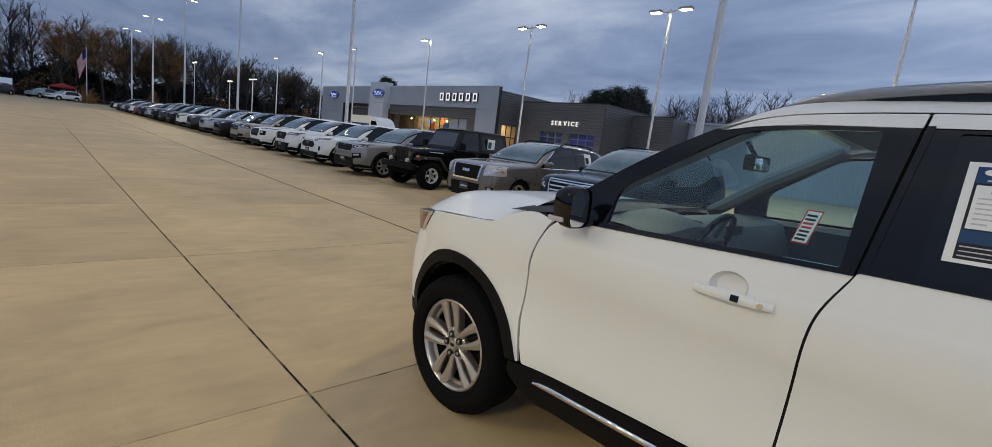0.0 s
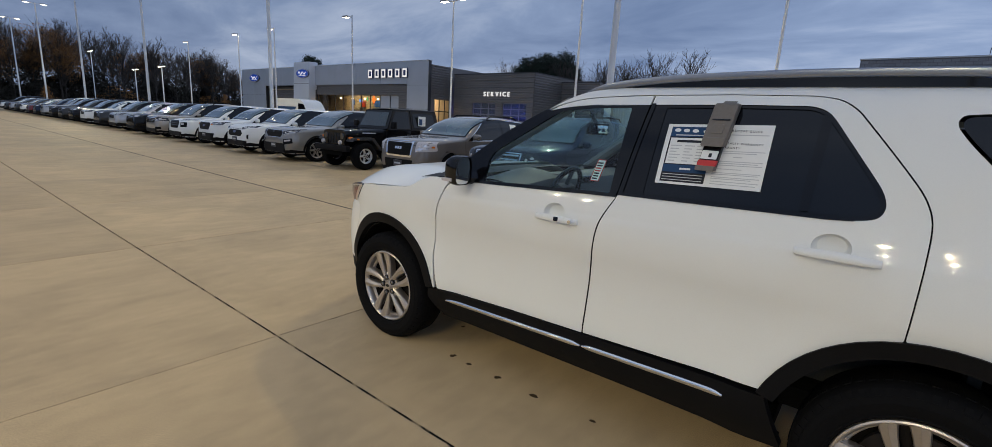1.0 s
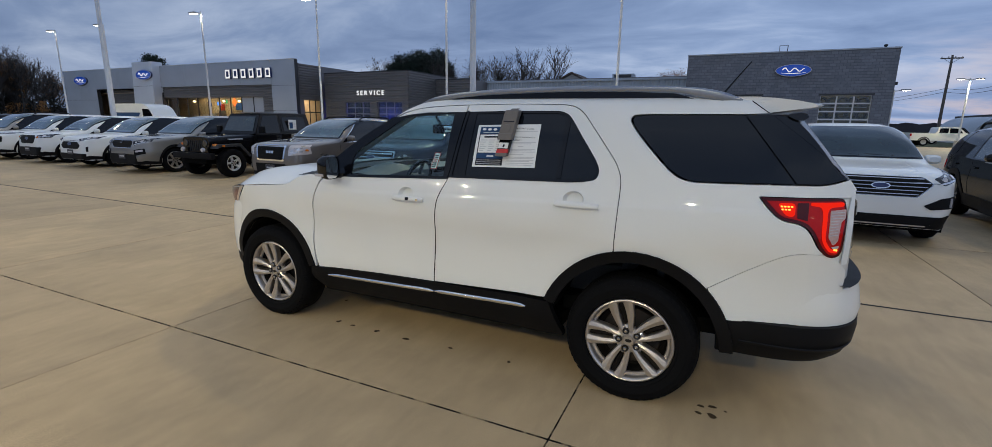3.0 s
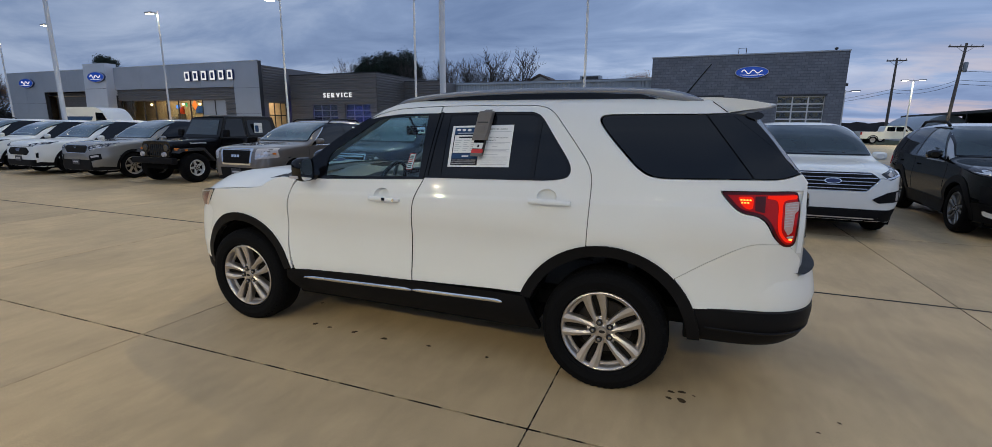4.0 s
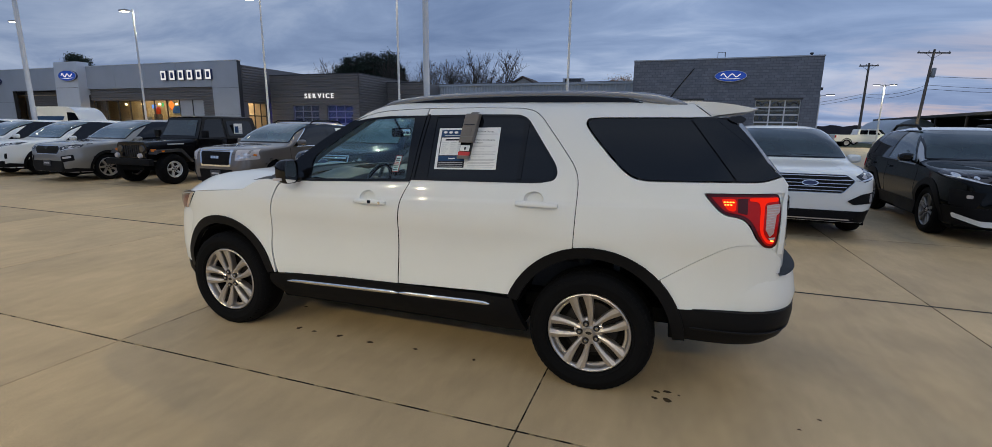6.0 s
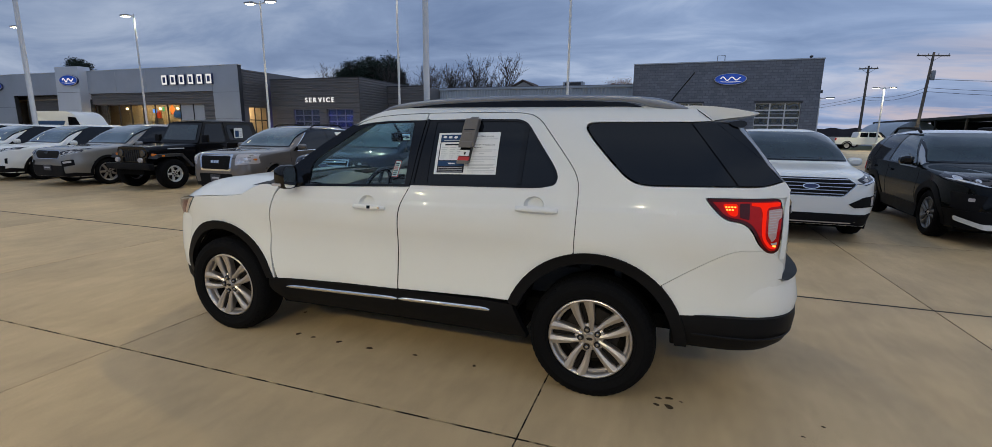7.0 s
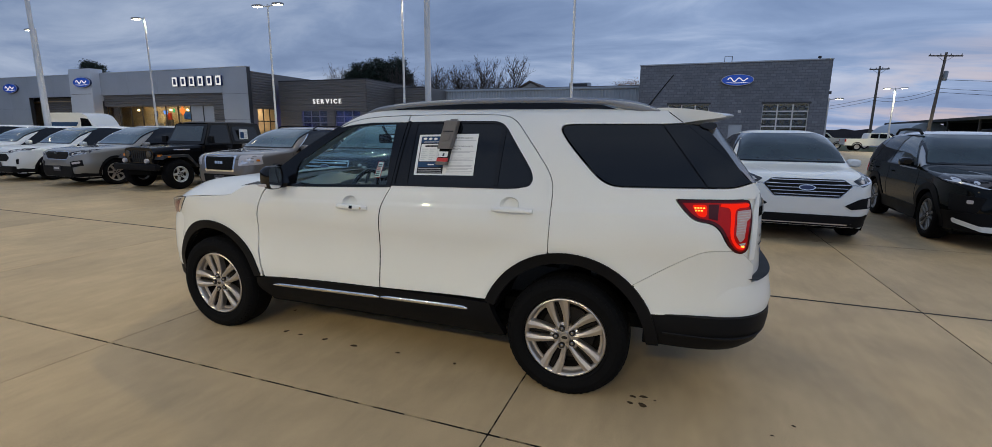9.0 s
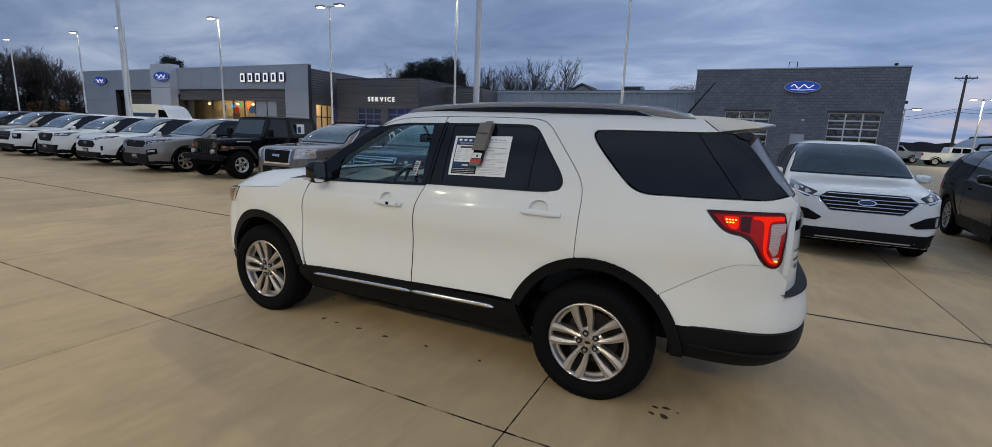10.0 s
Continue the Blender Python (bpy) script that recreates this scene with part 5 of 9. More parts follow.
        glow = [(.80, 1.236, .004), (.945, 1.242, .01), (.945, 1.222, .01), (.888, 1.216, .02), (.876, 1.20, .02), (.876, 1.06, .03), (.907, 1.016, .02), (.938, 1.010, .01), (.935, .998, .01), (.902, 1.000, .02), (.866, 1.045, .03), (.856, 1.10, .05), (.856, 1.19, .03), (.845, 1.218, .02), (.80, 1.222, .004)]
        part("light_guide", sheet(rounded(glow, 0), side, 0.009, 0.004, 0.03), red_lit, lamp)
        part("reverse_lens", sheet(rounded([(.886, 1.202), (.956, 1.210), (.955, 1.165), (.938, 1.150), (.932, 1.055), (.912, 1.036), (.888, 1.075)], .008), side, 0.010, 0.004, 0.03), rear_clear, lamp)
        part("red_reflector", sheet(rounded([(.941, 1.146), (.954, 1.158), (.946, 1.026), (.918, 1.026), (.934, 1.052)], .004), side, 0.0105, 0.003, 0.03), red_lens, lamp)
        part("dark_divider", sheet(rounded([(.742, 1.232), (.792, 1.234), (.792, 1.150), (.745, 1.160)], .004), side, 0.0088, 0.003, 0.03), lamp_dark, lamp)
        part("glow_spot", sheet(rounded([(.918, 1.020), (.936, 1.018), (.934, 1.008), (.918, 1.012)], .003), side, 0.0130, 0.003, 0.03), red_hot, lamp)
        pool = sheet(rounded([(.655, 1.228), (.735, 1.231), (.735, 1.165), (.695, 1.168)], .02), side, 0.0085, 0.003, 0.03)
        part("brake_pool", pool, red_lit, lamp)
        for n, z in ((4, 1.213), (3, 1.199)):
            for i in range(n):
                x = .676 + i * .0145 + .004 * (4 - n)
                part("diode", sheet([(x + .0056 * math.cos(2 * math.pi * k / 10), z + .0042 * math.sin(2 * math.pi * k / 10)) for k in range(10)], side, 0.0125, 0.003, 0.05), red_hot, lamp)
        part("lamp_brow", sheet(rounded([(.592, 1.2445), (.938, 1.2545), (.940, 1.2475), (.612, 1.2365)], .002), side, 0.0095, 0.003, 0.05), lamp_dark, lamp)
        for k in range(9):
            z = 1.082 + .0135 * k
            e = .948 if z > 1.15 else .928
            part("lens_rib", sheet([(.892, z), (e, z + .004), (e, z + .008), (.892, z + .004)], side, 0.0115, 0.002, 0.05), clear_lens, lamp)
        part("bright_tip", sheet(rounded([(.905, 1.030), (.940, 1.036), (.938, 1.022), (.915, 1.020)], .004), side, 0.0125, 0.003, 0.05), lamp_jewel, lamp)
        # ---- head lamp
        hl = [(-3.18, 1.054), (-3.34, 1.046), (-3.46, 1.018), (-3.525, .95), (-3.49, .870), (-3.41, .880), (-3.295, .945)]
        hd = part("head_lamp", sheet(rounded(hl, .02), side, 0.002, 0.03, 0.04), lamp_shell, car, "clear head lamp with red side marker")
        part("side_marker", sheet(rounded([(-3.245, 1.018), (-3.37, 1.004), (-3.475, .900), (-3.36, .897)], .01), side, 0.006, 0.004, 0.04), maroon_lens, hd)
        part("lamp_bezel", sheet(rounded([(-3.19, 1.048), (-3.24, 1.046), (-3.38, .90), (-3.33, .91)], .008), side, 0.008, 0.004, 0.04), chrome, hd)
        part("lamp_brow", sheet(rounded([(-3.185, 1.052), (-3.45, 1.018), (-3.455, 1.008), (-3.24, 1.038)], .004), side, 0.010, 0.004, 0.04), lamp_jewel, hd)
        # ---- wheels and wells
        for cx, r in ((-2.866, .452), (0.0, .482)):
            bm = bmesh.new()
            o = [(cx + r * math.cos(radians(a)), .365 + r * math.sin(radians(a))) for a in range(10, 172, 12)]
            rings(bm, [[(p[0], s * min(.965, .982 - suv_inset(p[0], p[1])), p[1]) for p in o], [(p[0], s * .60, p[1]) for p in o]], closed=False)
            bm.faces.new([bm.verts.new((p[0], s * .60, p[1])) for p in o])
            part("wheel_well", bm, well_black, car)
            wheel(car, cx, s * .987, .366, s, .380, .247, .24, 5)
        # ---- door mirror
        bm = bmesh.new()
        lps = []
        for t, (w, h) in ((0.0, (.030, .038)), (.15, (.052, .064)), (.5, (.067, .082)), (.85, (.069, .084)), (1.0, (.065, .079))):
            x = -2.188 + .112 * t
            lps.append([(x + 0.02 * math.sin(a) * 0, s * (1.078 + w * math.copysign(abs(math.cos(a)) ** .55, math.cos(a))), 1.268 + h * math.copysign(abs(math.sin(a)) ** .6, math.sin(a))) for a in (2 * math.pi * k / 24 for k in range(24))])
        rings(bm, lps, cap1=False)
        mir = part("door_mirror", bm, gloss_black, car, "gloss black door mirror")
        bm = bmesh.new()
        bm.faces.new([bm.verts.new((-2.084, s * (1.078 + .060 * math.copysign(abs(math.cos(a)) ** .55, math.cos(a))), 1.268 + .076 * math.copysign(abs(math.sin(a)) ** .6, math.sin(a)))) for a in (2 * math.pi * k / 24 for k in range(24))])
        part("mirror_glass", bm, mirror_glass, mir)
        part("indicator", new_box(-2.180, -2.105, min(s * 1.138, s * 1.149), max(s * 1.138, s * 1.149), 1.208, 1.228, bevel=.005), clear_lens, mir)
        bm = bmesh.new()
        tube(bm, [(-2.13, s * 1.03, 1.222), (-2.10, s * .955, 1.222)], [.03, .04], 10)
        part("mirror_arm", bm, gloss_black, mir)
        # ---- roof rail: a satin bar on solid feet with a black infill below
        bm = bmesh.new()
        ry = .735
        prof = smooth_curve([(-1.54, 1.722), (-1.46, 1.756), (-1.30, 1.783), (-1.05, 1.802), (-.8, 1.811), (-.45, 1.816), (0, 1.810), (.25, 1.795), (.37, 1.770), (.455, 1.735)])
        deep = smooth_curve([(-1.54, .006), (-1.46, .028), (-1.38, .036), (-1.28, .036), (-1.0, .035), (0, .035), (.16, .038), (.27, .056), (.37, .048), (.455, .010)])
        lps = []
        for i in range(41):
            x = -1.54 + 1.995 * i / 40
            z, d = prof(x), deep(x)
            wd = .021 if .03 < i / 40 < .97 else .012
            lps.append([(x, s * (ry + wd * math.copysign(abs(math.cos(a)) ** .7, math.cos(a))), z - d / 2 + d / 2 * math.copysign(abs(math.sin(a)) ** .7, math.sin(a))) for a in (2 * math.pi * k / 12 for k in range(12))])
        rings(bm, lps)
        rail = part("roof_rail", bm, material("satin_silver_rail", (.26, .28, .32), rough=.30, metal=.85, grain=.05, grain_scale=60), car, "satin silver roof rail with black infill")
        part("rail_infill", sheet(rounded([(-1.42, 1.735), (-1.2, 1.746), (.10, 1.745), (.22, 1.738), (.12, 1.768), (-.2, 1.782), (-.6, 1.788), (-1.1, 1.776), (-1.3, 1.757)], .01), lambda u, v, o2, s=s: (u, s * (ry + .004 + o2), v), 0, .012, .1), gloss_black, rail)
    # ---- bonnet
    hz = smooth_curve([(-3.62, 0.985), (-3.45, 1.030), (-3.18, 1.062), (-2.9, 1.085), (-2.653, 1.106), (-2.56, 1.145), (-2.42, 1.190), (-2.33, 1.205)])
    hc = smooth_curve([(-3.66, .07), (-3.4, .115), (-3.0, .128), (-2.6, .105), (-2.33, .08)])

    def hood(u, v):
        x = -3.52 + .92 * u
        k = min(1.0, max(0.0, (x + 2.74) / .26))
        hw = 1.0 - PLAN(x) - 0.020 - .13 * k * k * (3 - 2 * k)
        y = (2 * v - 1)
        nose = 0.17 * (1 - u) ** 3 * (1 - abs(y) ** 2)
        return (x - nose, y * hw, hz(x) + hc(x) * (1 - abs(y) ** 4) - 0.05 * (1 - u) ** 6 + 0.012 * math.exp(-((abs(y) - .62) / .1) ** 2))
    part("bonnet", grid_patch(hood, 26, 28), paint_white, car)

    def cowl(u, v):
        y = 2 * v - 1
        return (-2.66 + .44 * u + .02 * abs(y), y * (.885 + .02 * u), 1.165 + .052 * u + .05 * (1 - y * y) * (1 - .5 * u))
    part("cowl", grid_patch(cowl, 4, 16), clad_black, car, "black cowl grille")
    # ---- windscreen, roof, rear glass

    def screen(u, v):
        y = 2 * v - 1
        hw = .86 - .16 * u
        x = -2.36 + .80 * u - .16 * (1 - abs(y) ** 2.2) * (1 - .35 * u)
        return (x, y * hw, 1.205 + .505 * u ** .95 + .02 * (1 - y * y))
    ws = part("windscreen", grid_patch(screen, 14, 16), clear_glass, car)
    ws.visible_shadow = False

    def roof(u, v):
        y = 2 * v - 1
        x = -1.60 + 2.16 * u
        return (x - .12 * (1 - u) ** 3 * (1 - y * y), y * .745, 1.735 + .045 * (1 - abs(y) ** 2.5) - .05 * (1 - u) ** 5 - .018 * u ** 3)
    part("roof", grid_patch(roof, 20, 16), paint_white, car)
    part("headliner", grid_patch(lambda u, v: (-1.5 + 2.0 * u, (2 * v - 1) * .72, 1.685), 2, 2), cabin_grey, car)

    def rear_face(za, zb, off=0.0):
        xs = smooth_curve([(.60, .955), (.9, .965), (1.2, .968), (1.30, .985), (1.36, .940), (1.66, .595)])
        xc = smooth_curve([(.60, 1.12), (.9, 1.095), (1.2, 1.075), (1.30, 1.045), (1.36, 1.00), (1.66, .79)])

        def f(u, v):
            z = za + (zb - za) * u
            y = 2 * v - 1
            hw = 1.0 - suv_inset(xs(z), z) - .004
            return (xs(z) + (xc(z) - xs(z)) * (1 - abs(y) ** 3.4) + off, y * hw, z)
        return f
    gate = part("tailgate", grid_patch(rear_face(.70, 1.335), 14, 32), paint_white, car, "white tailgate with chrome bar")
    part("rear_glass", grid_patch(rear_face(1.34, 1.655), 10, 28), rear_privacy, gate)
    part("chrome_bar", grid_patch(lambda u, v: rear_face(1.165, 1.215, .012)(u, .035 + .93 * v), 2, 28), dark_bar, gate)
    for k in range(3):
        part("model_badge", grid_patch(lambda u, v, k=k: rear_face(1.040, 1.056, .006)(u, .085 + .020 * k + .013 * v), 1, 3), ink_dark, gate)
    part("dealer_badge", grid_patch(lambda u, v: rear_face(.993, 1.005, .006)(u, .075 + .07 * v), 1, 6), ink_dark, gate)
    part("blue_badge", grid_patch(lambda u, v: rear_face(.940, .968, .006)(u, .105 + .03 * v), 1, 4), ink_blue, gate)
    bm = bmesh.new()
    lps = []
    for i in range(33):
        y = -.742 + 1.484 * i / 32
        q = abs(y / .742)
        k = 1 - q ** 2.4
        e = 1 - q ** 14
        tip = .795 + .095 * k
        zt = 1.742 + .018 * k
        lps.append([(.40, y, zt + .004), (.50, y, zt + .005), (.60, y, zt - .001), (.70, y, zt - .014), (tip - .012, y, zt - .033), (tip, y, zt - .040), (tip - .002, y, zt - .046), (tip - .03, y, zt - .052 - .006 * e), (.68, y, zt - .064 - .012 * e), (.58, y, zt - .078 - .010 * e), (.45, y, zt - .08)])
    rings(bm, lps)
    sp = part("rear_spoiler", bm, paint_white, car, smooth=45)
    for s in (-1, 1):
        part("spoiler_corner", sheet(rounded([(.66, 1.655), (.735, 1.668), (.765, 1.648), (.735, 1.622), (.69, 1.634)], .02), suv_side(s), .006, .03, .04), gloss_black, sp, "gloss black corner piece below the spoiler")
        part("spoiler_gap", sheet([(.474, 1.742), (.482, 1.742), (.585, 1.664), (.577, 1.664)], suv_side(s), .0015, .003, .05), seal_black, sp)
    bm = bmesh.new()
    tube(bm, [(.335, -.02, 1.775), (.375, -.02, 1.835), (.44, -.02, 1.925), (.50, -.02, 2.005)], [.011, .007, .005, .0035], 8)
    an = part("aerial", bm, gloss_black, car)
    bm = bmesh.new()
    rings(bm, [[(.335 + (x - .335) * f, -.02 + yy * f, z) for x, yy in ((.25, 0), (.30, -.030), (.37, -.034), (.41, 0), (.37, .034), (.30, .030))] for z, f in ((1.752, 1.0), (1.772, .82), (1.795, .42))])
    part("aerial_foot", bm, paint_white, an)
    # ---- bumpers

    def bumper_side(s):
        place = suv_side(s)
        out = [(.487, .600, .003), (.672, .610, 0), (.93, .618, .05), (1.0, .62, .003), (1.0, .90, .02), (.945, .962, .03), (.906, .988, .02), (.884, .986, .003), (.735, .9835, .12), (.5835, .890, .15), (.3855, .757, .003)]
        out += [(p[0], p[1], 0) for p in arc(0, .365, .545, 44, 26, 8)]
        return sheet(rounded(out, 0), place, 0.0, .02, .045)
    rb = part("rear_bumper", wrap([(z, x, r, w) for z, x, r, w in [(.612, .50, .672, .958), (.66, .50, .68, .958), (.71, .50, .67, .955), (.76, .52, .64, .948), (.80, .56, .585, .935), (.812, .62, .43, .9)]], 3.6, 40), paint_white, car)
    for s in (-1, 1):
        part("bumper_corner", bumper_side(s), paint_white, rb)
        part("liner_flap", new_box(.452, .50, min(s * .60, s * .955), max(s * .60, s * .955), .404, .64, bevel=.012), well_black, rb, "black wheel liner flap")
    part("bumper_skirt", wrap([(.402, .50, .555, .90), (.406, .494, .606, .945), (.44, .485, .655, .972), (.50, .476, .692, .990), (.56, .468, .707, .996), (.608, .460, .712, .992), (.612, .50, .655, .965)], 3.6, 40), clad_black, rb, "black lower bumper skirt")
    part("skirt_crease", wrap([(.487, .56, .592, .9895), (.497, .56, .600, .9965), (.503, .56, .597, .9915)], 3.6, 40), clad_black, rb)
    part("step_pad", grid_patch(lambda u, v: (.93 + .225 * u - .13 * abs(2 * v - 1) ** 4, (2 * v - 1) * (.87 - .02 * u), .832 - .014 * u), 4, 24), clad_black, rb, "black step pad")
    part("skirt_return", new_box(.53, .58, -.93, .93, .50, .60), well_black, rb, smooth=0)
    fb = part("front_bumper", wrap([(z, x, -r, w) for z, x, r, w in [(.42, -3.38, .35, .85), (.46, -3.38, .39, .866), (.60, -3.37, .43, .874), (.75, -3.33, .47, .886), (.86, -3.26, .53, .906), (.93, -3.24, .50, .900), (.98, -3.26, .44, .87)]], 2.05, 44), paint_white, car)
    part("bumper_lip", wrap([(z, x, -r, w) for z, x, r, w in [(.28, -3.38, .27, .80), (.30, -3.38, .32, .83), (.36, -3.38, .355, .855), (.425, -3.38, .36, .862), (.44, -3.38, .33, .845)]], 2.05, 44), clad_black, fb)
    part("grille", wrap([(.60, -3.24, -.545, .915), (.70, -3.24, -.555, .915), (.84, -3.24, -.545, .912), (.91, -3.24, -.52, .90)], 2.05, 30, 50, 130), gloss_black, fb)
    # ---- underside and cabin
    part("floor_pan", new_box(-3.2, -.45, -.86, .86, .30, .38), well_black, car, smooth=0)
    part("rear_pan", new_box(-.45, .85, -.80, .80, .43, .52), well_black, car, smooth=0)
    part("firewall", new_box(-2.45, -2.38, -.88, .88, .34, 1.17), well_black, car, smooth=0)
    for s in (-1, 1):
        part("door_card", sheet(rounded([(-2.25, .40), (-.56, .42), (-.56, 1.20), (-2.2, 1.175)], .05), suv_side(s), -.075, .01, .2), cabin_plastic, car)
    part("dashboard", grid_patch(lambda u, v: (-2.33 + .62 * u, (2 * v - 1) * .86, 1.170 + .045 * math.sin(math.pi * min(1, u * 1.15)) - .50 * max(0, u - .74) / .26 + .05 * math.exp(-((v - .24) / .1) ** 2) * math.sin(math.pi * min(1, u * 1.2))), 14, 20), dash_vinyl, car)
    bm = bmesh.new()
    tilt = Matrix.Translation((-1.85, -.38, 1.115)) @ Matrix.Rotation(radians(-68), 4, "Y")
    lps = []
    for k in range(33):
        a = 2 * math.pi * k / 32
        lps.append([tilt @ Vector(((.18 + .016 * math.cos(b)) * math.cos(a), (.18 + .016 * math.cos(b)) * math.sin(a), .016 * math.sin(b))) for b in (2 * math.pi * j / 8 for j in range(8))])
    rings(bm, lps)
    sw = part("steering_wheel", bm, gloss_black, car)
    bm = bmesh.new()
    box(bm, -.07, .07, -.08, .08, -.03, .03, bevel=.02)
    for q in (0, 120, 240):
        c, s2 = math.cos(radians(q)), math.sin(radians(q))
        tube(bm, [(0, 0, 0), (.17 * c, .17 * s2, 0)], .014, 6)
    bmesh.ops.transform(bm, matrix=tilt, verts=bm.verts)
    part("wheel_boss", bm, cabin_plastic, sw)
    for yy in (-.40, .40):
        for xx in (-1.28, -.35):
            st = part("seat", new_box(xx - .26, xx + .26, yy - .26, yy + .26, .50, .72, bevel=.06), seat_cloth, car)
            bm = bmesh.new()
            lps = []
            for t, wd, th in ((0, .25, .09), (.3, .26, .10), (.8, .24, .08), (1.0, .19, .05)):
                x, z = xx + .24 + .22 * t, .66 + .62 * t
                lps.append([(x + th * math.sin(a), yy + wd * math.copysign(abs(math.cos(a)) ** .6, math.cos(a)), z + .02 * math.sin(a)) for a in (2 * math.pi * k / 16 for k in range(16))])
            rings(bm, lps)
            part("seat_back", bm, seat_cloth, st)
            part("head_rest", new_box(xx + .42, xx + .54, yy - .13, yy + .13, 1.33, 1.51, bevel=.045), seat_cloth, st)
    bm = bmesh.new()
    lps = []
    for i in range(9):
        t = i / 8
        x = -2.10 + .17 * t
        lps.append([(x, -.38 + (.15 + .03 * t) * math.cos(a), 1.150 + (.055 + .030 * t) * math.sin(a)) for a in (math.pi * k / 14 for k in range(15))])
    rings(bm, lps, closed=False)
    gh = part("gauge_hood", bm, cabin_plastic, car)
    for yy in (-.45, -.31):
        bm = bmesh.new()
        lathe(bm, [(0, -1.995), (.048, -1.995), (.052, -1.985), (.055, -1.99), (.055, -2.0), (0, -2.0)], 18, "x", (0, yy, 1.165), closed=False)
        part("gauge", bm, gloss_black, gh)
    for yy in (-.70, .70, -.10, .12):
        vent = part("air_vent", new_box(-1.885, -1.87, yy - .055, yy + .055, 1.055, 1.125, bevel=.006), gloss_black, car)
        for k in range(4):
            part("vent_slat", new_box(-1.878, -1.862, yy - .048, yy + .048, 1.064 + .015 * k, 1.069 + .015 * k), dash_vinyl, vent, smooth=0)
    part("centre_screen", new_box(-1.90, -1.872, -.09, .11, 1.135, 1.205, bevel=.006), gloss_black, car)
    for s in (-1, 1):
        bm = bmesh.new()
        tube(bm, [(-2.34, s * .83, 1.19), (-2.02, s * .80, 1.42), (-1.62, s * .74, 1.66)], [.045, .045, .04], 8)
        part("inner_pillar", bm, cabin_grey, car)
    part("rear_bulkhead", new_box(.10, .14, -.70, .70, .4, 1.5), cabin_plastic, car, smooth=0)
    rv = part("rear_view_mirror", new_box(-1.86, -1.81, -.125, .125, 1.495, 1.575, bevel=.02), gloss_black, car)
    part("mirror_face", new_box(-1.8095, -1.807, -.108, .108, 1.508, 1.562, bevel=.001), mirror_glass, rv)
    bm = bmesh.new()
    tube(bm, [(-1.84, 0, 1.56), (-1.90, 0, 1.64)], .012, 6)
    part("mirror_stalk", bm, gloss_black, rv)
    return car


white_suv()


# ---------------------------------------------------------------- parked cars
def paint(name, colour, metal=0.0):
    return material(name, colour, rough=0.32 if max(colour) > 0.08 else 0.12, metal=metal, coat=1.0 if max(colour) > 0.08 else 0.0, spec=0.1 if max(colour) > 0.08 else 0.3, grain=0.02, grain_scale=200, stain=0.03, stain_scale=2)


# pale teal base stands in for reflected sky and the cabin behind
sky_screen_glass = material("sky_toned_windscreen_glass", (0.060, 0.100, 0.110), rough=0.03, coat=1.0, spec=1.0, grain=0.10, grain_scale=2.0, stain=0.4, stain_scale=1.6)
# darker copy of that glass, with less reflected sky in its colour
deep_screen = material("deep_windscreen_glass", (0.022, 0.036, 0.040), rough=0.03, coat=0.5, spec=0.6, grain=0.10, grain_scale=2.0, stain=0.4, stain_scale=1.6)
amber = material("amber_lens", (0.75, 0.20, 0.02), rough=0.2, coat=0.6, grain=0.05)
plate_mat = material("dark_plate", (0.05, 0.05, 0.06), rough=0.4, grain=0.2, grain_scale=30)
grille_black = material("black_grille_mesh", (0.005, 0.005, 0.005), rough=.6, spec=.2, grain=.2, grain_scale=120)
smoked_lens = material("smoked_head_lamp", (0.03, 0.03, 0.033), rough=.08, coat=.25, grain=.1, grain_scale=30)
dark_chrome = material("dark_bright_trim", (0.45, 0.45, 0.46), rough=.2, metal=1.0, grain=.03)
grey_alloy = material("machined_grey_alloy", (0.24, 0.24, 0.245), rough=.3, metal=.8, grain=.05)
seam = material("panel_gap", (0.01, 0.01, 0.011), rough=0.8, grain=0.1)


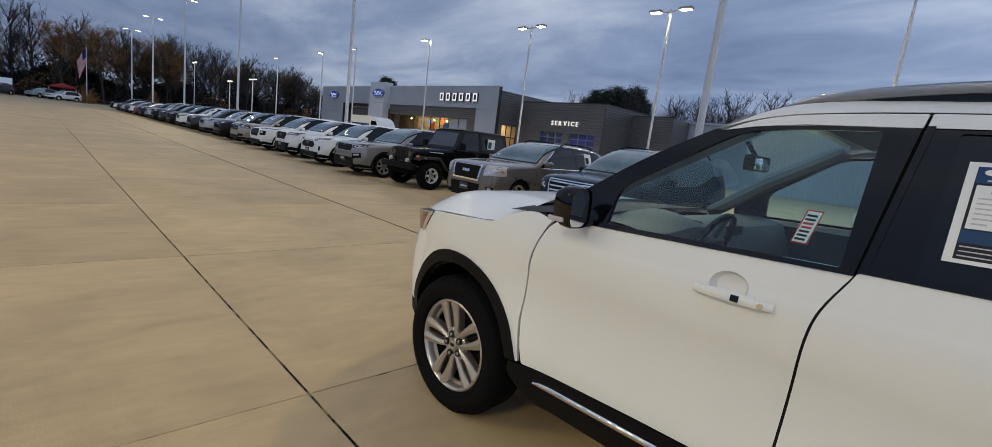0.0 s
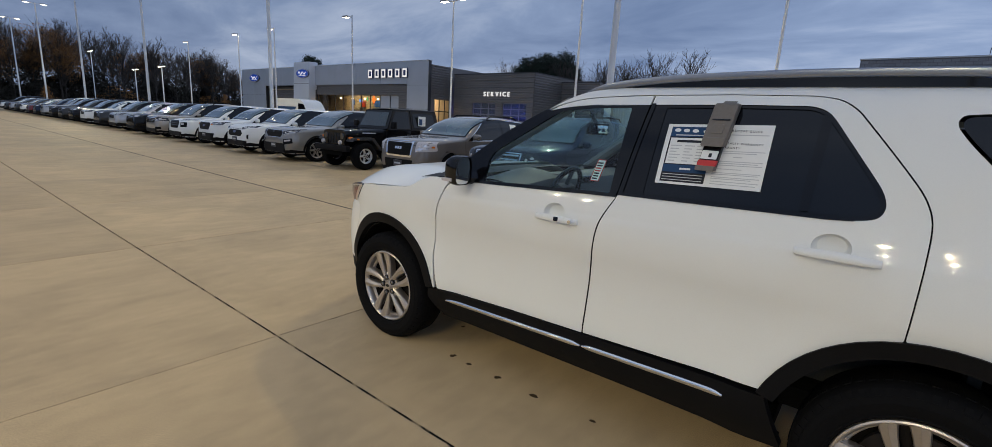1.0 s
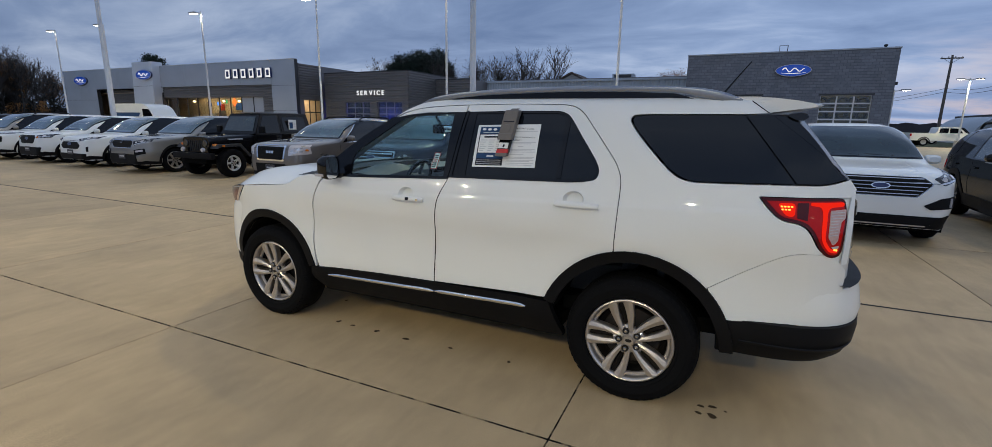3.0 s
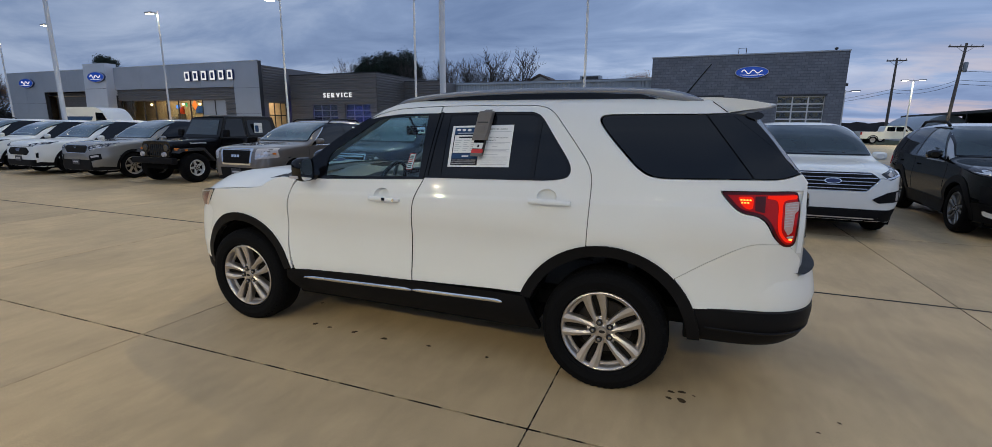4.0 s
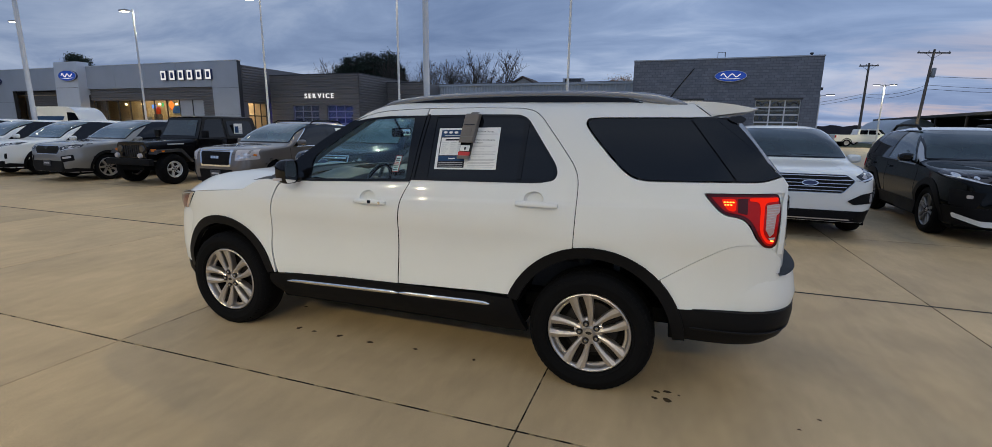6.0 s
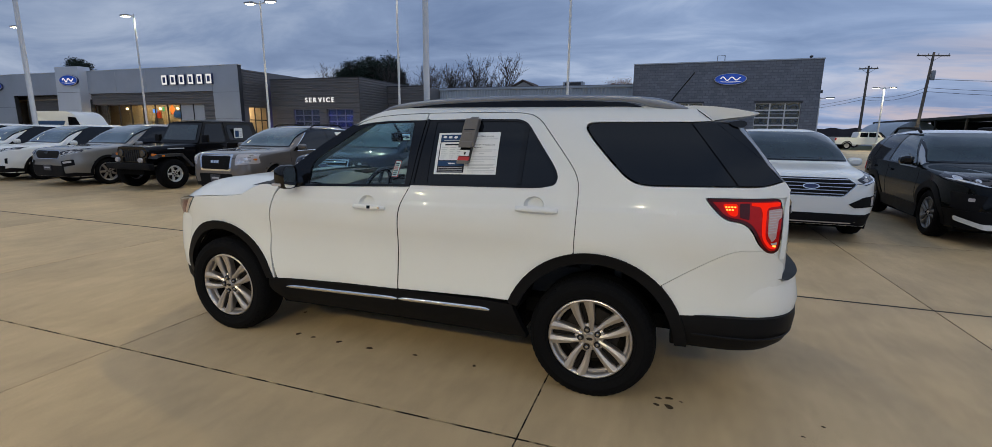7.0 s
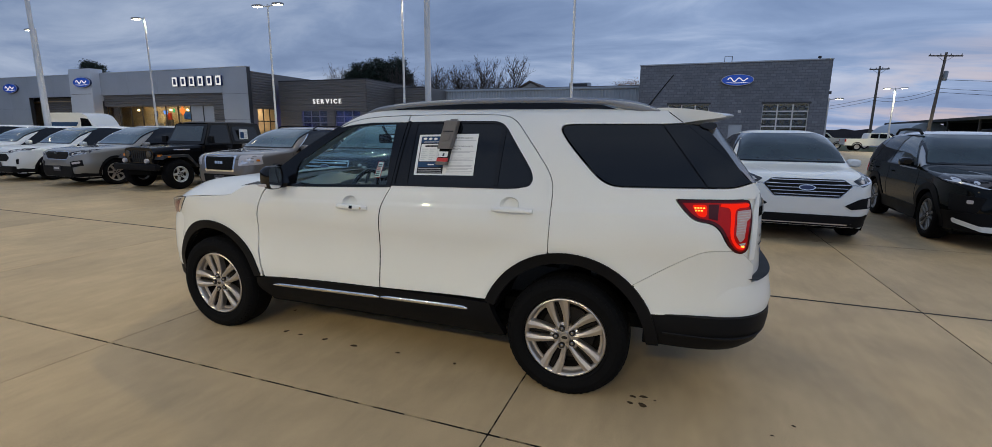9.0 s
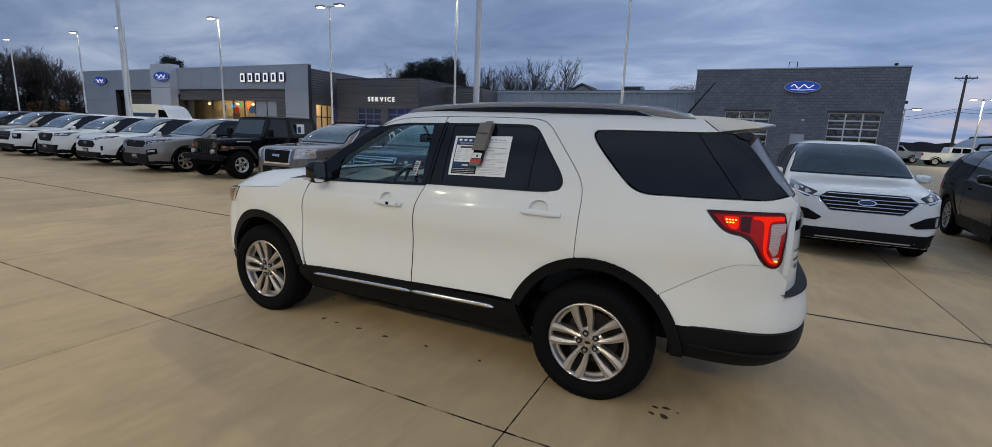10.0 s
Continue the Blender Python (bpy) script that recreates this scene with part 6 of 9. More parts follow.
class Shell:
    """A car's outer form from four lengthwise curves; front at negative x, rear axle at x = 0."""

    def __init__(self, wb, fo, ro, W, H, hood=1.02, cowl=1.10, belt=1.0, rake=0.80, cowl_x=0.55, rear=0.42, nose=0.62, tumble=0.25, boxy=5.0, lift=0.0):
        self.wb, self.W, self.H, self.hw = wb, W, H, W / 2
        self.xf, self.xr = -(wb + fo), ro
        xf, xr, cx = self.xf, self.xr, -(wb - cowl_x)
        self.cx, self.rx = cx, cx + rake
        b = belt
        self.top = smooth_curve([(xf, nose + lift), (xf + .03, hood - .13), (xf + .10, hood - .05), (xf + .28, hood), (cx, cowl), (cx + rake * .5, (cowl + H) / 2 + .05), (cx + rake, H - .055), (cx + rake + .45, H - .005), (cx + rake + .9, H), (xr - rear - .25, H - .05), (xr - rear, H - .10), (xr - .10, b + .10), (xr - .02, b - .10), (xr, b - .25)])
        self.belt = smooth_curve([(xf, nose - .12 + lift), (xf + .10, hood - .20), (xf + .5, hood - .12), (cx, b - .02), (-wb * .5, b), (0, b + .03), (xr - .25, b + .05), (xr - .05, b - .10), (xr, b - .36)])
        self.wide = smooth_curve([(xf, .66), (xf + .05, .77), (xf + .16, .88), (xf + .35, .955), (xf + .7, 1.0), (-wb * .5, .985), (0, 1.0), (xr - .5, .985), (xr - .2, .94), (xr - .06, .86), (xr, .74)])
        self.low = smooth_curve([(xf, .27 + lift), (xf + .2, .245 + lift), (xf + .6, .25 + lift), (0, .26 + lift), (xr - .3, .30 + lift), (xr, .42 + lift)])
        self.p = smooth_curve([(xf, 3.2), (cx - .1, 3.6), (cx + .25, boxy), (xr - .3, boxy), (xr, 3.0)])
        self.k = smooth_curve([(xf, 0.0), (cx - .1, 0.0), (cx + .2, tumble), (xr - .3, tumble), (xr, .1)])

    def section(self, x, nl=8, nu=12):
        zl, zb, zt, hw = self.low(x), self.belt(x), self.top(x), self.wide(x) * self.hw
        zt = max(zt, zb + .02)
        p, k = self.p(x), self.k(x)
        pts = []
        for j in range(nl + 1):
            v = j / nl
            pts.append((hw * (1 - .085 * (1 - v) ** 2.4 - .022 * v ** 4 + .012 * math.sin(math.pi * v) - .010 * math.sin(3 * math.pi * v)), zl + (zb - zl) * v))
        yb = pts[-1][0]
        for j in range(1, nu + 1):
            a = math.pi / 2 * j / nu
            z = zb + (zt - zb) * math.sin(a) ** (2 / p)
            pts.append(((yb - k * (z - zb)) * max(0.0, math.cos(a)) ** (2 / p) if j < nu else 0.0, z))
        return [(-y, z) for y, z in pts] + [(y, z) for y, z in pts[-2::-1]]

    def stations(self, n=46):
        xs = [self.xf + .30 * (i / 8) ** 1.6 for i in range(9)]
        m = n - 16
        a, b = xs[-1], self.xr - .25
        xs += [a + (b - a) * (i + 1) / (m + 1) for i in range(m)]
        xs += [b + .25 * (1 - (1 - i / 7) ** 1.6) for i in range(8)]
        return xs

    def build(self, n=46):
        bm = bmesh.new()
        rings(bm, [[(x, y, z) for y, z in self.section(x)] for x in self.stations(n)], closed=False)
        for x in (self.xf, self.xr):
            bm.faces.new([bm.verts.new((x, y, z)) for y, z in self.section(x)])
        bmesh.ops.remove_doubles(bm, verts=bm.verts, dist=0.0004)
        bmesh.ops.recalc_face_normals(bm, faces=bm.faces)
        self.tree = BVHTree.FromBMesh(bm)
        return bm

    def side(self, s):
        def place(u, v, off):
            h, n, _, _ = self.tree.ray_cast(Vector((u, s * 3.0, v)), Vector((0, -s, 0)))
            if h is None:
                return (u, s * (self.hw - .03 + off), v)
            n = n if n.y * s > 0 else -n
            return h + n * off
        return place

    def front(self):
        def place(u, v, off):
            for k in range(14):
                h, n, _, _ = self.tree.ray_cast(Vector((self.xf - 2, u * (1 - .015 * k), v + .01 * k * (v < .4))), Vector((1, 0, 0)))
                if h is not None:
                    break
            if h is None:
                return (self.xf + .1, u, v)
            n = n if n.x < 0 else -n
            return h + n * off
        return place


def mir(poly):
    return [(-p[0], *p[1:]) for p in poly][::-1]


def parked_car(sh, coat, label, style, m, far=False, category="car", group="parked cars in the row"):
    """A parked car: the shell with wheel openings cut, and panels laid on it."""
    car = thing("parked_car", m, label, category, group)
    bm = sh.build(34 if far else 46)
    R = style.get("R", .355)
    ra = R + .055
    cut = [f for f in bm.faces if any(math.hypot(f.calc_center_median().x - cx, f.calc_center_median().z - R) < ra for cx in (0.0, -sh.wb)) and abs(f.calc_center_median().y) > .45]
    bmesh.ops.delete(bm, geom=cut, context="FACES")
    mats = [coat]
    if "roof" in style:
        mats.append(style["roof"])
        for f in bm.faces:
            c = f.calc_center_median()
            if c.z > sh.H - .10 or (sh.cx + .12 < c.x < sh.rx + .1 and c.z > sh.belt(c.x) + .04):
                f.material_index = 1
    part("body", bm, mats, car, smooth=40)
    cell = .16 if far else .05
    F = sh.front()
    clad = style.get("clad", clad_black)
    cx, rx, H, b = sh.cx, sh.rx, sh.H, sh.belt
    for s in (-1, 1):
        S = sh.side(s)
        zc = b(cx) + .04
        fg = [(cx + .26, zc + .015, .02), (rx + .02, H - .155, .06), (rx + .55, H - .10, .05), (rx + .62, zc + .03, .02)]
        xe = sh.xr - style.get("dlo", .50)
        zr = b(0) + .05
        rg = [(rx + .69, zc + .035, .02), (rx + .62, H - .10, .02), (min(rx + 1.35, xe - .45), H - .105, .05), (min(rx + 1.55, xe - .35), zr + .01, .05)]
        qg = [(min(rx + 1.62, xe - .28), zr + .015, .03), (min(rx + 1.44, xe - .38), H - .11, .03), (xe - .22, H - .15, .06), (xe + .02, zr + .06, .06)]
        if "dlo_line" in style:
            part("window_line", sheet(rounded([(cx + .165, zc - .026, .02), (rx - .03, H - .118, .06), (rx + .6, H - .058, .1), (xe - .19, H - .108, .06), (xe + .08, zr + .05, .06), (xe - .1, zr - .026, .02), (rx + .7, zc - .002, 0)], .02), S, .003, .01, cell), style["dlo_line"], car)
        part("window_surround", sheet(rounded([(cx + .20, zc - .012, .02), (rx - .02, H - .135, .06), (rx + .6, H - .075, .1), (xe - .20, H - .125, .06), (xe + .06, zr + .05, .06), (xe - .1, zr - .012, .02), (rx + .7, zc + .012, 0)], .02), S, .006, .01, cell), style.get("surround", gloss_black), car)
        for nm, poly, mt in (("front_window", fg, style.get("fglass", privacy)), ("rear_window", rg, privacy), ("quarter_window", qg, privacy)):
            part(nm, sheet(rounded(poly, .02), S, .011, .01, cell), mt, car)
        for wx in (0.0, -sh.wb):
            part("arch_trim", sheet(ring_outline(wx, R, ra - .02, ra + style.get("arch", .05), -12, 192, 20), S, .012, .06, .3), clad if style.get("arch", .05) > .02 else coat, car)
            lin = bmesh.new()
            o = arc(wx, R, ra - .005, -20, 200, 14)
            rings(lin, [[(p[0], s * (sh.hw - .03), p[1]) for p in o], [(p[0], s * .5, p[1]) for p in o]], closed=False)
            lin.faces.new([lin.verts.new((p[0], s * .5, p[1])) for p in o])
            part("wheel_well", lin, well_black, car)
            if far:
                w = part("wheel", bmesh.new(), rubber, car)
                w.matrix_basis = pose(wx, s * (sh.hw - .035), R)
                bm2 = bmesh.new()
                lathe(bm2, [(R * .62, -s * .02), (R * .9, -s * .0), (R, -s * .05), (R, -s * .2), (R * .6, -s * .2)], 24, "y")
                part("tyre", bm2, rubber, w)
                bm2 = bmesh.new()
                lathe(bm2, [(0, 0.0), (R * .15, -s * .01), (R * .6, -s * .01), (R * .63, -s * .025), (R * .63, -s * .1), (0, -s * .1)], 20, "y", closed=False)
                part("rim", bm2, style.get("rim", alloy), w)
            else:
                wheel(car, wx, s * (sh.hw - .035), R, s, R, style.get("rimr", .235), .22, style.get("spokes", 5), style.get("spoke", "plain"), style.get("rim", alloy))
        st = style.get("sill", .37)
        sl = [(-sh.wb + ra - .02, st - .01), (-ra + .02, st + .01), (-ra + .02, .26), (-sh.wb + ra - .02, .25)]
        part("sill_trim", sheet(rounded(sl, .01), S, .010, .02, .3), clad, car)
        for xx in (cx + .08, rx + .66, min(rx + 1.60, xe - .30)):
            part("door_gap", sheet([(xx - .004, .42), (xx + .004, .42), (xx + .004, b(xx) - .01), (xx - .004, b(xx) - .01)], S, .0025, .004, cell), seam, car)
        for xx in (rx + .42, min(rx + 1.32, xe - .5)):
            part("door_handle", sheet(rounded([(xx, b(xx) - .13), (xx + .19, b(xx) - .125), (xx + .19, b(xx) - .095), (xx, b(xx) - .10)], .012), S, .03, .03, .1), style.get("handle", coat), car)
        # mirror
        bm2 = bmesh.new()
        mx = cx + .30
        my = sh.hw + .075
        lps = []
        for t, f in ((0, .55), (.25, .95), (.7, 1.0), (1, .9)):
            lps.append([(mx + .14 * t, s * (my + .105 * f * math.copysign(abs(math.cos(a)) ** .6, math.cos(a))), b(cx) + .13 + .072 * f * math.copysign(abs(math.sin(a)) ** .7, math.sin(a))) for a in (2 * math.pi * k / 16 for k in range(16))])
        rings(bm2, lps)
        tube(bm2, [(mx + .06, s * (my - .06), b(cx) + .08), (mx + .08, s * (sh.hw - .08), b(cx) + .05)], .022, 6)
        part("door_mirror", bm2, style.get("mirror", coat), car)
        if style.get("rails"):
            bm2 = bmesh.new()
            ry = sh.hw - .30
            up = style.get("rail_up", .03)
            tube(bm2, [(rx + .22, s * ry, sh.top(rx + .22) - .03), (rx + .36, s * ry, H + up - .018), (rx + 1.0, s * ry, H + up), (xe - .5, s * ry, H + up - .01), (xe - .36, s * ry, H - .06)], style.get("rail_r", .018), 8)
            part("roof_rail", bm2, style["rails"], car)
    if "paper" in style:
        pa, pb, pza, pzb = style["paper"]
        ps = part("price_sheet", sheet([(pa, pza), (pb, pza), (pb, pzb), (pa, pzb)], sh.side(-1), .016, .004, .1), paper, car)
        part("sheet_print", sheet([(pa + .03, pza + .03), (pa + .16, pza + .03), (pa + .16, pzb - .09), (pa + .03, pzb - .09)], sh.side(-1), .019, .002, .1), ink_dark, ps)
    # front
    z0 = sh.top(cx)
    part("windscreen", sheet(rounded([(-sh.hw * .86, z0 + .035, .02), (-sh.hw * .70, H - .085, .08), (sh.hw * .70, H - .085, .08), (sh.hw * .86, z0 + .035, .02)], .03), F, .012, .012, cell), style.get("screen", sky_screen_glass), car)
    if not far:
        part("windscreen_surround", sheet(rounded([(-sh.hw * .885, z0 + .020, .02), (-sh.hw * .722, H - .066, .08), (sh.hw * .722, H - .066, .08), (sh.hw * .885, z0 + .020, .02)], .03), F, .006, .01, cell), gloss_black, car)
    if not far:
        for yy in (-.35, .25):
            part("wiper", sheet([(yy - .26, z0 + .045), (yy + .26, z0 + .06), (yy + .26, z0 + .072), (yy - .26, z0 + .062)], F, .012, .01, .1), seam, car)
        for sg in (-1, 1):
            bm2 = bmesh.new()
            lps = []
            for k in range(9):
                f = k / 8
                x = sh.xf + .30 + (cx - .06 - sh.xf - .30) * f
                yy = sg * sh.hw * (.46 + .14 * f)
                top = sh.tree.ray_cast(Vector((x, yy, 3.0)), Vector((0, 0, -1)))[0]
                zz = top.z if top is not None else sh.top(x)
                w2 = .045
                lps.append([(x, yy - w2, zz - .012), (x, yy - w2 * .3, zz + .007 * math.sin(math.pi * min(1, f + .15))), (x, yy + w2 * .3, zz + .007 * math.sin(math.pi * min(1, f + .15))), (x, yy + w2, zz - .012)])
            rings(bm2, lps, closed=False)
            part("bonnet_crease", bm2, coat, car, smooth=60)
    hz = sh.top(sh.xf + .10)
    part("bonnet_gap", sheet([(-sh.hw * .72, hz - .10), (sh.hw * .72, hz - .10), (sh.hw * .72, hz - .092), (-sh.hw * .72, hz - .092)], F, .003, .004, .12), seam, car)
    if "lower" in style:
        part("lower_intake", sheet(rounded(style["lower"], .03), F, .014, .02, cell), clad, car)
    if "skid" in style:
        part("skid_plate", sheet(rounded(style["skid"], .02), F, .020, .012, cell), style.get("skid_mat", alloy), car)
    ch = style.get("chin", .36)
    part("chin", sheet(rounded([(-sh.hw * .86, ch + .02), (-sh.hw * .78, ch), (sh.hw * .78, ch), (sh.hw * .86, ch + .02), (sh.hw * .80, .265), (-sh.hw * .80, .265)], .01), F, .008, .02, cell), clad, car)
    for s in (-1, 1):
        part("chin_side", sheet(rounded([(sh.xf + .12, ch + .018), (-sh.wb - ra + .01, ch - .02), (-sh.wb - ra + .01, .27), (sh.xf + .12, .275)], .01), sh.side(s), .008, .02, cell), clad, car)
    gr = part("grille", sheet(rounded(style["grille"], .03), F, .006, .01, cell), grille_black, car)
    if "frame" in style:
        part("grille_frame", sheet(rounded(style["frame"], .03), F, .004, .012, cell), style.get("frame_mat", chrome), gr)
        part("grille_mesh", sheet(rounded(style["grille"], .03), F, .010, .004, cell), grille_black, gr)
    n = style.get("bars", 0)
    bt = style.get("bar_half", .014)
    zs = [p[1] for p in style["grille"]]
    for k in range(n):
        z = min(zs) + (max(zs) - min(zs)) * (k + .6) / n
        # width of the opening at this height
        hit = []
        for (ya, za), (yb2, zb2) in zip([p[:2] for p in style["grille"]], [p[:2] for p in style["grille"][1:] + style["grille"][:1]]):
            if (za - z) * (zb2 - z) <= 0 and za != zb2:
                hit.append(ya + (yb2 - ya) * (z - za) / (zb2 - za))
        if len(hit) >= 2:
            part("grille_bar", sheet([(min(hit) + .02, z - bt), (max(hit) - .02, z - bt), (max(hit) - .02, z + bt), (min(hit) + .02, z + bt)], F, .018, .014, .12), style.get("bar_mat", chrome), gr)
    if "badge" in style:
        bz, bw, bh, bmat = style["badge"]
        part("badge", sheet([(bw * math.cos(2 * math.pi * k / 20), bz + bh * math.sin(2 * math.pi * k / 20)) for k in range(20)], F, .026, .014, .2), chrome, gr)
        part("badge_face", sheet([(bw * .86 * math.cos(2 * math.pi * k / 20), bz + bh * .78 * math.sin(2 * math.pi * k / 20)) for k in range(20)], F, .029, .004, .2), bmat, gr)
    if "blocks" in style:
        bz, bw, bh, bmat = style["blocks"]
        for k in (-1, 0, 1):
            part("badge_block", sheet(rounded([(k * bw - bw * .42, bz - bh), (k * bw + bw * .42, bz - bh), (k * bw + bw * .42, bz + bh), (k * bw - bw * .42, bz + bh)], .008), F, .024, .012, .2), bmat, gr)
    for poly in (style["lamp"], mir(style["lamp"])):
        hl = part("head_lamp", sheet(rounded(poly, .02), F, .006, .012, .06), style.get("lens", smoked_lens), car)
        yc, zc2 = sum(p[0] for p in poly) / len(poly), sum(p[1] for p in poly) / len(poly)
        if far:
            part("lamp_core", sheet([(yc + (p[0] - yc) * .55, zc2 + (p[1] - zc2) * .5) for p in poly], F, .009, .004, .06), style.get("core", lamp_jewel), hl)
        else:
            for f in (-.22, .26):
                ya, yb = min(p[0] for p in poly), max(p[0] for p in poly)
                za, zb2 = min(p[1] for p in poly), max(p[1] for p in poly)
                sl = (zb2 - za) * .38 * (1 if yc > 0 else -1)
                cy, cz = yc + f * (yb - ya) * .72, zc2 + f * sl * .9
                rr = min(.030, (zb2 - za) * .20)
                part("lamp_core", sheet([(cy + rr * math.cos(2 * math.pi * k / 12), cz + rr * .85 * math.sin(2 * math.pi * k / 12)) for k in range(12)], F, .009, .004, .06), style.get("core", clear_lens), hl)
            part("lamp_strip", sheet([(yc + (p[0] - yc) * .90, zc2 + (p[1] - zc2) * .18 - (zb2 - za) * .22 + (p[0] - yc) * .22 * (1 if yc > 0 else -1)) for p in poly], F, .0095, .004, .06), lamp_jewel, hl)
    for key, mt in (("fog", clad), ("fog_lamp", clear_lens), ("turn", amber)):
        if key in style:
            for poly in (style[key], mir(style[key])):
                part(key if key != "turn" else "turn_lamp", sheet(rounded(poly, .015), F, .012 if key == "fog" else .018, .015, .05), mt, car)
    if style.get("plate"):
        pz = style["plate"]
        part("plate", sheet(rounded([(-.15, pz - .075), (.15, pz - .075), (.15, pz + .075), (-.15, pz + .075)], .01), F, .03, .02, .2), plate_mat, car)
        part("plate_bar", sheet([(-.11, pz - .02), (.11, pz - .02), (.11, pz + .02), (-.11, pz + .02)], F, .033, .002, .2), ink_grey, car)
    # rear lamps
    for s in (-1, 1):
        S = sh.side(s)
        zt = b(sh.xr - .15)
        part("tail_lamp", sheet(rounded([(sh.xr - .30, zt - .06), (sh.xr - .09, zt - .03), (sh.xr - .07, zt - .24), (sh.xr - .2, zt - .22)], .02), S, .008, .01, .08), red_lens, car)
    part("underside", new_box(sh.xf + .25, sh.xr - .2, -sh.hw * .86, sh.hw * .86, .20, .30), well_black, car, smooth=0)
    return car


def mid_suv(**k):
    a = dict(wb=2.70, fo=.90, ro=.98, W=1.86, H=1.67, hood=.98, cowl=1.07, belt=.99, rake=.96, cowl_x=.44)
    a.update(k)
    return Shell(**a)


def facing(x, y_front_axle, wb, turn=0.0):
    """The pose of a car that faces the aisle."""
    return pose(x, y_front_axle + wb, 0, 0, 0, 90 + turn)


pw = paint_white
taupe = paint("taupe_metallic", (0.18, 0.16, 0.145), .45)
bronze = paint("titanium_metallic", (0.25, 0.24, 0.225), .45)
near_black = paint("black_clearcoat", (0.004, 0.004, 0.005))
deep_blue = paint("dark_blue_metallic", (0.016, 0.026, 0.05), .3)
dark_grey = paint("dark_grey_metallic", (0.05, 0.052, 0.055), .4)
silver = paint("silver_metallic", (0.38, 0.40, 0.43), .5)
sand = paint("sand_metallic", (0.34, 0.31, 0.27), .4)
maroon = paint("maroon_metallic", (0.12, 0.012, 0.014), .3)
charcoal_green = material("charcoal_green_metallic", (0.004, 0.005, 0.005), rough=0.07, spec=0.22, grain=0.02, grain_scale=200, stain=0.03, stain_scale=2)

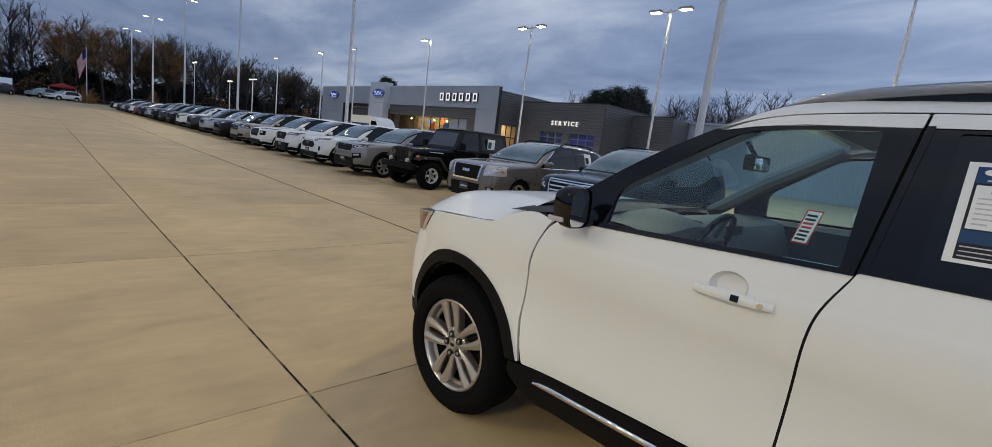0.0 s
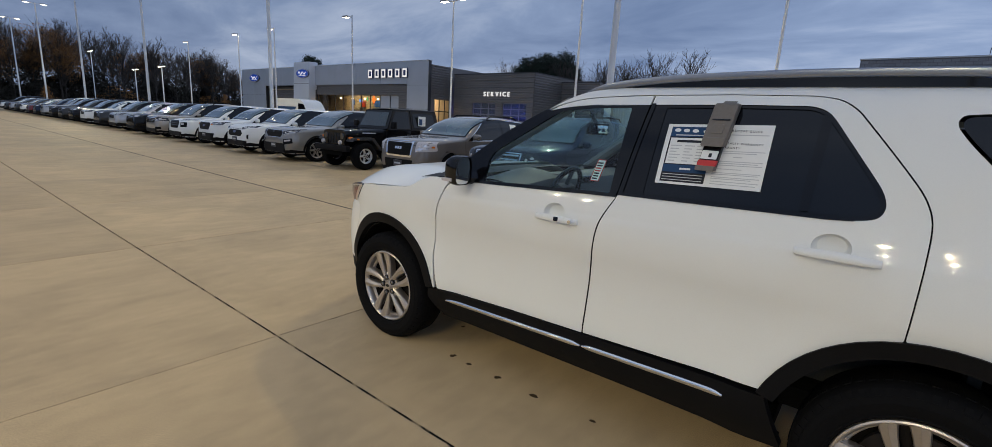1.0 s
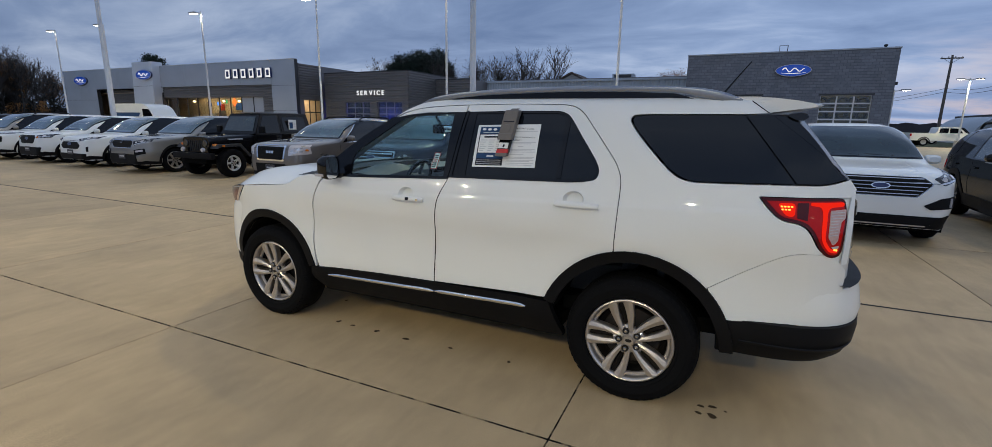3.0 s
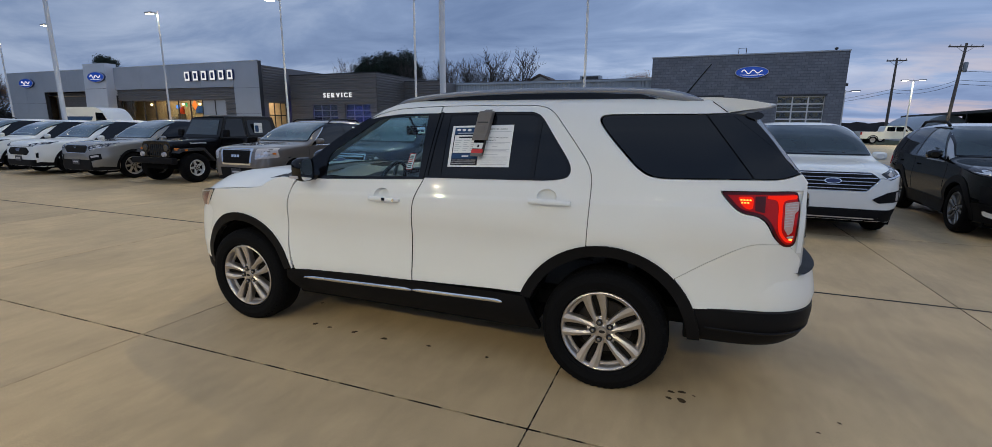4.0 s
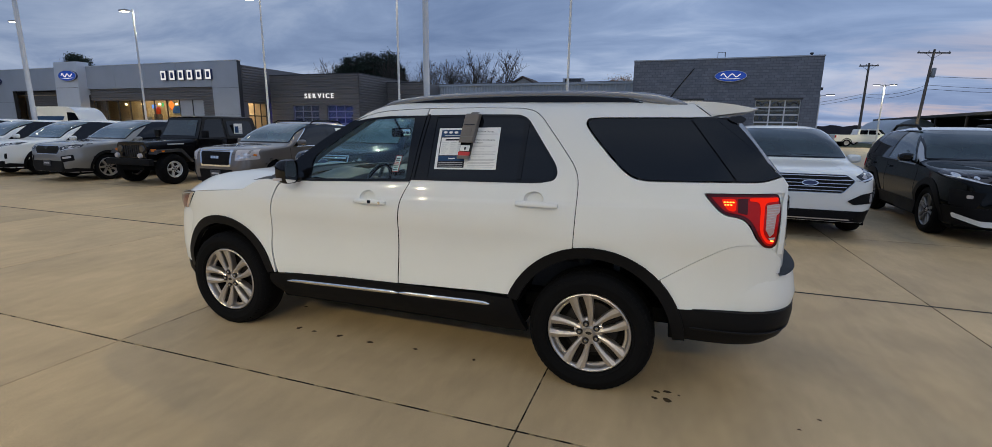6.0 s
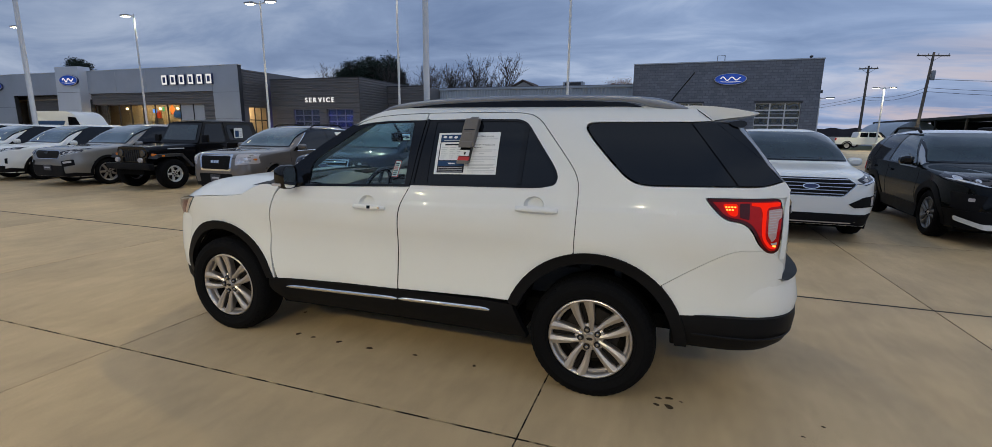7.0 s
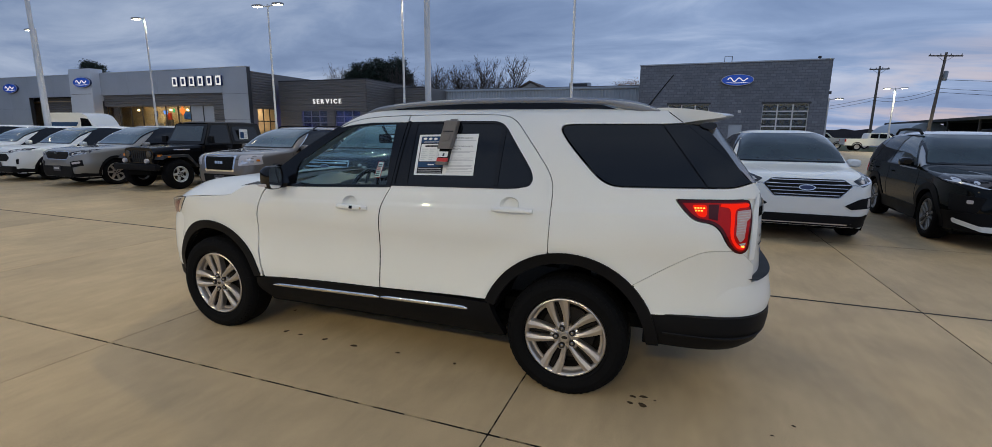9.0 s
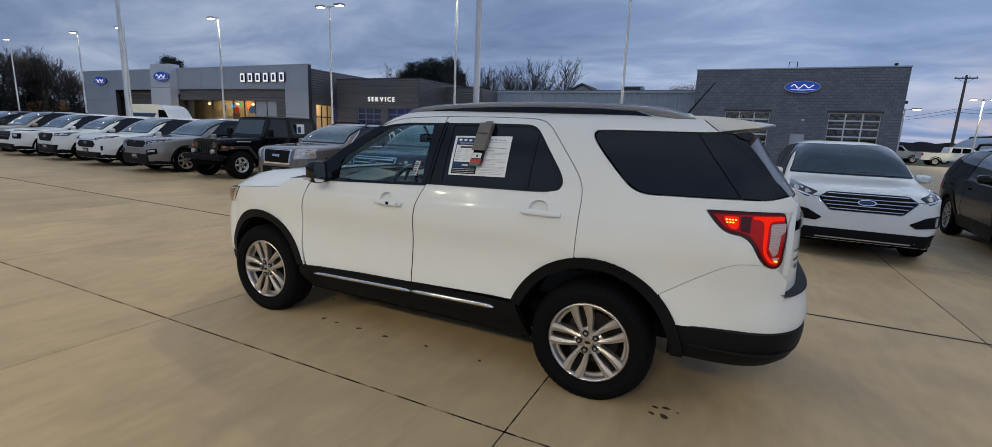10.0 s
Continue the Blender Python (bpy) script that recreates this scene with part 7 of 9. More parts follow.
LOWER = [(-.70, .44), (.70, .44), (.60, .28), (-.60, .28)]
STYLES = {
    "barred": dict(grille=[(-.575, .875), (-.46, .955), (.46, .955), (.575, .875), (.42, .70), (-.42, .70)], frame=[(-.592, .875), (-.468, .964), (.468, .964), (.592, .875), (.430, .690), (-.430, .690)], frame_mat=dark_chrome, bars=5, bar_half=.0055, bar_mat=dark_chrome, badge=(.835, .11, .042, sign_navy), lamp=[(.585, .945), (.87, 1.05), (.925, .955), (.70, .858)], screen=deep_screen, fog=[(.50, .585), (.68, .69), (.86, .72), (.865, .56), (.58, .535)], fog_lamp=[(.795, .695), (.825, .70), (.825, .575), (.795, .57)], lower=[(-.70, .42), (.70, .42), (.66, .33), (-.66, .33)], skid=[(-.56, .315), (.56, .315), (.55, .300), (-.55, .300)], R=.365, rimr=.25, arch=.012, chin=.44),
    "dark": dict(grille=[(-.50, .93), (.50, .93), (.40, .66), (-.40, .66)], bars=4, bar_mat=clad_black, screen=deep_screen, lamp=[(.48, .965), (.84, 1.05), (.92, 1.0), (.90, .945), (.62, .885)], lens=lamp_shell, core=lamp_jewel, fog=[(.58, .76), (.88, .79), (.88, .56), (.66, .54)], fog_lamp=[(.70, .72), (.76, .72), (.76, .67), (.70, .67)], lower=[(-.86, .53), (.86, .53), (.74, .30), (-.74, .30)], skid=[(-.84, .45), (-.60, .36), (.60, .36), (.84, .45), (.82, .38), (.56, .28), (-.56, .28), (-.82, .38)], skid_mat=paint_white, rails=clad_black, rail_r=.024, rail_up=.035, R=.375, rimr=.25, arch=.085, sill=.46, spokes=5, spoke="split", rim=grey_alloy, roof=silver, fglass=deep_screen, chin=.54, mirror=gloss_black),
    "framed": dict(grille=[(-.44, .96), (.44, .96), (.40, .66), (-.40, .66)], frame=[(-.50, 1.01), (.50, 1.01), (.45, .62), (-.45, .62)], bars=4, bar_mat=clad_black, blocks=(.83, .085, .03, chrome), lens=clear_lens, core=lamp_jewel, lamp=[(.58, 1.0), (.87, 1.01), (.89, .79), (.58, .76)], turn=[(.848, .91), (.866, .91), (.870, .865), (.852, .865)], fog=[(.68, .52), (.80, .53), (.80, .40), (.70, .40)], fog_lamp=[(.71, .51), (.77, .51), (.77, .43), (.71, .43)], lower=[(-.5, .56), (.5, .56), (.46, .28), (-.46, .28)], plate=.46, paper=(-.42, -.14, 1.22, 1.50), rails=clad_black, R=.365, rimr=.245, arch=.012, dlo_line=chrome),
    "bar": dict(grille=[(-.56, .96), (.56, .96), (.53, .72), (-.53, .72)], frame=[(-.59, .985), (.59, .985), (.56, .70), (-.56, .70)], bars=3, bar_mat=chrome, badge=(.85, .12, .05, sign_navy), lamp=[(.62, .97), (.88, 1.0), (.90, .80), (.63, .76)], lower=LOWER, fog=[(.62, .52), (.82, .53), (.80, .42), (.62, .42)], rails=clad_black, R=.37, rimr=.245, arch=.03),
    "notched": dict(grille=[(-.43, .945), (.43, .945), (.49, .87), (.40, .745), (-.40, .745), (-.49, .87)], frame=[(-.445, .957), (.445, .957), (.508, .87), (.415, .732), (-.415, .732), (-.508, .87)], bars=0, badge=(.905, .07, .03, ink_dark), lamp=[(.50, .915), (.85, 1.02), (.88, .92), (.57, .80)], fog=[(.56, .68), (.82, .73), (.84, .58), (.60, .52)], fog_lamp=[(.62, .665), (.79, .695), (.80, .645), (.64, .615)], lower=[(-.62, .56), (.62, .56), (.66, .30), (-.66, .30)], plate=.50, paper=(-.10, .22, 1.22, 1.46), R=.365, rimr=.25, arch=.045, spokes=7, chin=.36, sill=.40),
    "swept": dict(grille=[(-.40, .82), (.40, .82), (.54, .70), (.42, .60), (-.42, .60), (-.54, .70)], bars=2, bar_mat=clad_black, badge=(.75, .11, .045, sign_navy), lamp=[(.46, .90), (.84, .99), (.88, .92), (.56, .84)], fog=[(.74, .66), (.79, .68), (.79, .52), (.75, .52)], lower=[(-.74, .46), (.74, .46), (.68, .28), (-.68, .28)], plate=.50, R=.35, rimr=.235, arch=.055, chin=.38, sill=.42),
    "small": dict(grille=[(-.42, .95), (.42, .95), (.50, .86), (.38, .68), (-.38, .68), (-.50, .86)], bars=3, bar_mat=clad_black, badge=(.84, .11, .045, sign_navy), lamp=[(.53, .96), (.83, 1.0), (.83, .88), (.56, .86)], turn=[(.56, .90), (.64, .91), (.64, .87), (.57, .865)], lower=[(-.72, .56), (.72, .56), (.62, .28), (-.62, .28)], plate=.50, R=.34, rimr=.22, arch=.055, chin=.40, sill=.42),
    "split_lamp": dict(grille=[(-.40, .92), (.40, .92), (.50, .80), (.36, .60), (-.36, .60), (-.50, .80)], bars=4, bar_mat=gloss_black, lamp=[(.46, .97), (.86, .99), (.87, .95), (.50, .93)], fog=[(.62, .84), (.84, .86), (.84, .66), (.66, .66)], fog_lamp=[(.68, .82), (.78, .82), (.78, .74), (.68, .74)], lower=[(-.70, .46), (.70, .46), (.62, .28), (-.62, .28)], R=.36, rimr=.24, arch=.04, chin=.38, sill=.40),
    "plain": dict(grille=[(-.44, .90), (.44, .90), (.40, .68), (-.40, .68)], bars=3, bar_mat=chrome, lamp=[(.50, .93), (.85, .98), (.86, .86), (.54, .82)], lower=LOWER, R=.355, rimr=.235, arch=.045, chin=.44, sill=.40),
}

FRONT = 6.45
parked_car(mid_suv(wb=2.85, fo=.93, ro=.99, W=1.92, H=1.70, hood=1.03, cowl=1.12, belt=1.02, rake=.92), pw, "white suv with chrome barred grille facing the aisle", STYLES["barred"], facing(2.42, 6.50, 2.85), group="")
parked_car(mid_suv(wb=2.66, fo=.94, ro=1.0, W=1.88, H=1.70, hood=1.05, cowl=1.13, belt=1.06, tumble=.33, rake=.86), charcoal_green, "near-black suv with silver roof and dark alloy wheels", STYLES["dark"], facing(5.42, 6.76, 2.66, -3.0), group="")
parked_car(mid_suv(wb=2.86, fo=.94, ro=1.2, W=1.98, H=1.77, hood=1.07, cowl=1.16, belt=1.06), deep_blue, "dark blue suv with broad chrome three-bar grille", STYLES["bar"], facing(-6.35, FRONT, 2.86))
parked_car(mid_suv(wb=2.86, fo=.90, ro=.95, W=1.85, H=1.68, hood=1.06, cowl=1.12, belt=1.04, nose=.70), taupe, "taupe suv with chrome-framed grille and roof rails", STYLES["framed"], facing(-9.47, FRONT + .05, 2.86))
parked_car(mid_suv(wb=2.78, fo=.95, ro=1.03, W=1.89, H=1.69, hood=1.03, cowl=1.10, belt=1.01), bronze, "bronze-grey suv with dark grille and black cladding", STYLES["notched"], facing(-15.40, FRONT, 2.78))
parked_car(mid_suv(wb=2.71, fo=.88, ro=1.0, W=1.88, H=1.66, hood=1.0, cowl=1.07, belt=.98), pw, "white compact suv with slim swept head lamps", STYLES["swept"], facing(-18.35, FRONT, 2.71))
parked_car(mid_suv(wb=2.52, fo=.82, ro=.76, W=1.77, H=1.65, hood=1.02, cowl=1.09, belt=.99), pw, "small white suv with tall black grille", STYLES["small"], facing(-21.20, FRONT, 2.52))
parked_car(mid_suv(wb=2.77, fo=.92, ro=1.08, W=1.89, H=1.68), pw, "white suv with mesh grille and low lamp pods", STYLES["split_lamp"], facing(-24.10, FRONT, 2.77))
parked_car(mid_suv(wb=2.85, H=1.72, hood=1.05, belt=1.02), sand, "sand-coloured boxy suv with barred grille", STYLES["bar"], facing(-27.20, FRONT, 2.85))
FAR = [(-30.3, near_black, "black suv in the far row", 1.68), (-33.5, silver, "silver suv with barred grille", 1.66), (-36.7, dark_grey, "dark grey suv in the far row", 1.70), (-39.9, pw, "white suv among darker cars", 1.66), (-43.1, near_black, "black suv in the far row", 1.72), (-46.3, dark_grey, "dark grey suv in the far row", 1.68), (-49.5, near_black, "black suv in the far row", 1.72), (-52.7, silver, "pale silver suv with barred grille", 1.74), (-55.9, deep_blue, "dark blue suv in the far row", 1.66), (-59.1, maroon, "maroon car in the far row", 1.46), (-62.3, pw, "white car at the far end of the row", 1.48), (-65.5, dark_grey, "dark grey car at the far end of the row", 1.5), (-68.7, silver, "silver car at the far end of the row", 1.48), (-71.9, dark_grey, "dark grey car at the far end of the row", 1.48), (-75.2, pw, "white car at the far end of the row", 1.48), (-78.6, near_black, "black suv in the far row", 1.68)]
proto = {}
for x, coat, lab, H in FAR:
    key = (coat.name, H)
    if key in proto:
        copy_thing(proto[key], facing(x, FRONT, 2.70))
    else:
        sh = mid_suv(H=H, hood=1.0 if H > 1.55 else .90, cowl=1.08 if H > 1.55 else .98, belt=.99 if H > 1.55 else .90)
        proto[key] = parked_car(sh, coat, lab, STYLES["plain"], facing(x, FRONT, 2.70), far=True)


def black_off_roader(x, yfa):
    """An upright open-bodied off-roader with a hard top."""
    c = thing("off_roader", facing(x, yfa, 2.38), "black upright off-roader with hard top and grey flares", "car", "parked cars in the row")
    flare = material("grey_flare_plastic", (0.022, 0.022, 0.023), rough=.6, grain=.1, grain_scale=90)
    top_mat = material("black_hard_top", (0.009, 0.009, 0.010), rough=.5, spec=.3, grain=.15, grain_scale=140, bump=.1)
    bright_alloy = material("bright_cast_alloy", (0.70, 0.70, 0.69), rough=.32, metal=.5, grain=.05)
    round_lens = material("round_lamp_glass", (0.025, 0.027, 0.03), rough=.1, coat=.4, grain=.1, grain_scale=50)
    R = .395
    tub = bmesh.new()
    prism(tub, rounded([(-1.60, .50), (.55, .50), (.62, .62), (.60, 1.16), (-1.60, 1.16)], .05), "y", -.74, .74)
    bmesh.ops.bevel(tub, geom=tub.edges[:], offset=.02, segments=2, affect="EDGES")
    part("tub", tub, near_black, c)
    hood = bmesh.new()
    rings(hood, [[(-2.80, y, z) for y, z in rounded([(-.52, .62), (-.52, 1.06), (-.44, 1.10), (.44, 1.10), (.52, 1.06), (.52, .62)], .05)], [(-1.58, y, z) for y, z in rounded([(-.70, .62), (-.70, 1.12), (-.60, 1.175), (.60, 1.175), (.70, 1.12), (.70, .62)], .05)]])
    part("bonnet", hood, near_black, c, smooth=40)
    g = bmesh.new()
    prism(g, rounded([(-.52, .64), (-.55, 1.0), (-.48, 1.09), (.48, 1.09), (.55, 1.0), (.52, .64)], .06), "x", -2.86, -2.79)
    gr = part("grille", g, near_black, c)
    for k in range(7):
        y = -.24 + .08 * k
        part("grille_slot", new_box(-2.866, -2.861, y - .025, y + .025, .72, 1.02, bevel=.002), seam, gr)
    for s in (-1, 1):
        bm = bmesh.new()
        lathe(bm, [(0, -2.885), (.08, -2.885), (.095, -2.87), (.095, -2.85), (0, -2.85)], 20, "x", (0, s * .40, .93), closed=False)
        part("head_lamp", bm, round_lens, c)
        part("turn_lamp", new_box(-2.80, -2.74, s * .66 - .06, s * .66 + .06, .86, .93, bevel=.01), amber, c)
        # flat flares
        fl = bmesh.new()
        prism(fl, [(-2.84, .80), (-2.78, .90), (-2.12, .92), (-1.80, .55), (-1.88, .55), (-2.16, .85), (-2.74, .84)], "y", min(s * .50, s * .86), max(s * .50, s * .86))
        part("front_flare", fl, flare, c, smooth=0)
        part("marker_lamp", new_box(-2.70, -2.62, min(s * .86, s * .868), max(s * .86, s * .868), .855, .895, bevel=.003), amber, c)
        fl = bmesh.new()
        prism(fl, [(-.56, .55), (-.50, .80), (-.36, .93), (.36, .93), (.50, .80), (.52, .60), (.45, .60), (.43, .78), (.32, .87), (-.33, .87), (-.43, .77), (-.50, .55)], "y", min(s * .72, s * .86), max(s * .72, s * .86))
        part("rear_flare", fl, flare, c, smooth=0)
        for wx in (0, -2.38):
            wheel(c, wx, s * .85, R, s, R, .21, .25, 5, "plain", bright_alloy)
        # doors, windows and hard top
        part("door", new_box(-1.50, -.62, min(s * .742, s * .752), max(s * .742, s * .752), .58, 1.14, bevel=.003), near_black, c)
        part("door_handle", new_box(-.80, -.68, min(s * .754, s * .775), max(s * .754, s * .775), 1.00, 1.04, bevel=.005), seam, c)
        T = lambda u, v, o, s=s: (u, s * (.745 - .22 * max(0, v - 1.16) + o), v)
        part("window_frame", sheet(rounded([(-1.52, 1.16), (-1.22, 1.76), (-.60, 1.78), (-.60, 1.16)], .02), T, .0, .04, .2), top_mat, c)
        part("door_window", sheet(rounded([(-1.42, 1.20), (-1.17, 1.70), (-.66, 1.72), (-.66, 1.20)], .03), T, .006, .006, .2), privacy, c)
        part("top_side", sheet(rounded([(-.58, 1.16), (-.58, 1.78), (.52, 1.78), (.60, 1.16)], .03), T, .0, .04, .2), top_mat, c)
        part("top_window", sheet(rounded([(-.50, 1.24), (-.50, 1.68), (.36, 1.68), (.44, 1.24)], .07), T, .006, .006, .2), privacy, c)
        bm = bmesh.new()
        box(bm, -1.50, -1.40, s * .92 - .09, s * .92 + .09, 1.20, 1.40, bevel=.03)
        part("door_mirror", bm, clad_black, c)
        bm = bmesh.new()
        lathe(bm, [(0, -2.99), (.055, -2.99), (.065, -2.97), (.065, -2.93), (0, -2.93)], 16, "x", (0, s * .42, .76), closed=False)
        part("bumper_lamp", bm, clear_lens, c)
        part("rubber_hinge", new_box(-1.54, -1.50, s * .75 - .01, s * .75 + .01, .9, .95), seam, c)
        part("bonnet_script", new_box(-2.34, -1.86, min(s * .6, s * .652), max(s * .6, s * .652), 1.03, 1.055), ink_grey, c, smooth=0)
    part("roof", grid_patch(lambda u, v: (-1.26 + 1.80 * u, (2 * v - 1) * .615, 1.775 + .04 * (1 - (2 * v - 1) ** 4) * min(1, 8 * u, 8 * (1 - u))), 8, 10), top_mat, c)
    bm = bmesh.new()
    prism(bm, [(-.72, 1.17), (-.62, 1.79), (.62, 1.79), (.72, 1.17)], "x", -.02, .02)
    bmesh.ops.transform(bm, matrix=Matrix.Translation((-1.545, 0, 1.17)) @ Matrix.Rotation(radians(26), 4, "Y") @ Matrix.Translation((0, 0, -1.17)), verts=bm.verts)
    wf = part("windscreen_frame", bm, near_black, c, smooth=0)
    bm = bmesh.new()
    prism(bm, [(-.63, 1.25), (-.55, 1.72), (.55, 1.72), (.63, 1.25)], "x", -.030, -.022)
    bmesh.ops.transform(bm, matrix=Matrix.Translation((-1.545, 0, 1.17)) @ Matrix.Rotation(radians(26), 4, "Y") @ Matrix.Translation((0, 0, -1.17)), verts=bm.verts)
    part("windscreen", bm, deep_screen, wf, smooth=0)
    part("front_bumper", new_box(-3.02, -2.88, -.80, .80, .52, .68, bevel=.02), clad_black, c)
    part("frame_rail", new_box(-2.9, .5, -.42, .42, .38, .52), well_black, c, smooth=0)
    part("axle", new_box(-2.43, -2.33, -.75, .75, .33, .43), well_black, c, smooth=0)
    part("axle", new_box(-.05, .05, -.75, .75, .33, .43), well_black, c, smooth=0)
    ps = part("paper_sheet", new_box(-.32, -.02, -.742, -.736, 1.30, 1.60), paper, c, smooth=0)
    part("sheet_print", new_box(-.29, -.16, -.746, -.743, 1.33, 1.52), ink_blue, ps, smooth=0)
    for k in range(4):
        part("text_bar", new_box(-.13, -.05, -.746, -.743, 1.34 + .05 * k, 1.355 + .05 * k), ink_grey, ps, smooth=0)
    return c


black_off_roader(-12.72, 6.42)


# ---------------------------------------------------------------- things on the white suv
def buyer_sheet():
    """Two printed sheets taped side by side in the rear door window, and a key box hung over the glass."""
    T = suv_side(-1)
    W = lambda u, v, o: Vector(T(u, v, o)) + Vector((0, 1.0, 0))
    root = thing("window_notice", pose(0, 0, 0), "two printed white sheets side by side on the car window", "notice")
    x0, x1, zb, zt = -1.050, -.628, 1.318, 1.577
    def q(a, b, c, d):
        """A patch in the sheet's own fractions: left, right, bottom, top."""
        out = []
        for s, t in ((a, c), (b, c), (b, d), (a, d)):
            out.append((x0 + (x1 - x0) * s, zb + .012 * s + (zt - zb) * t))
        return out
    part("sheet", sheet(q(0, 1, 0, 1), W, -.003, .001, .08), paper, root)
    part("poster", sheet(q(.045, .485, .04, .955), W, -.0022, .0004, .08), ink_dark, root)
    part("poster_band", sheet(q(.048, .482, .79, .952), W, -.0019, .0003, .08), ink_blue, root)
    part("poster_band", sheet(q(.048, .482, .20, .325), W, -.0019, .0003, .08), ink_blue, root)
    part("poster_head", sheet(q(.10, .43, .808, .826), W, -.0014, .0003, .08), ink_grey, root)
    part("poster_body", sheet(q(.06, .47, .34, .77), W, -.0016, .0003, .08), paper, root)
    for k in range(3):
        part("poster_foot", sheet(q(.345, .465, .215 + .035 * k, .232 + .035 * k), W, -.0016, .0003, .08), ink_blue, root)
    for cx in (.11, .20, .29, .40):
        part("logo_shape", sheet([(x0 + (x1 - x0) * (cx + .032 * math.cos(2 * math.pi * k / 14)), zb + .005 + (zt - zb) * (.885 + .030 * math.sin(2 * math.pi * k / 14))) for k in range(14)], W, -.0011, .0003, .2), paper, root)
    part("logo_shape", sheet(q(.08, .20, .235, .285), W, -.0011, .0003, .2), ink_blue, root)
    part("logo_shape", sheet(q(.22, .33, .245, .275), W, -.0011, .0003, .2), paper, root)
    part("text_bar", sheet(q(.13, .42, .695, .735), W, -.0011, .0003, .2), ink_dark, root)
    for k in range(6):
        for a, b in ((.08, .19), (.22, .32), (.345, .45)):
            z = .64 - .05 * k
            part("text_bar", sheet(q(a, b - .02 * ((k * 7) % 3), z - .008, z + .008), W, -.0011, .0003, .2), ink_grey, root)
    for k in range(3):
        z = .165 - .045 * k
        part("text_bar", sheet(q(.06, .46, z - .006, z + .006), W, -.0011, .0003, .2), ink_grey, root)
    rows = [(.84, .56, .97, .007), (.58, .56, .97, .006), (.55, .56, .90, .006), (.49, .70, .78, .007), (.42, .56, .97, .006), (.39, .56, .93, .006), (.36, .56, .97, .006), (.30, .54, .80, .006), (.24, .54, .97, .006), (.215, .54, .95, .006), (.17, .54, .97, .006), (.145, .54, .90, .006), (.10, .54, .97, .006), (.06, .54, .95, .006)]
    for z, a, b, h in rows:
        part("text_bar", sheet(q(a, b, z - h, z + h), W, -.0022, .0004, .2), ink_grey if h < .01 else ink_dark, root)
    for words, cs, ct, size in (("BUYERS GUIDE", .77, .90, .0125), ("DEALER WARRANTY", .765, .70, .0115), ("WARRANTY", .645, .635, .0115)):
        ob = text_mesh("lettering", words, size, .0002, ink_dark, pose(0, 0, 0), root)
        for v in ob.data.vertices:
            v.co = W(x0 + (x1 - x0) * cs + v.co.x, zb + .012 * cs + (zt - zb) * ct + v.co.y, -.0018 + v.co.z)

    box_mat = material("taupe_moulded_plastic", (0.16, 0.14, 0.12), rough=.55, grain=.08, grain_scale=90, bump=.1)
    kb = thing("key_box", pose(0, 0, 0), "taupe key box with red handle hung over the car window", "key box")
    tilt = lambda x, d, z: (-.834 + .86 * (x + .85) + .10 * (z - 1.5), suv_inset(x, z) - d, z)

    def slab(xa, xb, za, zb2, d0, d1, r, mat, name, par):
        bm = bmesh.new()
        loops = []
        for d, f in ((d0, 1.0), (d1 - .006, 1.0), (d1, .93)):
            cx, cz = (xa + xb) / 2, (za + zb2) / 2
            loops.append([tilt(cx + (p[0] - cx) * f, d, cz + (p[1] - cz) * f) for p in rounded([(xa, za), (xb, za), (xb, zb2), (xa, zb2)], r)])
        rings(bm, loops)
        return part(name, bm, mat, par)
    slab(-.905, -.795, 1.515, 1.672, .004, .050, .012, box_mat, "lid", kb)
    slab(-.893, -.807, 1.600, 1.606, .046, .0515, .002, ink_dark, "lid_line", kb)
    slab(-.878, -.822, 1.545, 1.585, .048, .0525, .006, box_mat, "lid_panel", kb)
    slab(-.903, -.797, 1.492, 1.530, .004, .056, .008, box_mat, "collar", kb)
    slab(-.892, -.805, 1.405, 1.495, .004, .034, .008, gloss_black, "body", kb)
    slab(-.888, -.812, 1.440, 1.475, .034, .0375, .004, paper, "label", kb)
    slab(-.852, -.838, 1.448, 1.464, .0375, .039, .002, ink_dark, "label_mark", kb)
    slab(-.894, -.803, 1.412, 1.436, .030, .040, .006, ink_red, "handle", kb)
    slab(-.896, -.805, 1.392, 1.413, .006, .042, .008, box_mat, "foot", kb)
    bm = bmesh.new()
    rings(bm, [[tilt(x, d, z) for x in (-.88, -.82)] + [tilt(x, d - .006, z + .004) for x in (-.82, -.88)] for d, z in ((.03, 1.668), (.0, 1.682), (-.012, 1.676), (-.016, 1.66))])
    part("hook", bm, box_mat, kb)

    tag = thing("inspection_sticker", pose(0, 0, 0), "red and white sticker standing behind the door glass", "sticker")
    S = lambda u, v, o: (u, .11 + .30 * (v - 1.2) + o, v)
    part("sticker_edge", sheet([(-1.409, 1.281), (-1.361, 1.281), (-1.341, 1.389), (-1.387, 1.389)], S, .0015, .001, .2), ink_red, tag)
    part("sticker_sheet", sheet([(-1.405, 1.285), (-1.365, 1.285), (-1.345, 1.385), (-1.383, 1.385)], S, 0, .001, .2), paper, tag)
    for k in range(7):
        z = 1.291 + .0128 * k
        xo = .21 * (z - 1.285)
        part("text_bar", sheet([(-1.401 + xo, z), (-1.372 + xo, z), (-1.371 + xo, z + .007), (-1.400 + xo, z + .007)], S, -.002, .0005, .2), ink_red if k in (3, 4) else ink_dark, tag)


buyer_sheet()

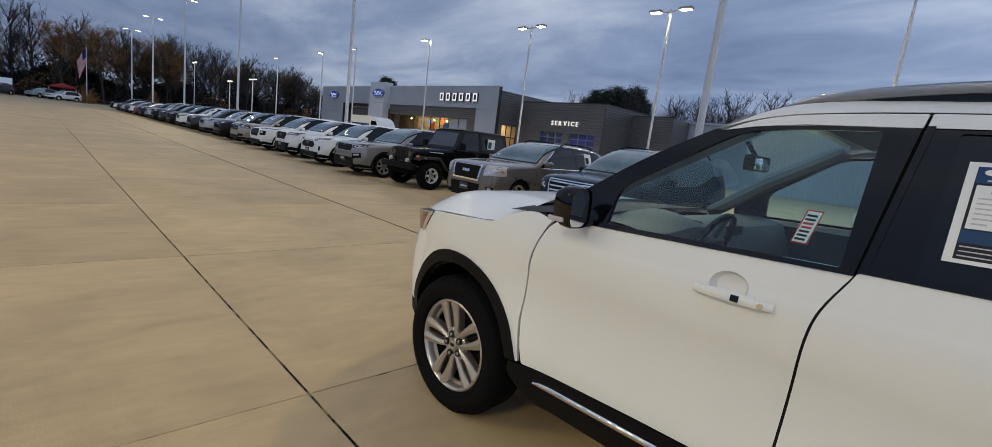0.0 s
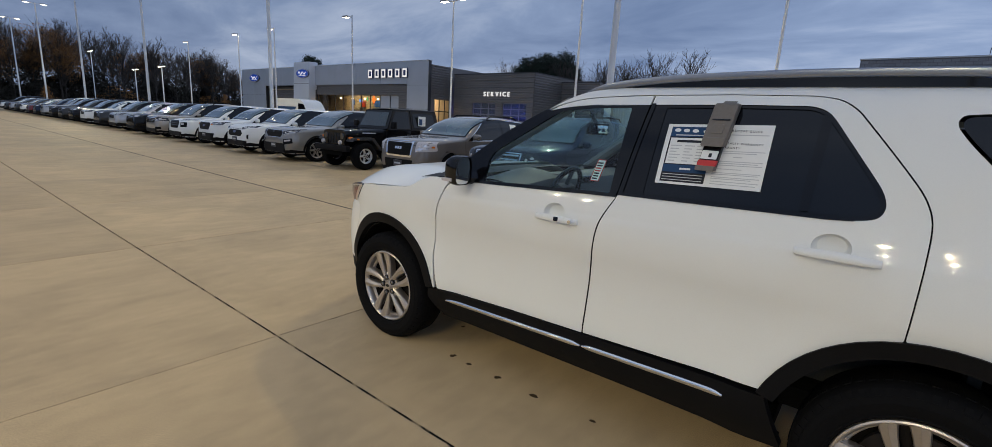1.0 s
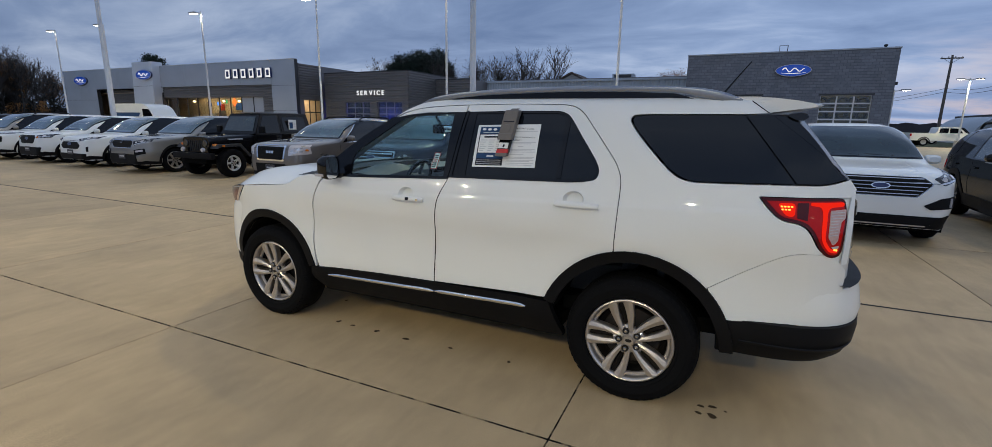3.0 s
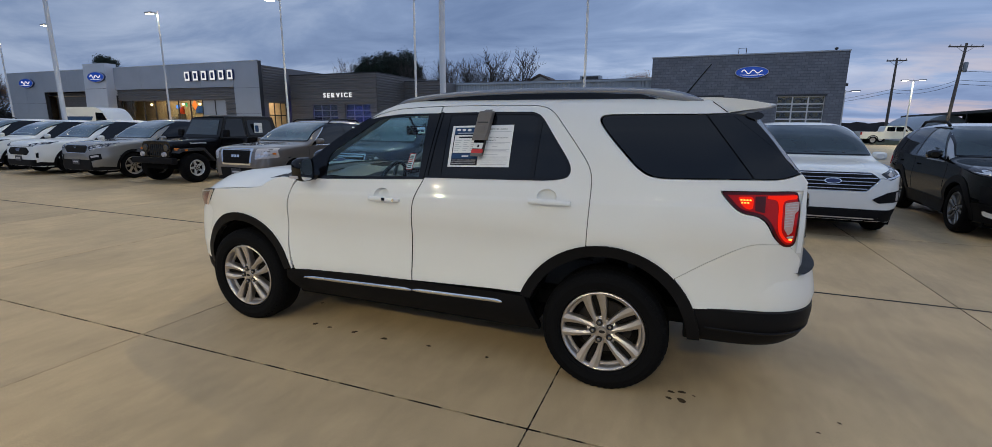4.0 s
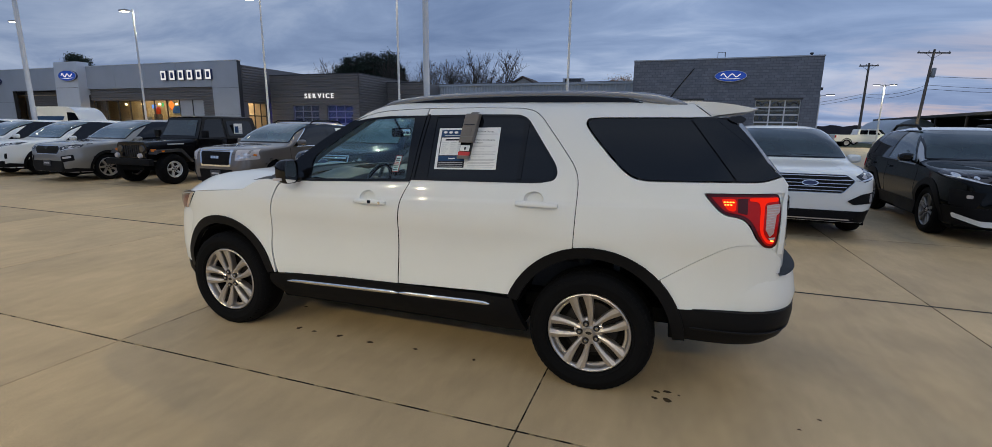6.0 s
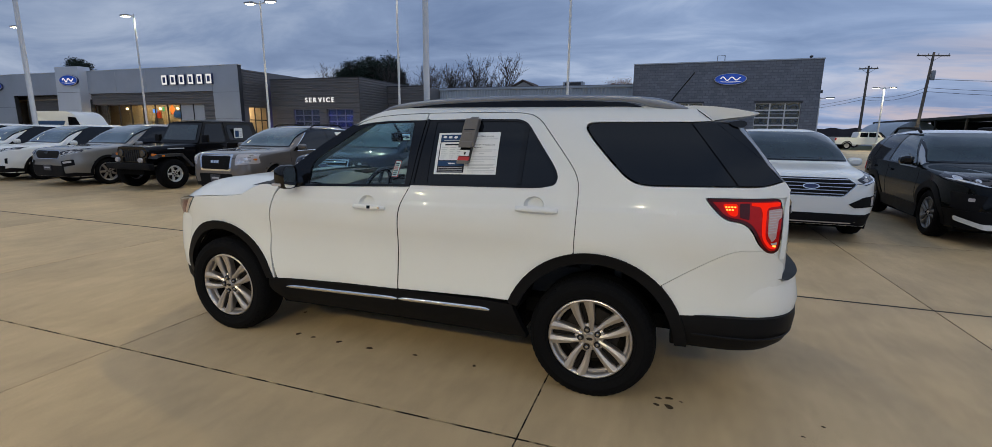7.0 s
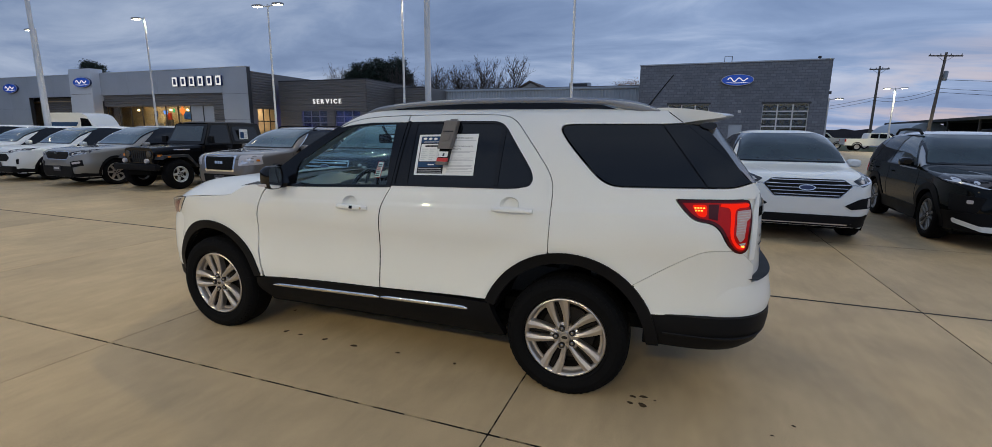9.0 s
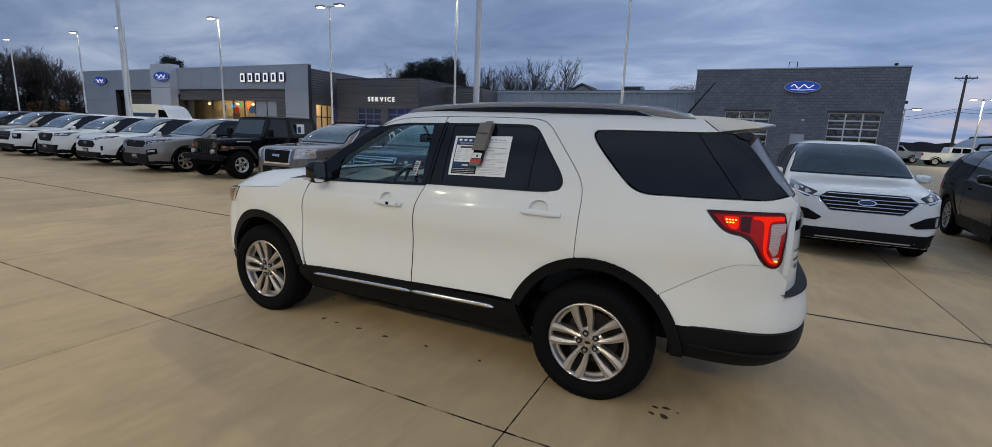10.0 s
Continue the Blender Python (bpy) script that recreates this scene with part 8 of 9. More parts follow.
oil = material("dark_oil_spot", (0.070, 0.046, 0.024), rough=.85, spec=.12, grain=.3, grain_scale=60)
OIL = [(x, y, r * .62) for x, y, r in [(-2.29, .12, .030), (-2.14, .11, .024), (-1.90, .11, .030), (-1.62, .10, .032), (-1.25, .12, .022), (-.79, .12, .020), (-2.56, .51, .022), (.42, .14, .024), (.48, .16, .028), (.41, .06, .024), (.48, .06, .036), (.55, .14, .012), (1.29, .15, .015), (1.16, .01, .013)]]
for i, (x, y, r) in enumerate(OIL):
    bm = bmesh.new()
    rnd = random.Random(i)
    n = 18
    ph = rnd.uniform(0, 6.28)
    lp = [(x + r * (1 + .22 * math.sin(2 * a + ph) + .20 * math.sin(3 * a + 2 * ph) + .12 * math.sin(5 * a + ph)) * math.cos(a) * 1.15, y + r * (1 + .2 * math.sin(2 * a + ph)) * math.sin(a), .0) for a in (2 * math.pi * k / n for k in range(n))]
    rings(bm, [[(p[0], p[1], .0005) for p in lp], [(x + (p[0] - x) * .9, y + (p[1] - y) * .9, .0012) for p in lp]])
    tagged(part("oil_spot", bm, oil), "small dark oil drip on the concrete slab", "oil spot", "oil drips under the car")


# ---------------------------------------------------------------- trees
bark = material("grey_bark", (0.060, 0.050, 0.043), rough=.95, grain=.25, grain_scale=6)
twig = material("bare_twigs", (0.072, 0.058, 0.050), rough=.95, grain=.2, grain_scale=2)
needle = material("pine_needles", (0.018, 0.030, 0.018), rough=.9, grain=.35, grain_scale=1.2, stain=.3, stain_scale=.3)
rust_leaf = material("rust_leaves", (0.27, 0.125, 0.04), rough=.9, grain=.35, grain_scale=1.5, stain=.4, stain_scale=.3)
gold_leaf = material("golden_leaves", (0.26, 0.125, 0.04), rough=.9, grain=.3, grain_scale=2)
brush_mat = material("dark_undergrowth", (0.026, 0.022, 0.015), rough=.95, grain=.5, grain_scale=.6, stain=.4, stain_scale=.15)


def limb(bm, p, d, ln, r, n, rnd, bend=.18, segs=3):
    pts, rad = [p.copy()], [r]
    q, v = p.copy(), d.normalized()
    for i in range(segs):
        v = (v + Vector((rnd.uniform(-bend, bend), rnd.uniform(-bend, bend), rnd.uniform(-bend * .3, bend * .8)))).normalized()
        q = q + v * (ln / segs)
        pts.append(q.copy())
        rad.append(r * (1 - .75 * (i + 1) / segs) + .004)
    tube(bm, pts, rad, n)
    return pts, v


def leaf_tri(verts, faces, c, size, rnd):
    a = Vector((rnd.gauss(0, 1), rnd.gauss(0, 1), rnd.gauss(0, 1))).normalized()
    b = a.cross(Vector((rnd.gauss(0, 1), rnd.gauss(0, 1), rnd.gauss(0, 1)))).normalized()
    k = len(verts)
    verts += [c + a * size, c - a * size * .6 + b * size * .5, c - a * size * .6 - b * size * .5]
    faces.append((k, k + 1, k + 2))


def leaf_mesh(name, verts, faces, mat, parent):
    me = bpy.data.meshes.new(name)
    me.from_pydata([tuple(v) for v in verts], [], faces)
    me.materials.append(mat)
    ob = new(name, me)
    ob.parent = parent
    return ob


def tree(kind, seed, h, m, label, group="trees behind the lot"):
    rnd = random.Random(seed)
    t = thing("tree", m, label, "tree", group)
    tr, cr = bmesh.new(), bmesh.new()
    verts, faces = [], []
    if kind == "pine":
        pts, _ = limb(tr, Vector((0, 0, 0)), Vector((0, 0, 1)), h * .96, h * .018, 7, rnd, .04, 6)
        for i in range(64):
            f = .40 + .59 * rnd.random()
            z = h * f
            a = rnd.uniform(0, 6.283)
            ln = h * (.20 * (1.10 - f) + .050) * rnd.uniform(.6, 1.35)
            p, _ = limb(cr, Vector((0, 0, z)), Vector((math.cos(a), math.sin(a), .25)), ln, .05, 4, rnd, .2, 2)
            for k in range(3):
                c = p[-1] + Vector((rnd.gauss(0, .4), rnd.gauss(0, .4), rnd.gauss(0, .3)))
                rr = rnd.uniform(.5, 1.0) * h * .050
                for _ in range(46):
                    leaf_tri(verts, faces, c + Vector((rnd.gauss(0, rr * .75), rnd.gauss(0, rr * .75), rnd.gauss(0, rr * .42))), rnd.uniform(.10, .24), rnd)
    else:
        pts, _ = limb(tr, Vector((0, 0, 0)), Vector((0, 0, 1)), h * .80, h * .011, 7, rnd, .05, 6)
        for i in range(18):
            f = .25 + .74 * rnd.random()
            k = f * 6
            base = pts[int(k)].lerp(pts[min(6, int(k) + 1)], k - int(k))
            a = rnd.uniform(0, 6.283)
            up = rnd.uniform(.9, 2.2)
            ln = h * (.40 * (1.1 - f) + .10) * rnd.uniform(.7, 1.15)
            p1, v1 = limb(tr, base, Vector((math.cos(a), math.sin(a), up)), ln, h * .0065, 4, rnd, .2, 3)
            for _ in range(6):
                b1 = p1[rnd.randint(1, 3)]
                p2, v2 = limb(cr, b1, v1 + Vector((rnd.gauss(0, .5), rnd.gauss(0, .5), rnd.gauss(.25, .3))), ln * rnd.uniform(.3, .55), h * .0026, 3, rnd, .25, 2)
                for _ in range(4):
                    b2 = p2[rnd.randint(1, 2)]
                    p3, _ = limb(cr, b2, v2 + Vector((rnd.gauss(0, .6), rnd.gauss(0, .6), rnd.gauss(.3, .3))), ln * rnd.uniform(.15, .35), h * .0015, 3, rnd, .3, 2)
                    if kind == "leafy":
                        for _ in range(15):
                            leaf_tri(verts, faces, p3[-1] + Vector((rnd.gauss(0, .35), rnd.gauss(0, .35), rnd.gauss(0, .3))), rnd.uniform(.07, .16), rnd)
    part("trunk", tr, bark, t)
    tagged(part("branchwork", cr, twig, t, smooth=0), kind="stuff")
    if faces:
        leaf_mesh("crown", verts, faces, needle if kind == "pine" else rust_leaf, t)
    return t


def woods():
    """The belt of bare trees at the end of the lot and the trees behind the buildings."""
    rnd = random.Random(7)
    protos = [tree("bare", 10 + i, 15.5 + 1.1 * i, pose(-131 - 2 * i, -10 + 3 * i, -.05), "leafless grey tree at the edge of the woods") for i in range(4)]
    rust = [tree("leafy", 30 + i, 14.5 + 1.5 * i, pose(-127, 3 + 6 * i, -.05), "tree with thin rust-brown autumn leaves") for i in range(2)]
    line = [(-127, -22), (-128, -8), (-133, 19), (-142, 37), (-157, 52), (-184, 80)]
    for (xa, ya), (xb, yb) in zip(line, line[1:]):
        ln = math.hypot(xb - xa, yb - ya)
        for k in range(int(ln / 1.35)):
            f = rnd.random()
            dep = rnd.uniform(0, 20)
            x, y = xa + (xb - xa) * f - dep, ya + (yb - ya) * f + dep * .3 * rnd.uniform(-1, 1)
            pick = rnd.choice(rust) if rnd.random() < (.55 if 6 < y < 27 else .08) else rnd.choice(protos)
            size = rnd.uniform(.62, .85) if y < 3 else rnd.uniform(.85, 1.08)
            copy_thing(pick, pose(x, y, -.05, 0, 0, rnd.uniform(0, 360)) @ Matrix.Scale(size, 4))
    pines = [tree("pine", 50 + i, 14.6 + .8 * i, pose(-60 + 2.6 * i, 82 + 2 * i, -.05), "tall dark pine behind the service building") for i in range(3)]
    for x, y in ((-63.8, 84), (-61.6, 80), (-58.6, 80), (-56.2, 82), (-52.6, 84), (-64.5, 88), (-61.5, 90), (-57.0, 89), (-53.5, 88)):
        copy_thing(rnd.choice(pines), pose(x, y, -.05, 0, 0, rnd.uniform(0, 360)) @ Matrix.Scale(rnd.uniform(.74, 1.02), 4))
    low = [tree("bare", 70 + i, 13.0 + 1.1 * i, pose(-44 + 5 * i, 82, -.05), "leafless tree behind the long annex") for i in range(3)]
    for x, y in ((-46, 86), (-42.5, 80), (-40, 84), (-37, 79), (-35.5, 83), (-33, 80), (-31.5, 84), (-28.0, 82), (-26, 80), (-48, 88), (-52, 82), (-50.4, 80), (-49, 84), (-47.4, 81), (-51.2, 86), (-12, 90)):
        copy_thing(rnd.choice(low), pose(x, y, -.05, 0, 0, rnd.uniform(0, 360)) @ Matrix.Scale(rnd.uniform(.74, 1.0), 4))
    for x, y in ((-8.2, 79), (-6.0, 82)):
        tree("leafy", 80 + int(-x), 9.6, pose(x, y, -.05), "small tree with sparse brown leaves behind the annex")
    copy_thing(pines[0], pose(-118, 68, -.05))
    copy_thing(pines[1], pose(-121, 69, -.05, 0, 0, 90))
    copy_thing(low[2], pose(-68, 84, -.05))
    # undergrowth along the foot of the woods
    verts, faces = [], []
    for (xa, ya), (xb, yb) in zip([(-126, -60)] + line, line):
        ln = math.hypot(xb - xa, yb - ya)
        for k in range(int(ln * 430)):
            f = rnd.random()
            dep = rnd.uniform(0, 15)
            z = rnd.random() ** 1.1 * (2.5 + 7.5 * dep / 15 + 2.2 * math.sin(.5 * (ya + (yb - ya) * f)))
            leaf_tri(verts, faces, Vector((xa + (xb - xa) * f - dep, ya + (yb - ya) * f, max(.1, z))), rnd.uniform(.15, .42), rnd)
    rverts, rfaces = [], []
    for (xa, ya), (xb, yb) in zip([(-126, -60)] + line, line):
        ln = math.hypot(xb - xa, yb - ya)
        for k in range(int(ln * 150)):
            f, dep = rnd.random(), rnd.uniform(9, 19)
            leaf_tri(verts, faces, Vector((xa + (xb - xa) * f - dep, ya + (yb - ya) * f, .2 + rnd.random() * (5.5 + 2 * math.sin(.3 * (ya + (yb - ya) * f))))), rnd.uniform(.4, .85), rnd)
        for k in range(int(ln * 70)):
            f, dep = rnd.random(), rnd.uniform(0, 6)
            y = ya + (yb - ya) * f
            leaf_tri(rverts, rfaces, Vector((xa + (xb - xa) * f - dep, y, .2 + rnd.random() * max(.5, 5.0 * math.sin(.21 * y + 1.1)))), rnd.uniform(.12, .3), rnd)
    tagged(leaf_mesh("brush", rverts, rfaces, rust_leaf, None), "rust-brown autumn brush along the edge of the woods", "brush", kind="stuff")
    tagged(leaf_mesh("undergrowth", verts, faces, brush_mat, None), "dark tangled undergrowth at the foot of the woods", "undergrowth", kind="stuff")


woods()

ridge_mat = material("far_wooded_ridge", (0.032, 0.028, 0.030), rough=1.0, grain=.3, grain_scale=.05)


def far_ridge():
    bm = bmesh.new()
    lo, hi, back = [], [], []
    rnd = random.Random(3)
    n = 720
    for k in range(n):
        a = 2 * math.pi * k / n
        r = 430
        h = 6.2 + 2.0 * noise.noise((5 * math.cos(a), 5 * math.sin(a), 0)) + 1.4 * noise.noise((60 * math.cos(a), 60 * math.sin(a), 3)) + rnd.uniform(-.5, .5)
        lo.append((r * math.cos(a), r * math.sin(a), -1))
        hi.append(((r + 6) * math.cos(a), (r + 6) * math.sin(a), h))
        back.append(((r + 40) * math.cos(a), (r + 40) * math.sin(a), -1))
    rings(bm, [[p for p in lp] for lp in (lo, hi, back)], cap0=False, cap1=False)
    tagged(part("backdrop", bm, ridge_mat, smooth=0), "low dark wooded ridge on the horizon", "backdrop", kind="structure")


far_ridge()


# ---------------------------------------------------------------- far vehicles, poles and sheds
def cargo_van(x, y, sx=1.0, sz=1.0):
    v = thing("cargo_van", pose(x, y, 0) @ Matrix.Diagonal((sx, 1, sz, 1)), "white high-roof cargo van with dark blue side stripe", "van")
    L2 = 5.9
    bm = bmesh.new()
    out = rounded([(0, .45), (0, 2.35, .2), (.12, 2.55, .15), (3.7, 2.55, .5), (4.5, 2.30, .4), (5.15, 1.45, .25), (5.8, 1.15, .2), (L2, .8, .1), (L2, .40)], .05)
    prism(bm, out, "y", -1.0, 1.0)
    es = [e for e in bm.edges if abs(e.verts[0].co.y - e.verts[1].co.y) < 1e-5]
    bmesh.ops.bevel(bm, geom=es, offset=.09, segments=3, affect="EDGES", profile=.6)
    part("body", bm, paint_white, v, smooth=45)
    for s in (-1, 1):
        ya, yb = sorted((s * 1.0, s * 1.012))
        def flat(name, poly, mat):
            b2 = bmesh.new()
            prism(b2, rounded(poly, .04), "y", ya, yb)
            part(name, b2, mat, v, smooth=0)
        flat("side_stripe", [(.35, 1.55), (3.2, 1.55), (3.45, 1.85), (.35, 1.85)], ink_blue)
        flat("rear_window", [(.10, 1.5), (.30, 1.5), (.30, 1.95), (.10, 1.95)], privacy)
        flat("cab_window", [(3.75, 1.48), (5.05, 1.42), (4.55, 2.10), (3.75, 2.15)], privacy)
        for wx in (.95, 4.65):
            b2 = bmesh.new()
            lathe(b2, [(.0, s * .94), (.2, s * .95), (.22, s * .99), (.36, s * 1.0), (.37, s * .85), (.37, s * .7), (0, s * .7)], 24, "y", (wx, 0, .37), closed=False)
            part("wheel", b2, rubber, v)
    part("bumper", new_box(L2 - .1, L2 + .08, -.95, .95, .35, .62, bevel=.04), clad_black, v)
    return v


cargo_van(-49.75, 24.0, 1.16, 1.10)


def pickup(m, coat, label):
    p = thing("pickup_truck", m, label, "pickup truck", "trucks across the road")
    bm = bmesh.new()
    prism(bm, rounded([(0, .55), (0, 1.28), (2.0, 1.28), (2.02, 1.32), (2.15, 1.88, .12), (3.75, 1.90, .15), (4.35, 1.30, .08), (5.75, 1.20, .12), (5.85, .9), (5.85, .50)], .03), "y", -.98, .98)
    es = [e for e in bm.edges if abs(e.verts[0].co.y - e.verts[1].co.y) < 1e-5]
    bmesh.ops.bevel(bm, geom=es, offset=.05, segments=2, affect="EDGES")
    part("body", bm, coat, p, smooth=45)
    for s in (-1, 1):
        ya, yb = sorted((s * .98, s * .99))
        for poly in ([(2.25, 1.34), (2.95, 1.33), (2.95, 1.78), (2.30, 1.78)], [(3.05, 1.33), (4.1, 1.32), (3.68, 1.78), (3.05, 1.78)]):
            b2 = bmesh.new()
            prism(b2, rounded(poly, .04), "y", ya, yb)
            part("side_window", b2, privacy, p, smooth=0)
        for wx in (1.15, 4.85):
            b2 = bmesh.new()
            lathe(b2, [(.0, s * .93), (.22, s * .94), (.24, s * .99), (.38, s * 1.0), (.40, s * .85), (.40, s * .7), (0, s * .7)], 24, "y", (wx, 0, .40), closed=False)
            part("wheel", b2, [rubber], p)
            b2 = bmesh.new()
            lathe(b2, [(0, s * .985), (.2, s * .99), (.23, s * 1.002), (.23, s * .95), (0, s * .95)], 18, "y", (wx, 0, .40), closed=False)
            part("rim", b2, alloy, p)
            b2 = bmesh.new()
            prism(b2, ring_outline(wx, .42, .42, .50, 0, 180, 14), "y", *sorted((s * .982, s * .992)))
            part("arch", b2, clad_black, p, smooth=0)
        part("tail_lamp", new_box(-.01, .12, min(s * .90, s * .99), max(s * .90, s * .99), .95, 1.22, bevel=.01), red_lens, p)
    part("bed_floor", new_box(.12, 1.95, -.85, .85, 1.20, 1.285), clad_black, p, smooth=0)
    part("rear_bumper", new_box(-.15, .02, -.95, .95, .52, .70, bevel=.02), chrome, p)
    return p


pickup(pose(17.6, 61.0, 0), pw, "white crew-cab pickup seen side on")
pickup(pose(13.4, 66.0, 0), silver, "silver crew-cab pickup behind the white one")
pickup(pose(21.0, 70.0, 0), dark_grey, "dark grey pickup parked farther back")
copy_thing(proto[(pw.name, 1.66)], pose(-108, 3.4, 0, 0, 0, 125))
copy_thing(proto[(silver.name, 1.66)], pose(-112, .6, 0, 0, 0, 140))
copy_thing(proto[(dark_grey.name, 1.70)], pose(-106, -4.4, 0, 0, 0, 150))
red_cloth = material("red_canopy_cloth", (0.30, 0.02, 0.02), rough=.8, grain=.1)
canopy = thing("canopy", pose(-119, 2.6, 0), "low red cloth canopy behind the far cars", "canopy")
bm = bmesh.new()
rings(bm, [[(-1.6, -1.9, 2.1), (1.6, -1.9, 2.1), (1.6, 1.9, 2.1), (-1.6, 1.9, 2.1)], [(-1.6, -1.9, 2.3), (1.6, -1.9, 2.3), (1.6, 1.9, 2.3), (-1.6, 1.9, 2.3)], [(-.2, -.2, 2.9), (.2, -.2, 2.9), (.2, .2, 2.9), (-.2, .2, 2.9)]])
part("roof", bm, red_cloth, canopy, smooth=0)
for px in (-1.5, 1.5):
    for py in (-1.8, 1.8):
        part("leg", new_box(px - .03, px + .03, py - .03, py + .03, -.06, 2.1), pole_white, canopy, smooth=0)
cargo_van(-112.0, -4.5)

wood_pole = material("weathered_pole_wood", (0.15, 0.125, 0.105), rough=.9, grain=.2, grain_scale=8)
wire_mat = material("black_cable", (0.012, 0.012, 0.013), rough=.7, grain=.1)


def utility_pole(x, y, h, lean, arm):
    p = thing("utility_pole", pose(x, y, 0, 0, lean, 0), "weathered wooden utility pole with a cross-arm", "utility pole")
    bm = bmesh.new()
    tube(bm, [(0, 0, -.3), (0, 0, h * .5), (0, 0, h)], [.17, .15, .11], 10)
    part("post", bm, wood_pole, p)
    part("cross_arm", new_box(-arm, arm, -.06, .06, h - .42, h - .28), wood_pole, p, smooth=0)
    for k in range(4):
        xx = -arm + .1 + k * (2 * arm - .2) / 3
        bm = bmesh.new()
        lathe(bm, [(0, h - .28), (.04, h - .28), (.055, h - .2), (.03, h - .12), (0, h - .10)], 8, "z", (xx, 0, 0), closed=False)
        part("insulator", bm, head_grey, p)
    for s in (-1, 1):
        bm = bmesh.new()
        tube(bm, [(s * .7, 0, h - .42), (0, 0, h - .95)], .02, 5)
        part("brace", bm, wood_pole, p)
    return p


utility_pole(24.0, 74.0, 10.3, 0.0, 1.05)
u2 = utility_pole(26.15, 64.0, 10.4, 2.6, 1.45)
bm = bmesh.new()
lathe(bm, [(0, 7.5), (.18, 7.5), (.20, 7.6), (.20, 8.4), (.15, 8.5), (0, 8.5)], 14, "z", (.32, -.1, 0), closed=False)
part("transformer", bm, head_grey, u2)


def wire(a, b, sag, r=.02):
    bm = bmesh.new()
    a, b = Vector(a), Vector(b)
    tube(bm, [a.lerp(b, k / 16) - Vector((0, 0, sag * 4 * (k / 16) * (1 - k / 16))) for k in range(17)], r, 5)
    tagged(part("overhead_wire", bm, wire_mat), "thin black overhead wire strung between poles", "wire", "overhead wires")


for z1, z2, sag in ((6.5, 6.7, .5), (6.1, 6.3, .5)):
    wire((24.0, 74.0, z1), (26.45, 64.0, z2), sag)
    wire((26.45, 64.0, z2), (52.0, 48.0, z2 - .5), 1.0)
    wire((24.0, 74.0, z1), (10.4, 104.0, z1 - .4), .9)
wire((26.5, 64.0, 7.6), (50.0, 44.0, 5.4), .5)


def open_shed():
    s = thing("open_shed", pose(0, 0, 0), "long dark open-sided shed with a flat roof", "shed")
    bm = bmesh.new()
    rings(bm, [[(28.2, 52, 3.35), (28.2, 52, 3.65), (44, 52, 4.1), (44, 52, 3.8)], [(31.9, 94, 3.35), (31.9, 94, 3.65), (48, 94, 4.1), (48, 94, 3.8)]])
    dk = material("dark_shed_steel", (0.035, 0.033, 0.034), rough=.7, grain=.2)
    part("roof", bm, dk, s, smooth=0)
    for k in range(6):
        x, y = 28.5 + 3.5 * k / 5, 53 + 40 * k / 5
        part("post", new_box(x - .08, x + .08, y - .08, y + .08, 0, 3.36), dk, s, smooth=0)
    part("end_wall", new_box(33.6, 45.5, 79.0, 79.2, 0, 3.4), dk, s, smooth=0)
    part("back_wall", new_box(46, 46.2, 52, 94, 0, 3.7), dk, s, smooth=0)
    h = thing("hoop_house", pose(30.5, 75, 0), "pale arched hoop house beside the shed", "hoop house")
    bm = bmesh.new()
    o = arc(0, 0, 3.1, 0, 180, 20)
    rings(bm, [[(p[0], 0, p[1] * 1.08) for p in o], [(p[0], 12, p[1] * 1.08) for p in o]], closed=False)
    bm.faces.new([bm.verts.new((p[0], 0, p[1] * 1.08)) for p in o])
    part("cover", bm, siding_grey, h, smooth=40)


open_shed()


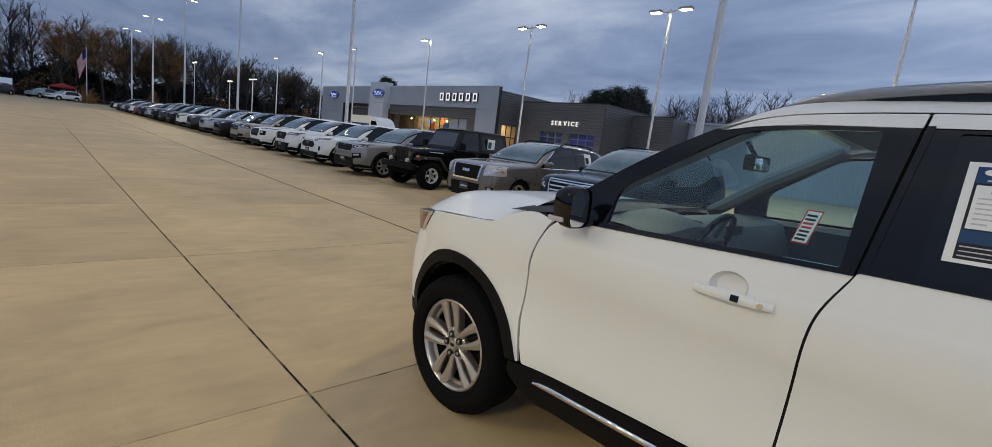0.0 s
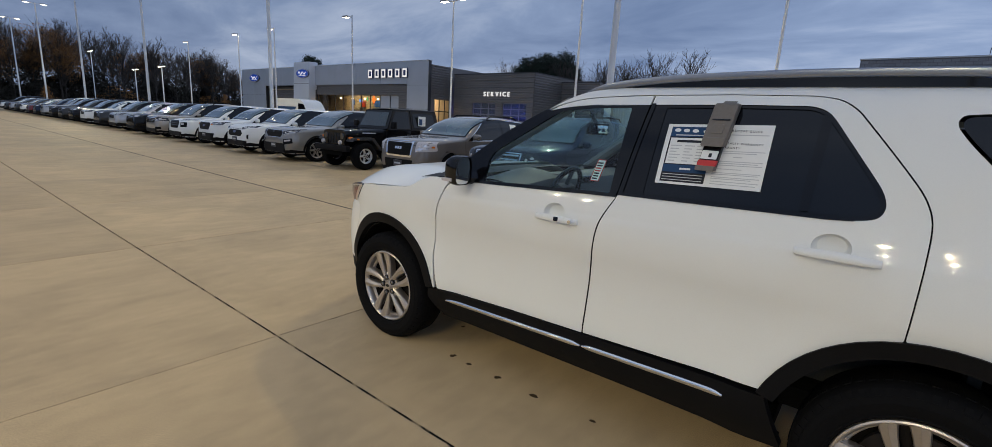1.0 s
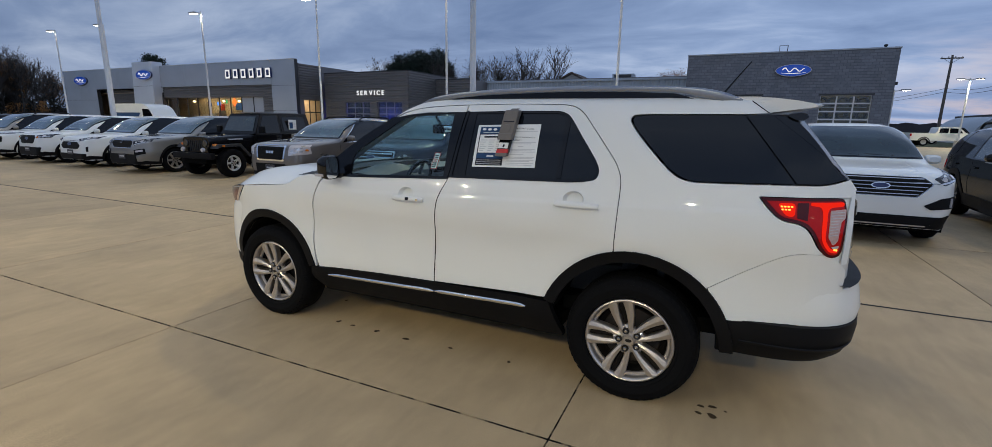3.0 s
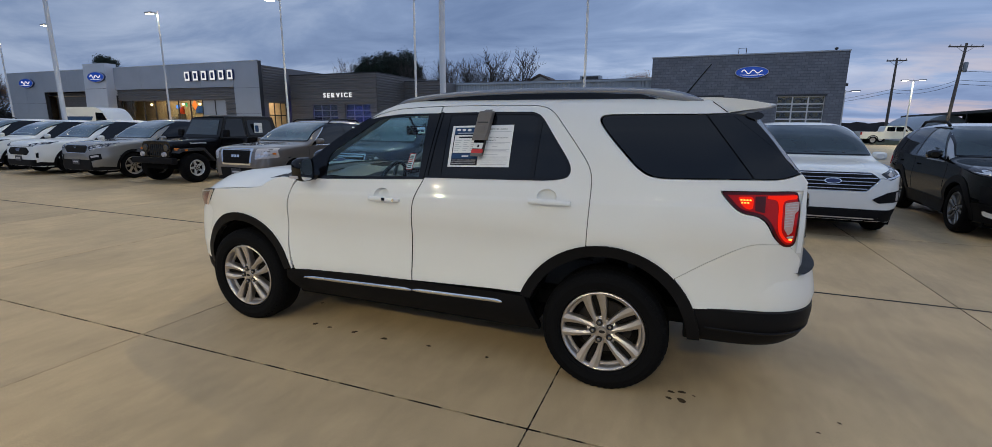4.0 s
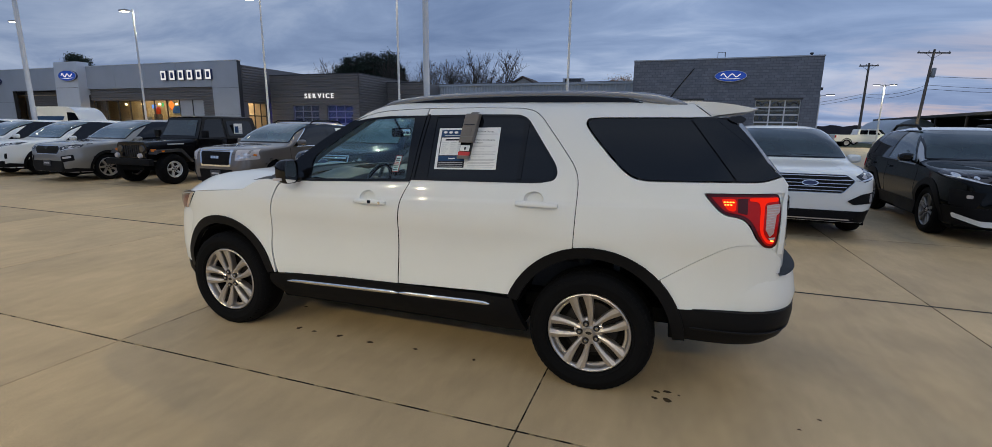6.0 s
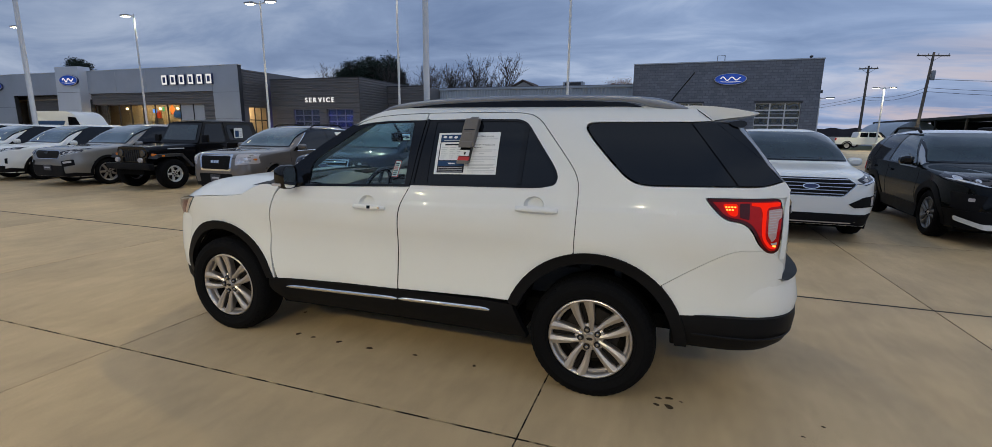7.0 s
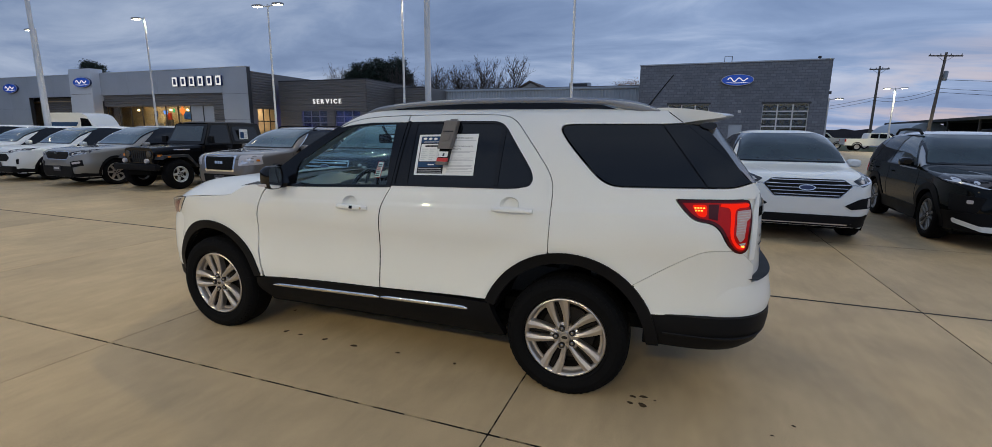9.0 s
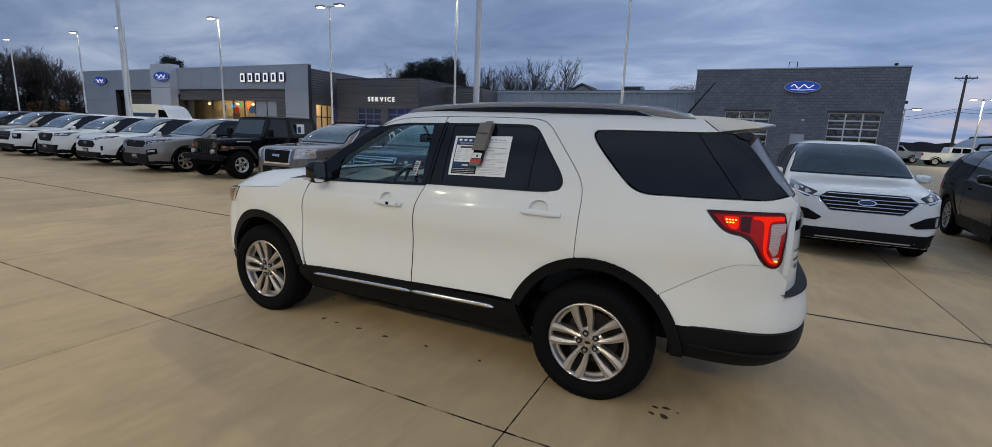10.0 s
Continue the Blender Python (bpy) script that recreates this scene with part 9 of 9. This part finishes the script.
def flag(x, y, h):
    f = thing("flag_pole", pose(x, y, 0), "flag pole with a drooping striped flag and shrub bed", "flag")
    bm = bmesh.new()
    tube(bm, [(0, 0, 0), (0, 0, h)], [.07, .045], 8)
    part("pole", bm, pole_white, f)
    cols = [material("flag_red", (.42, .02, .03), rough=.8, grain=.1), material("flag_white", (.7, .68, .66), rough=.8, grain=.1), material("flag_blue", (.02, .03, .12), rough=.8, grain=.1)]
    bm = bmesh.new()
    n, m2 = 13, 10
    vs = [[bm.verts.new((.12 * math.sin(j * 1.1 + i * .2), -.05 - 1.15 * j / m2 * (1 - .25 * i / n), h - .2 - 2.9 * i / n - 2.3 * (j / m2) ** 1.3)) for j in range(m2 + 1)] for i in range(n + 1)]
    for i in range(n):
        for j in range(m2):
            fc = bm.faces.new((vs[i][j], vs[i + 1][j], vs[i + 1][j + 1], vs[i][j + 1]))
            fc.material_index = 2 if i < 7 and j < 4 else i % 2
    part("cloth", bm, cols, f, smooth=0)
    rnd = random.Random(5)
    verts, faces = [], []
    for _ in range(900):
        leaf_tri(verts, faces, Vector((rnd.gauss(0, .9), rnd.gauss(0, .7), abs(rnd.gauss(0, 1.1)))), rnd.uniform(.08, .2), rnd)
    leaf_mesh("shrub", verts, faces, gold_leaf, f)


flag(-109.0, 5.3, 9.2)


def shrub(x, y, h, seed):
    s = thing("ornamental_tree", pose(x, y, 0), "small slim tree with golden autumn leaves", "tree", "small golden trees")
    rnd = random.Random(seed)
    bm = bmesh.new()
    pts, _ = limb(bm, Vector((0, 0, 0)), Vector((0, 0, 1)), h * .9, .05, 6, rnd, .05, 4)
    for k in range(14):
        a = rnd.uniform(0, 6.28)
        limb(bm, pts[rnd.randint(1, 3)], Vector((math.cos(a), math.sin(a), 1.6)), h * .3, .015, 4, rnd, .2, 2)
    part("trunk", bm, bark, s)
    verts, faces = [], []
    for _ in range(900):
        z = rnd.uniform(.3, 1.0)
        w = .30 * h * (1.05 - z) + .12
        leaf_tri(verts, faces, Vector((rnd.gauss(0, w * .6), rnd.gauss(0, w * .6), z * h)), rnd.uniform(.05, .11), rnd)
    leaf_mesh("crown", verts, faces, gold_leaf, s)


for i, (x, y, h) in enumerate(((-82.5, 31.5, 3.6), (-66.6, 32.2, 3.0), (-92, 12, 3.2))):
    shrub(x, y, h, 90 + i)

house = thing("house", pose(-23.5, 78, 0), "small brown house roof showing over the annex", "house")
bm = bmesh.new()
prism(bm, [(-4, 0), (-4, 7.8), (0, 9.8), (4, 7.8), (4, 0)], "y", 0, 8)
part("wall", bm, sand, house, smooth=0)
bm = bmesh.new()
prism(bm, [(-4.4, 7.5), (0, 9.85), (4.4, 7.5), (4.4, 7.8), (0, 10.15), (-4.4, 7.8)], "y", -.4, 8.4)
part("roof", bm, material("brown_shingles", (.10, .07, .055), rough=.9, grain=.2, grain_scale=4), house, smooth=0)


lay_slabs()
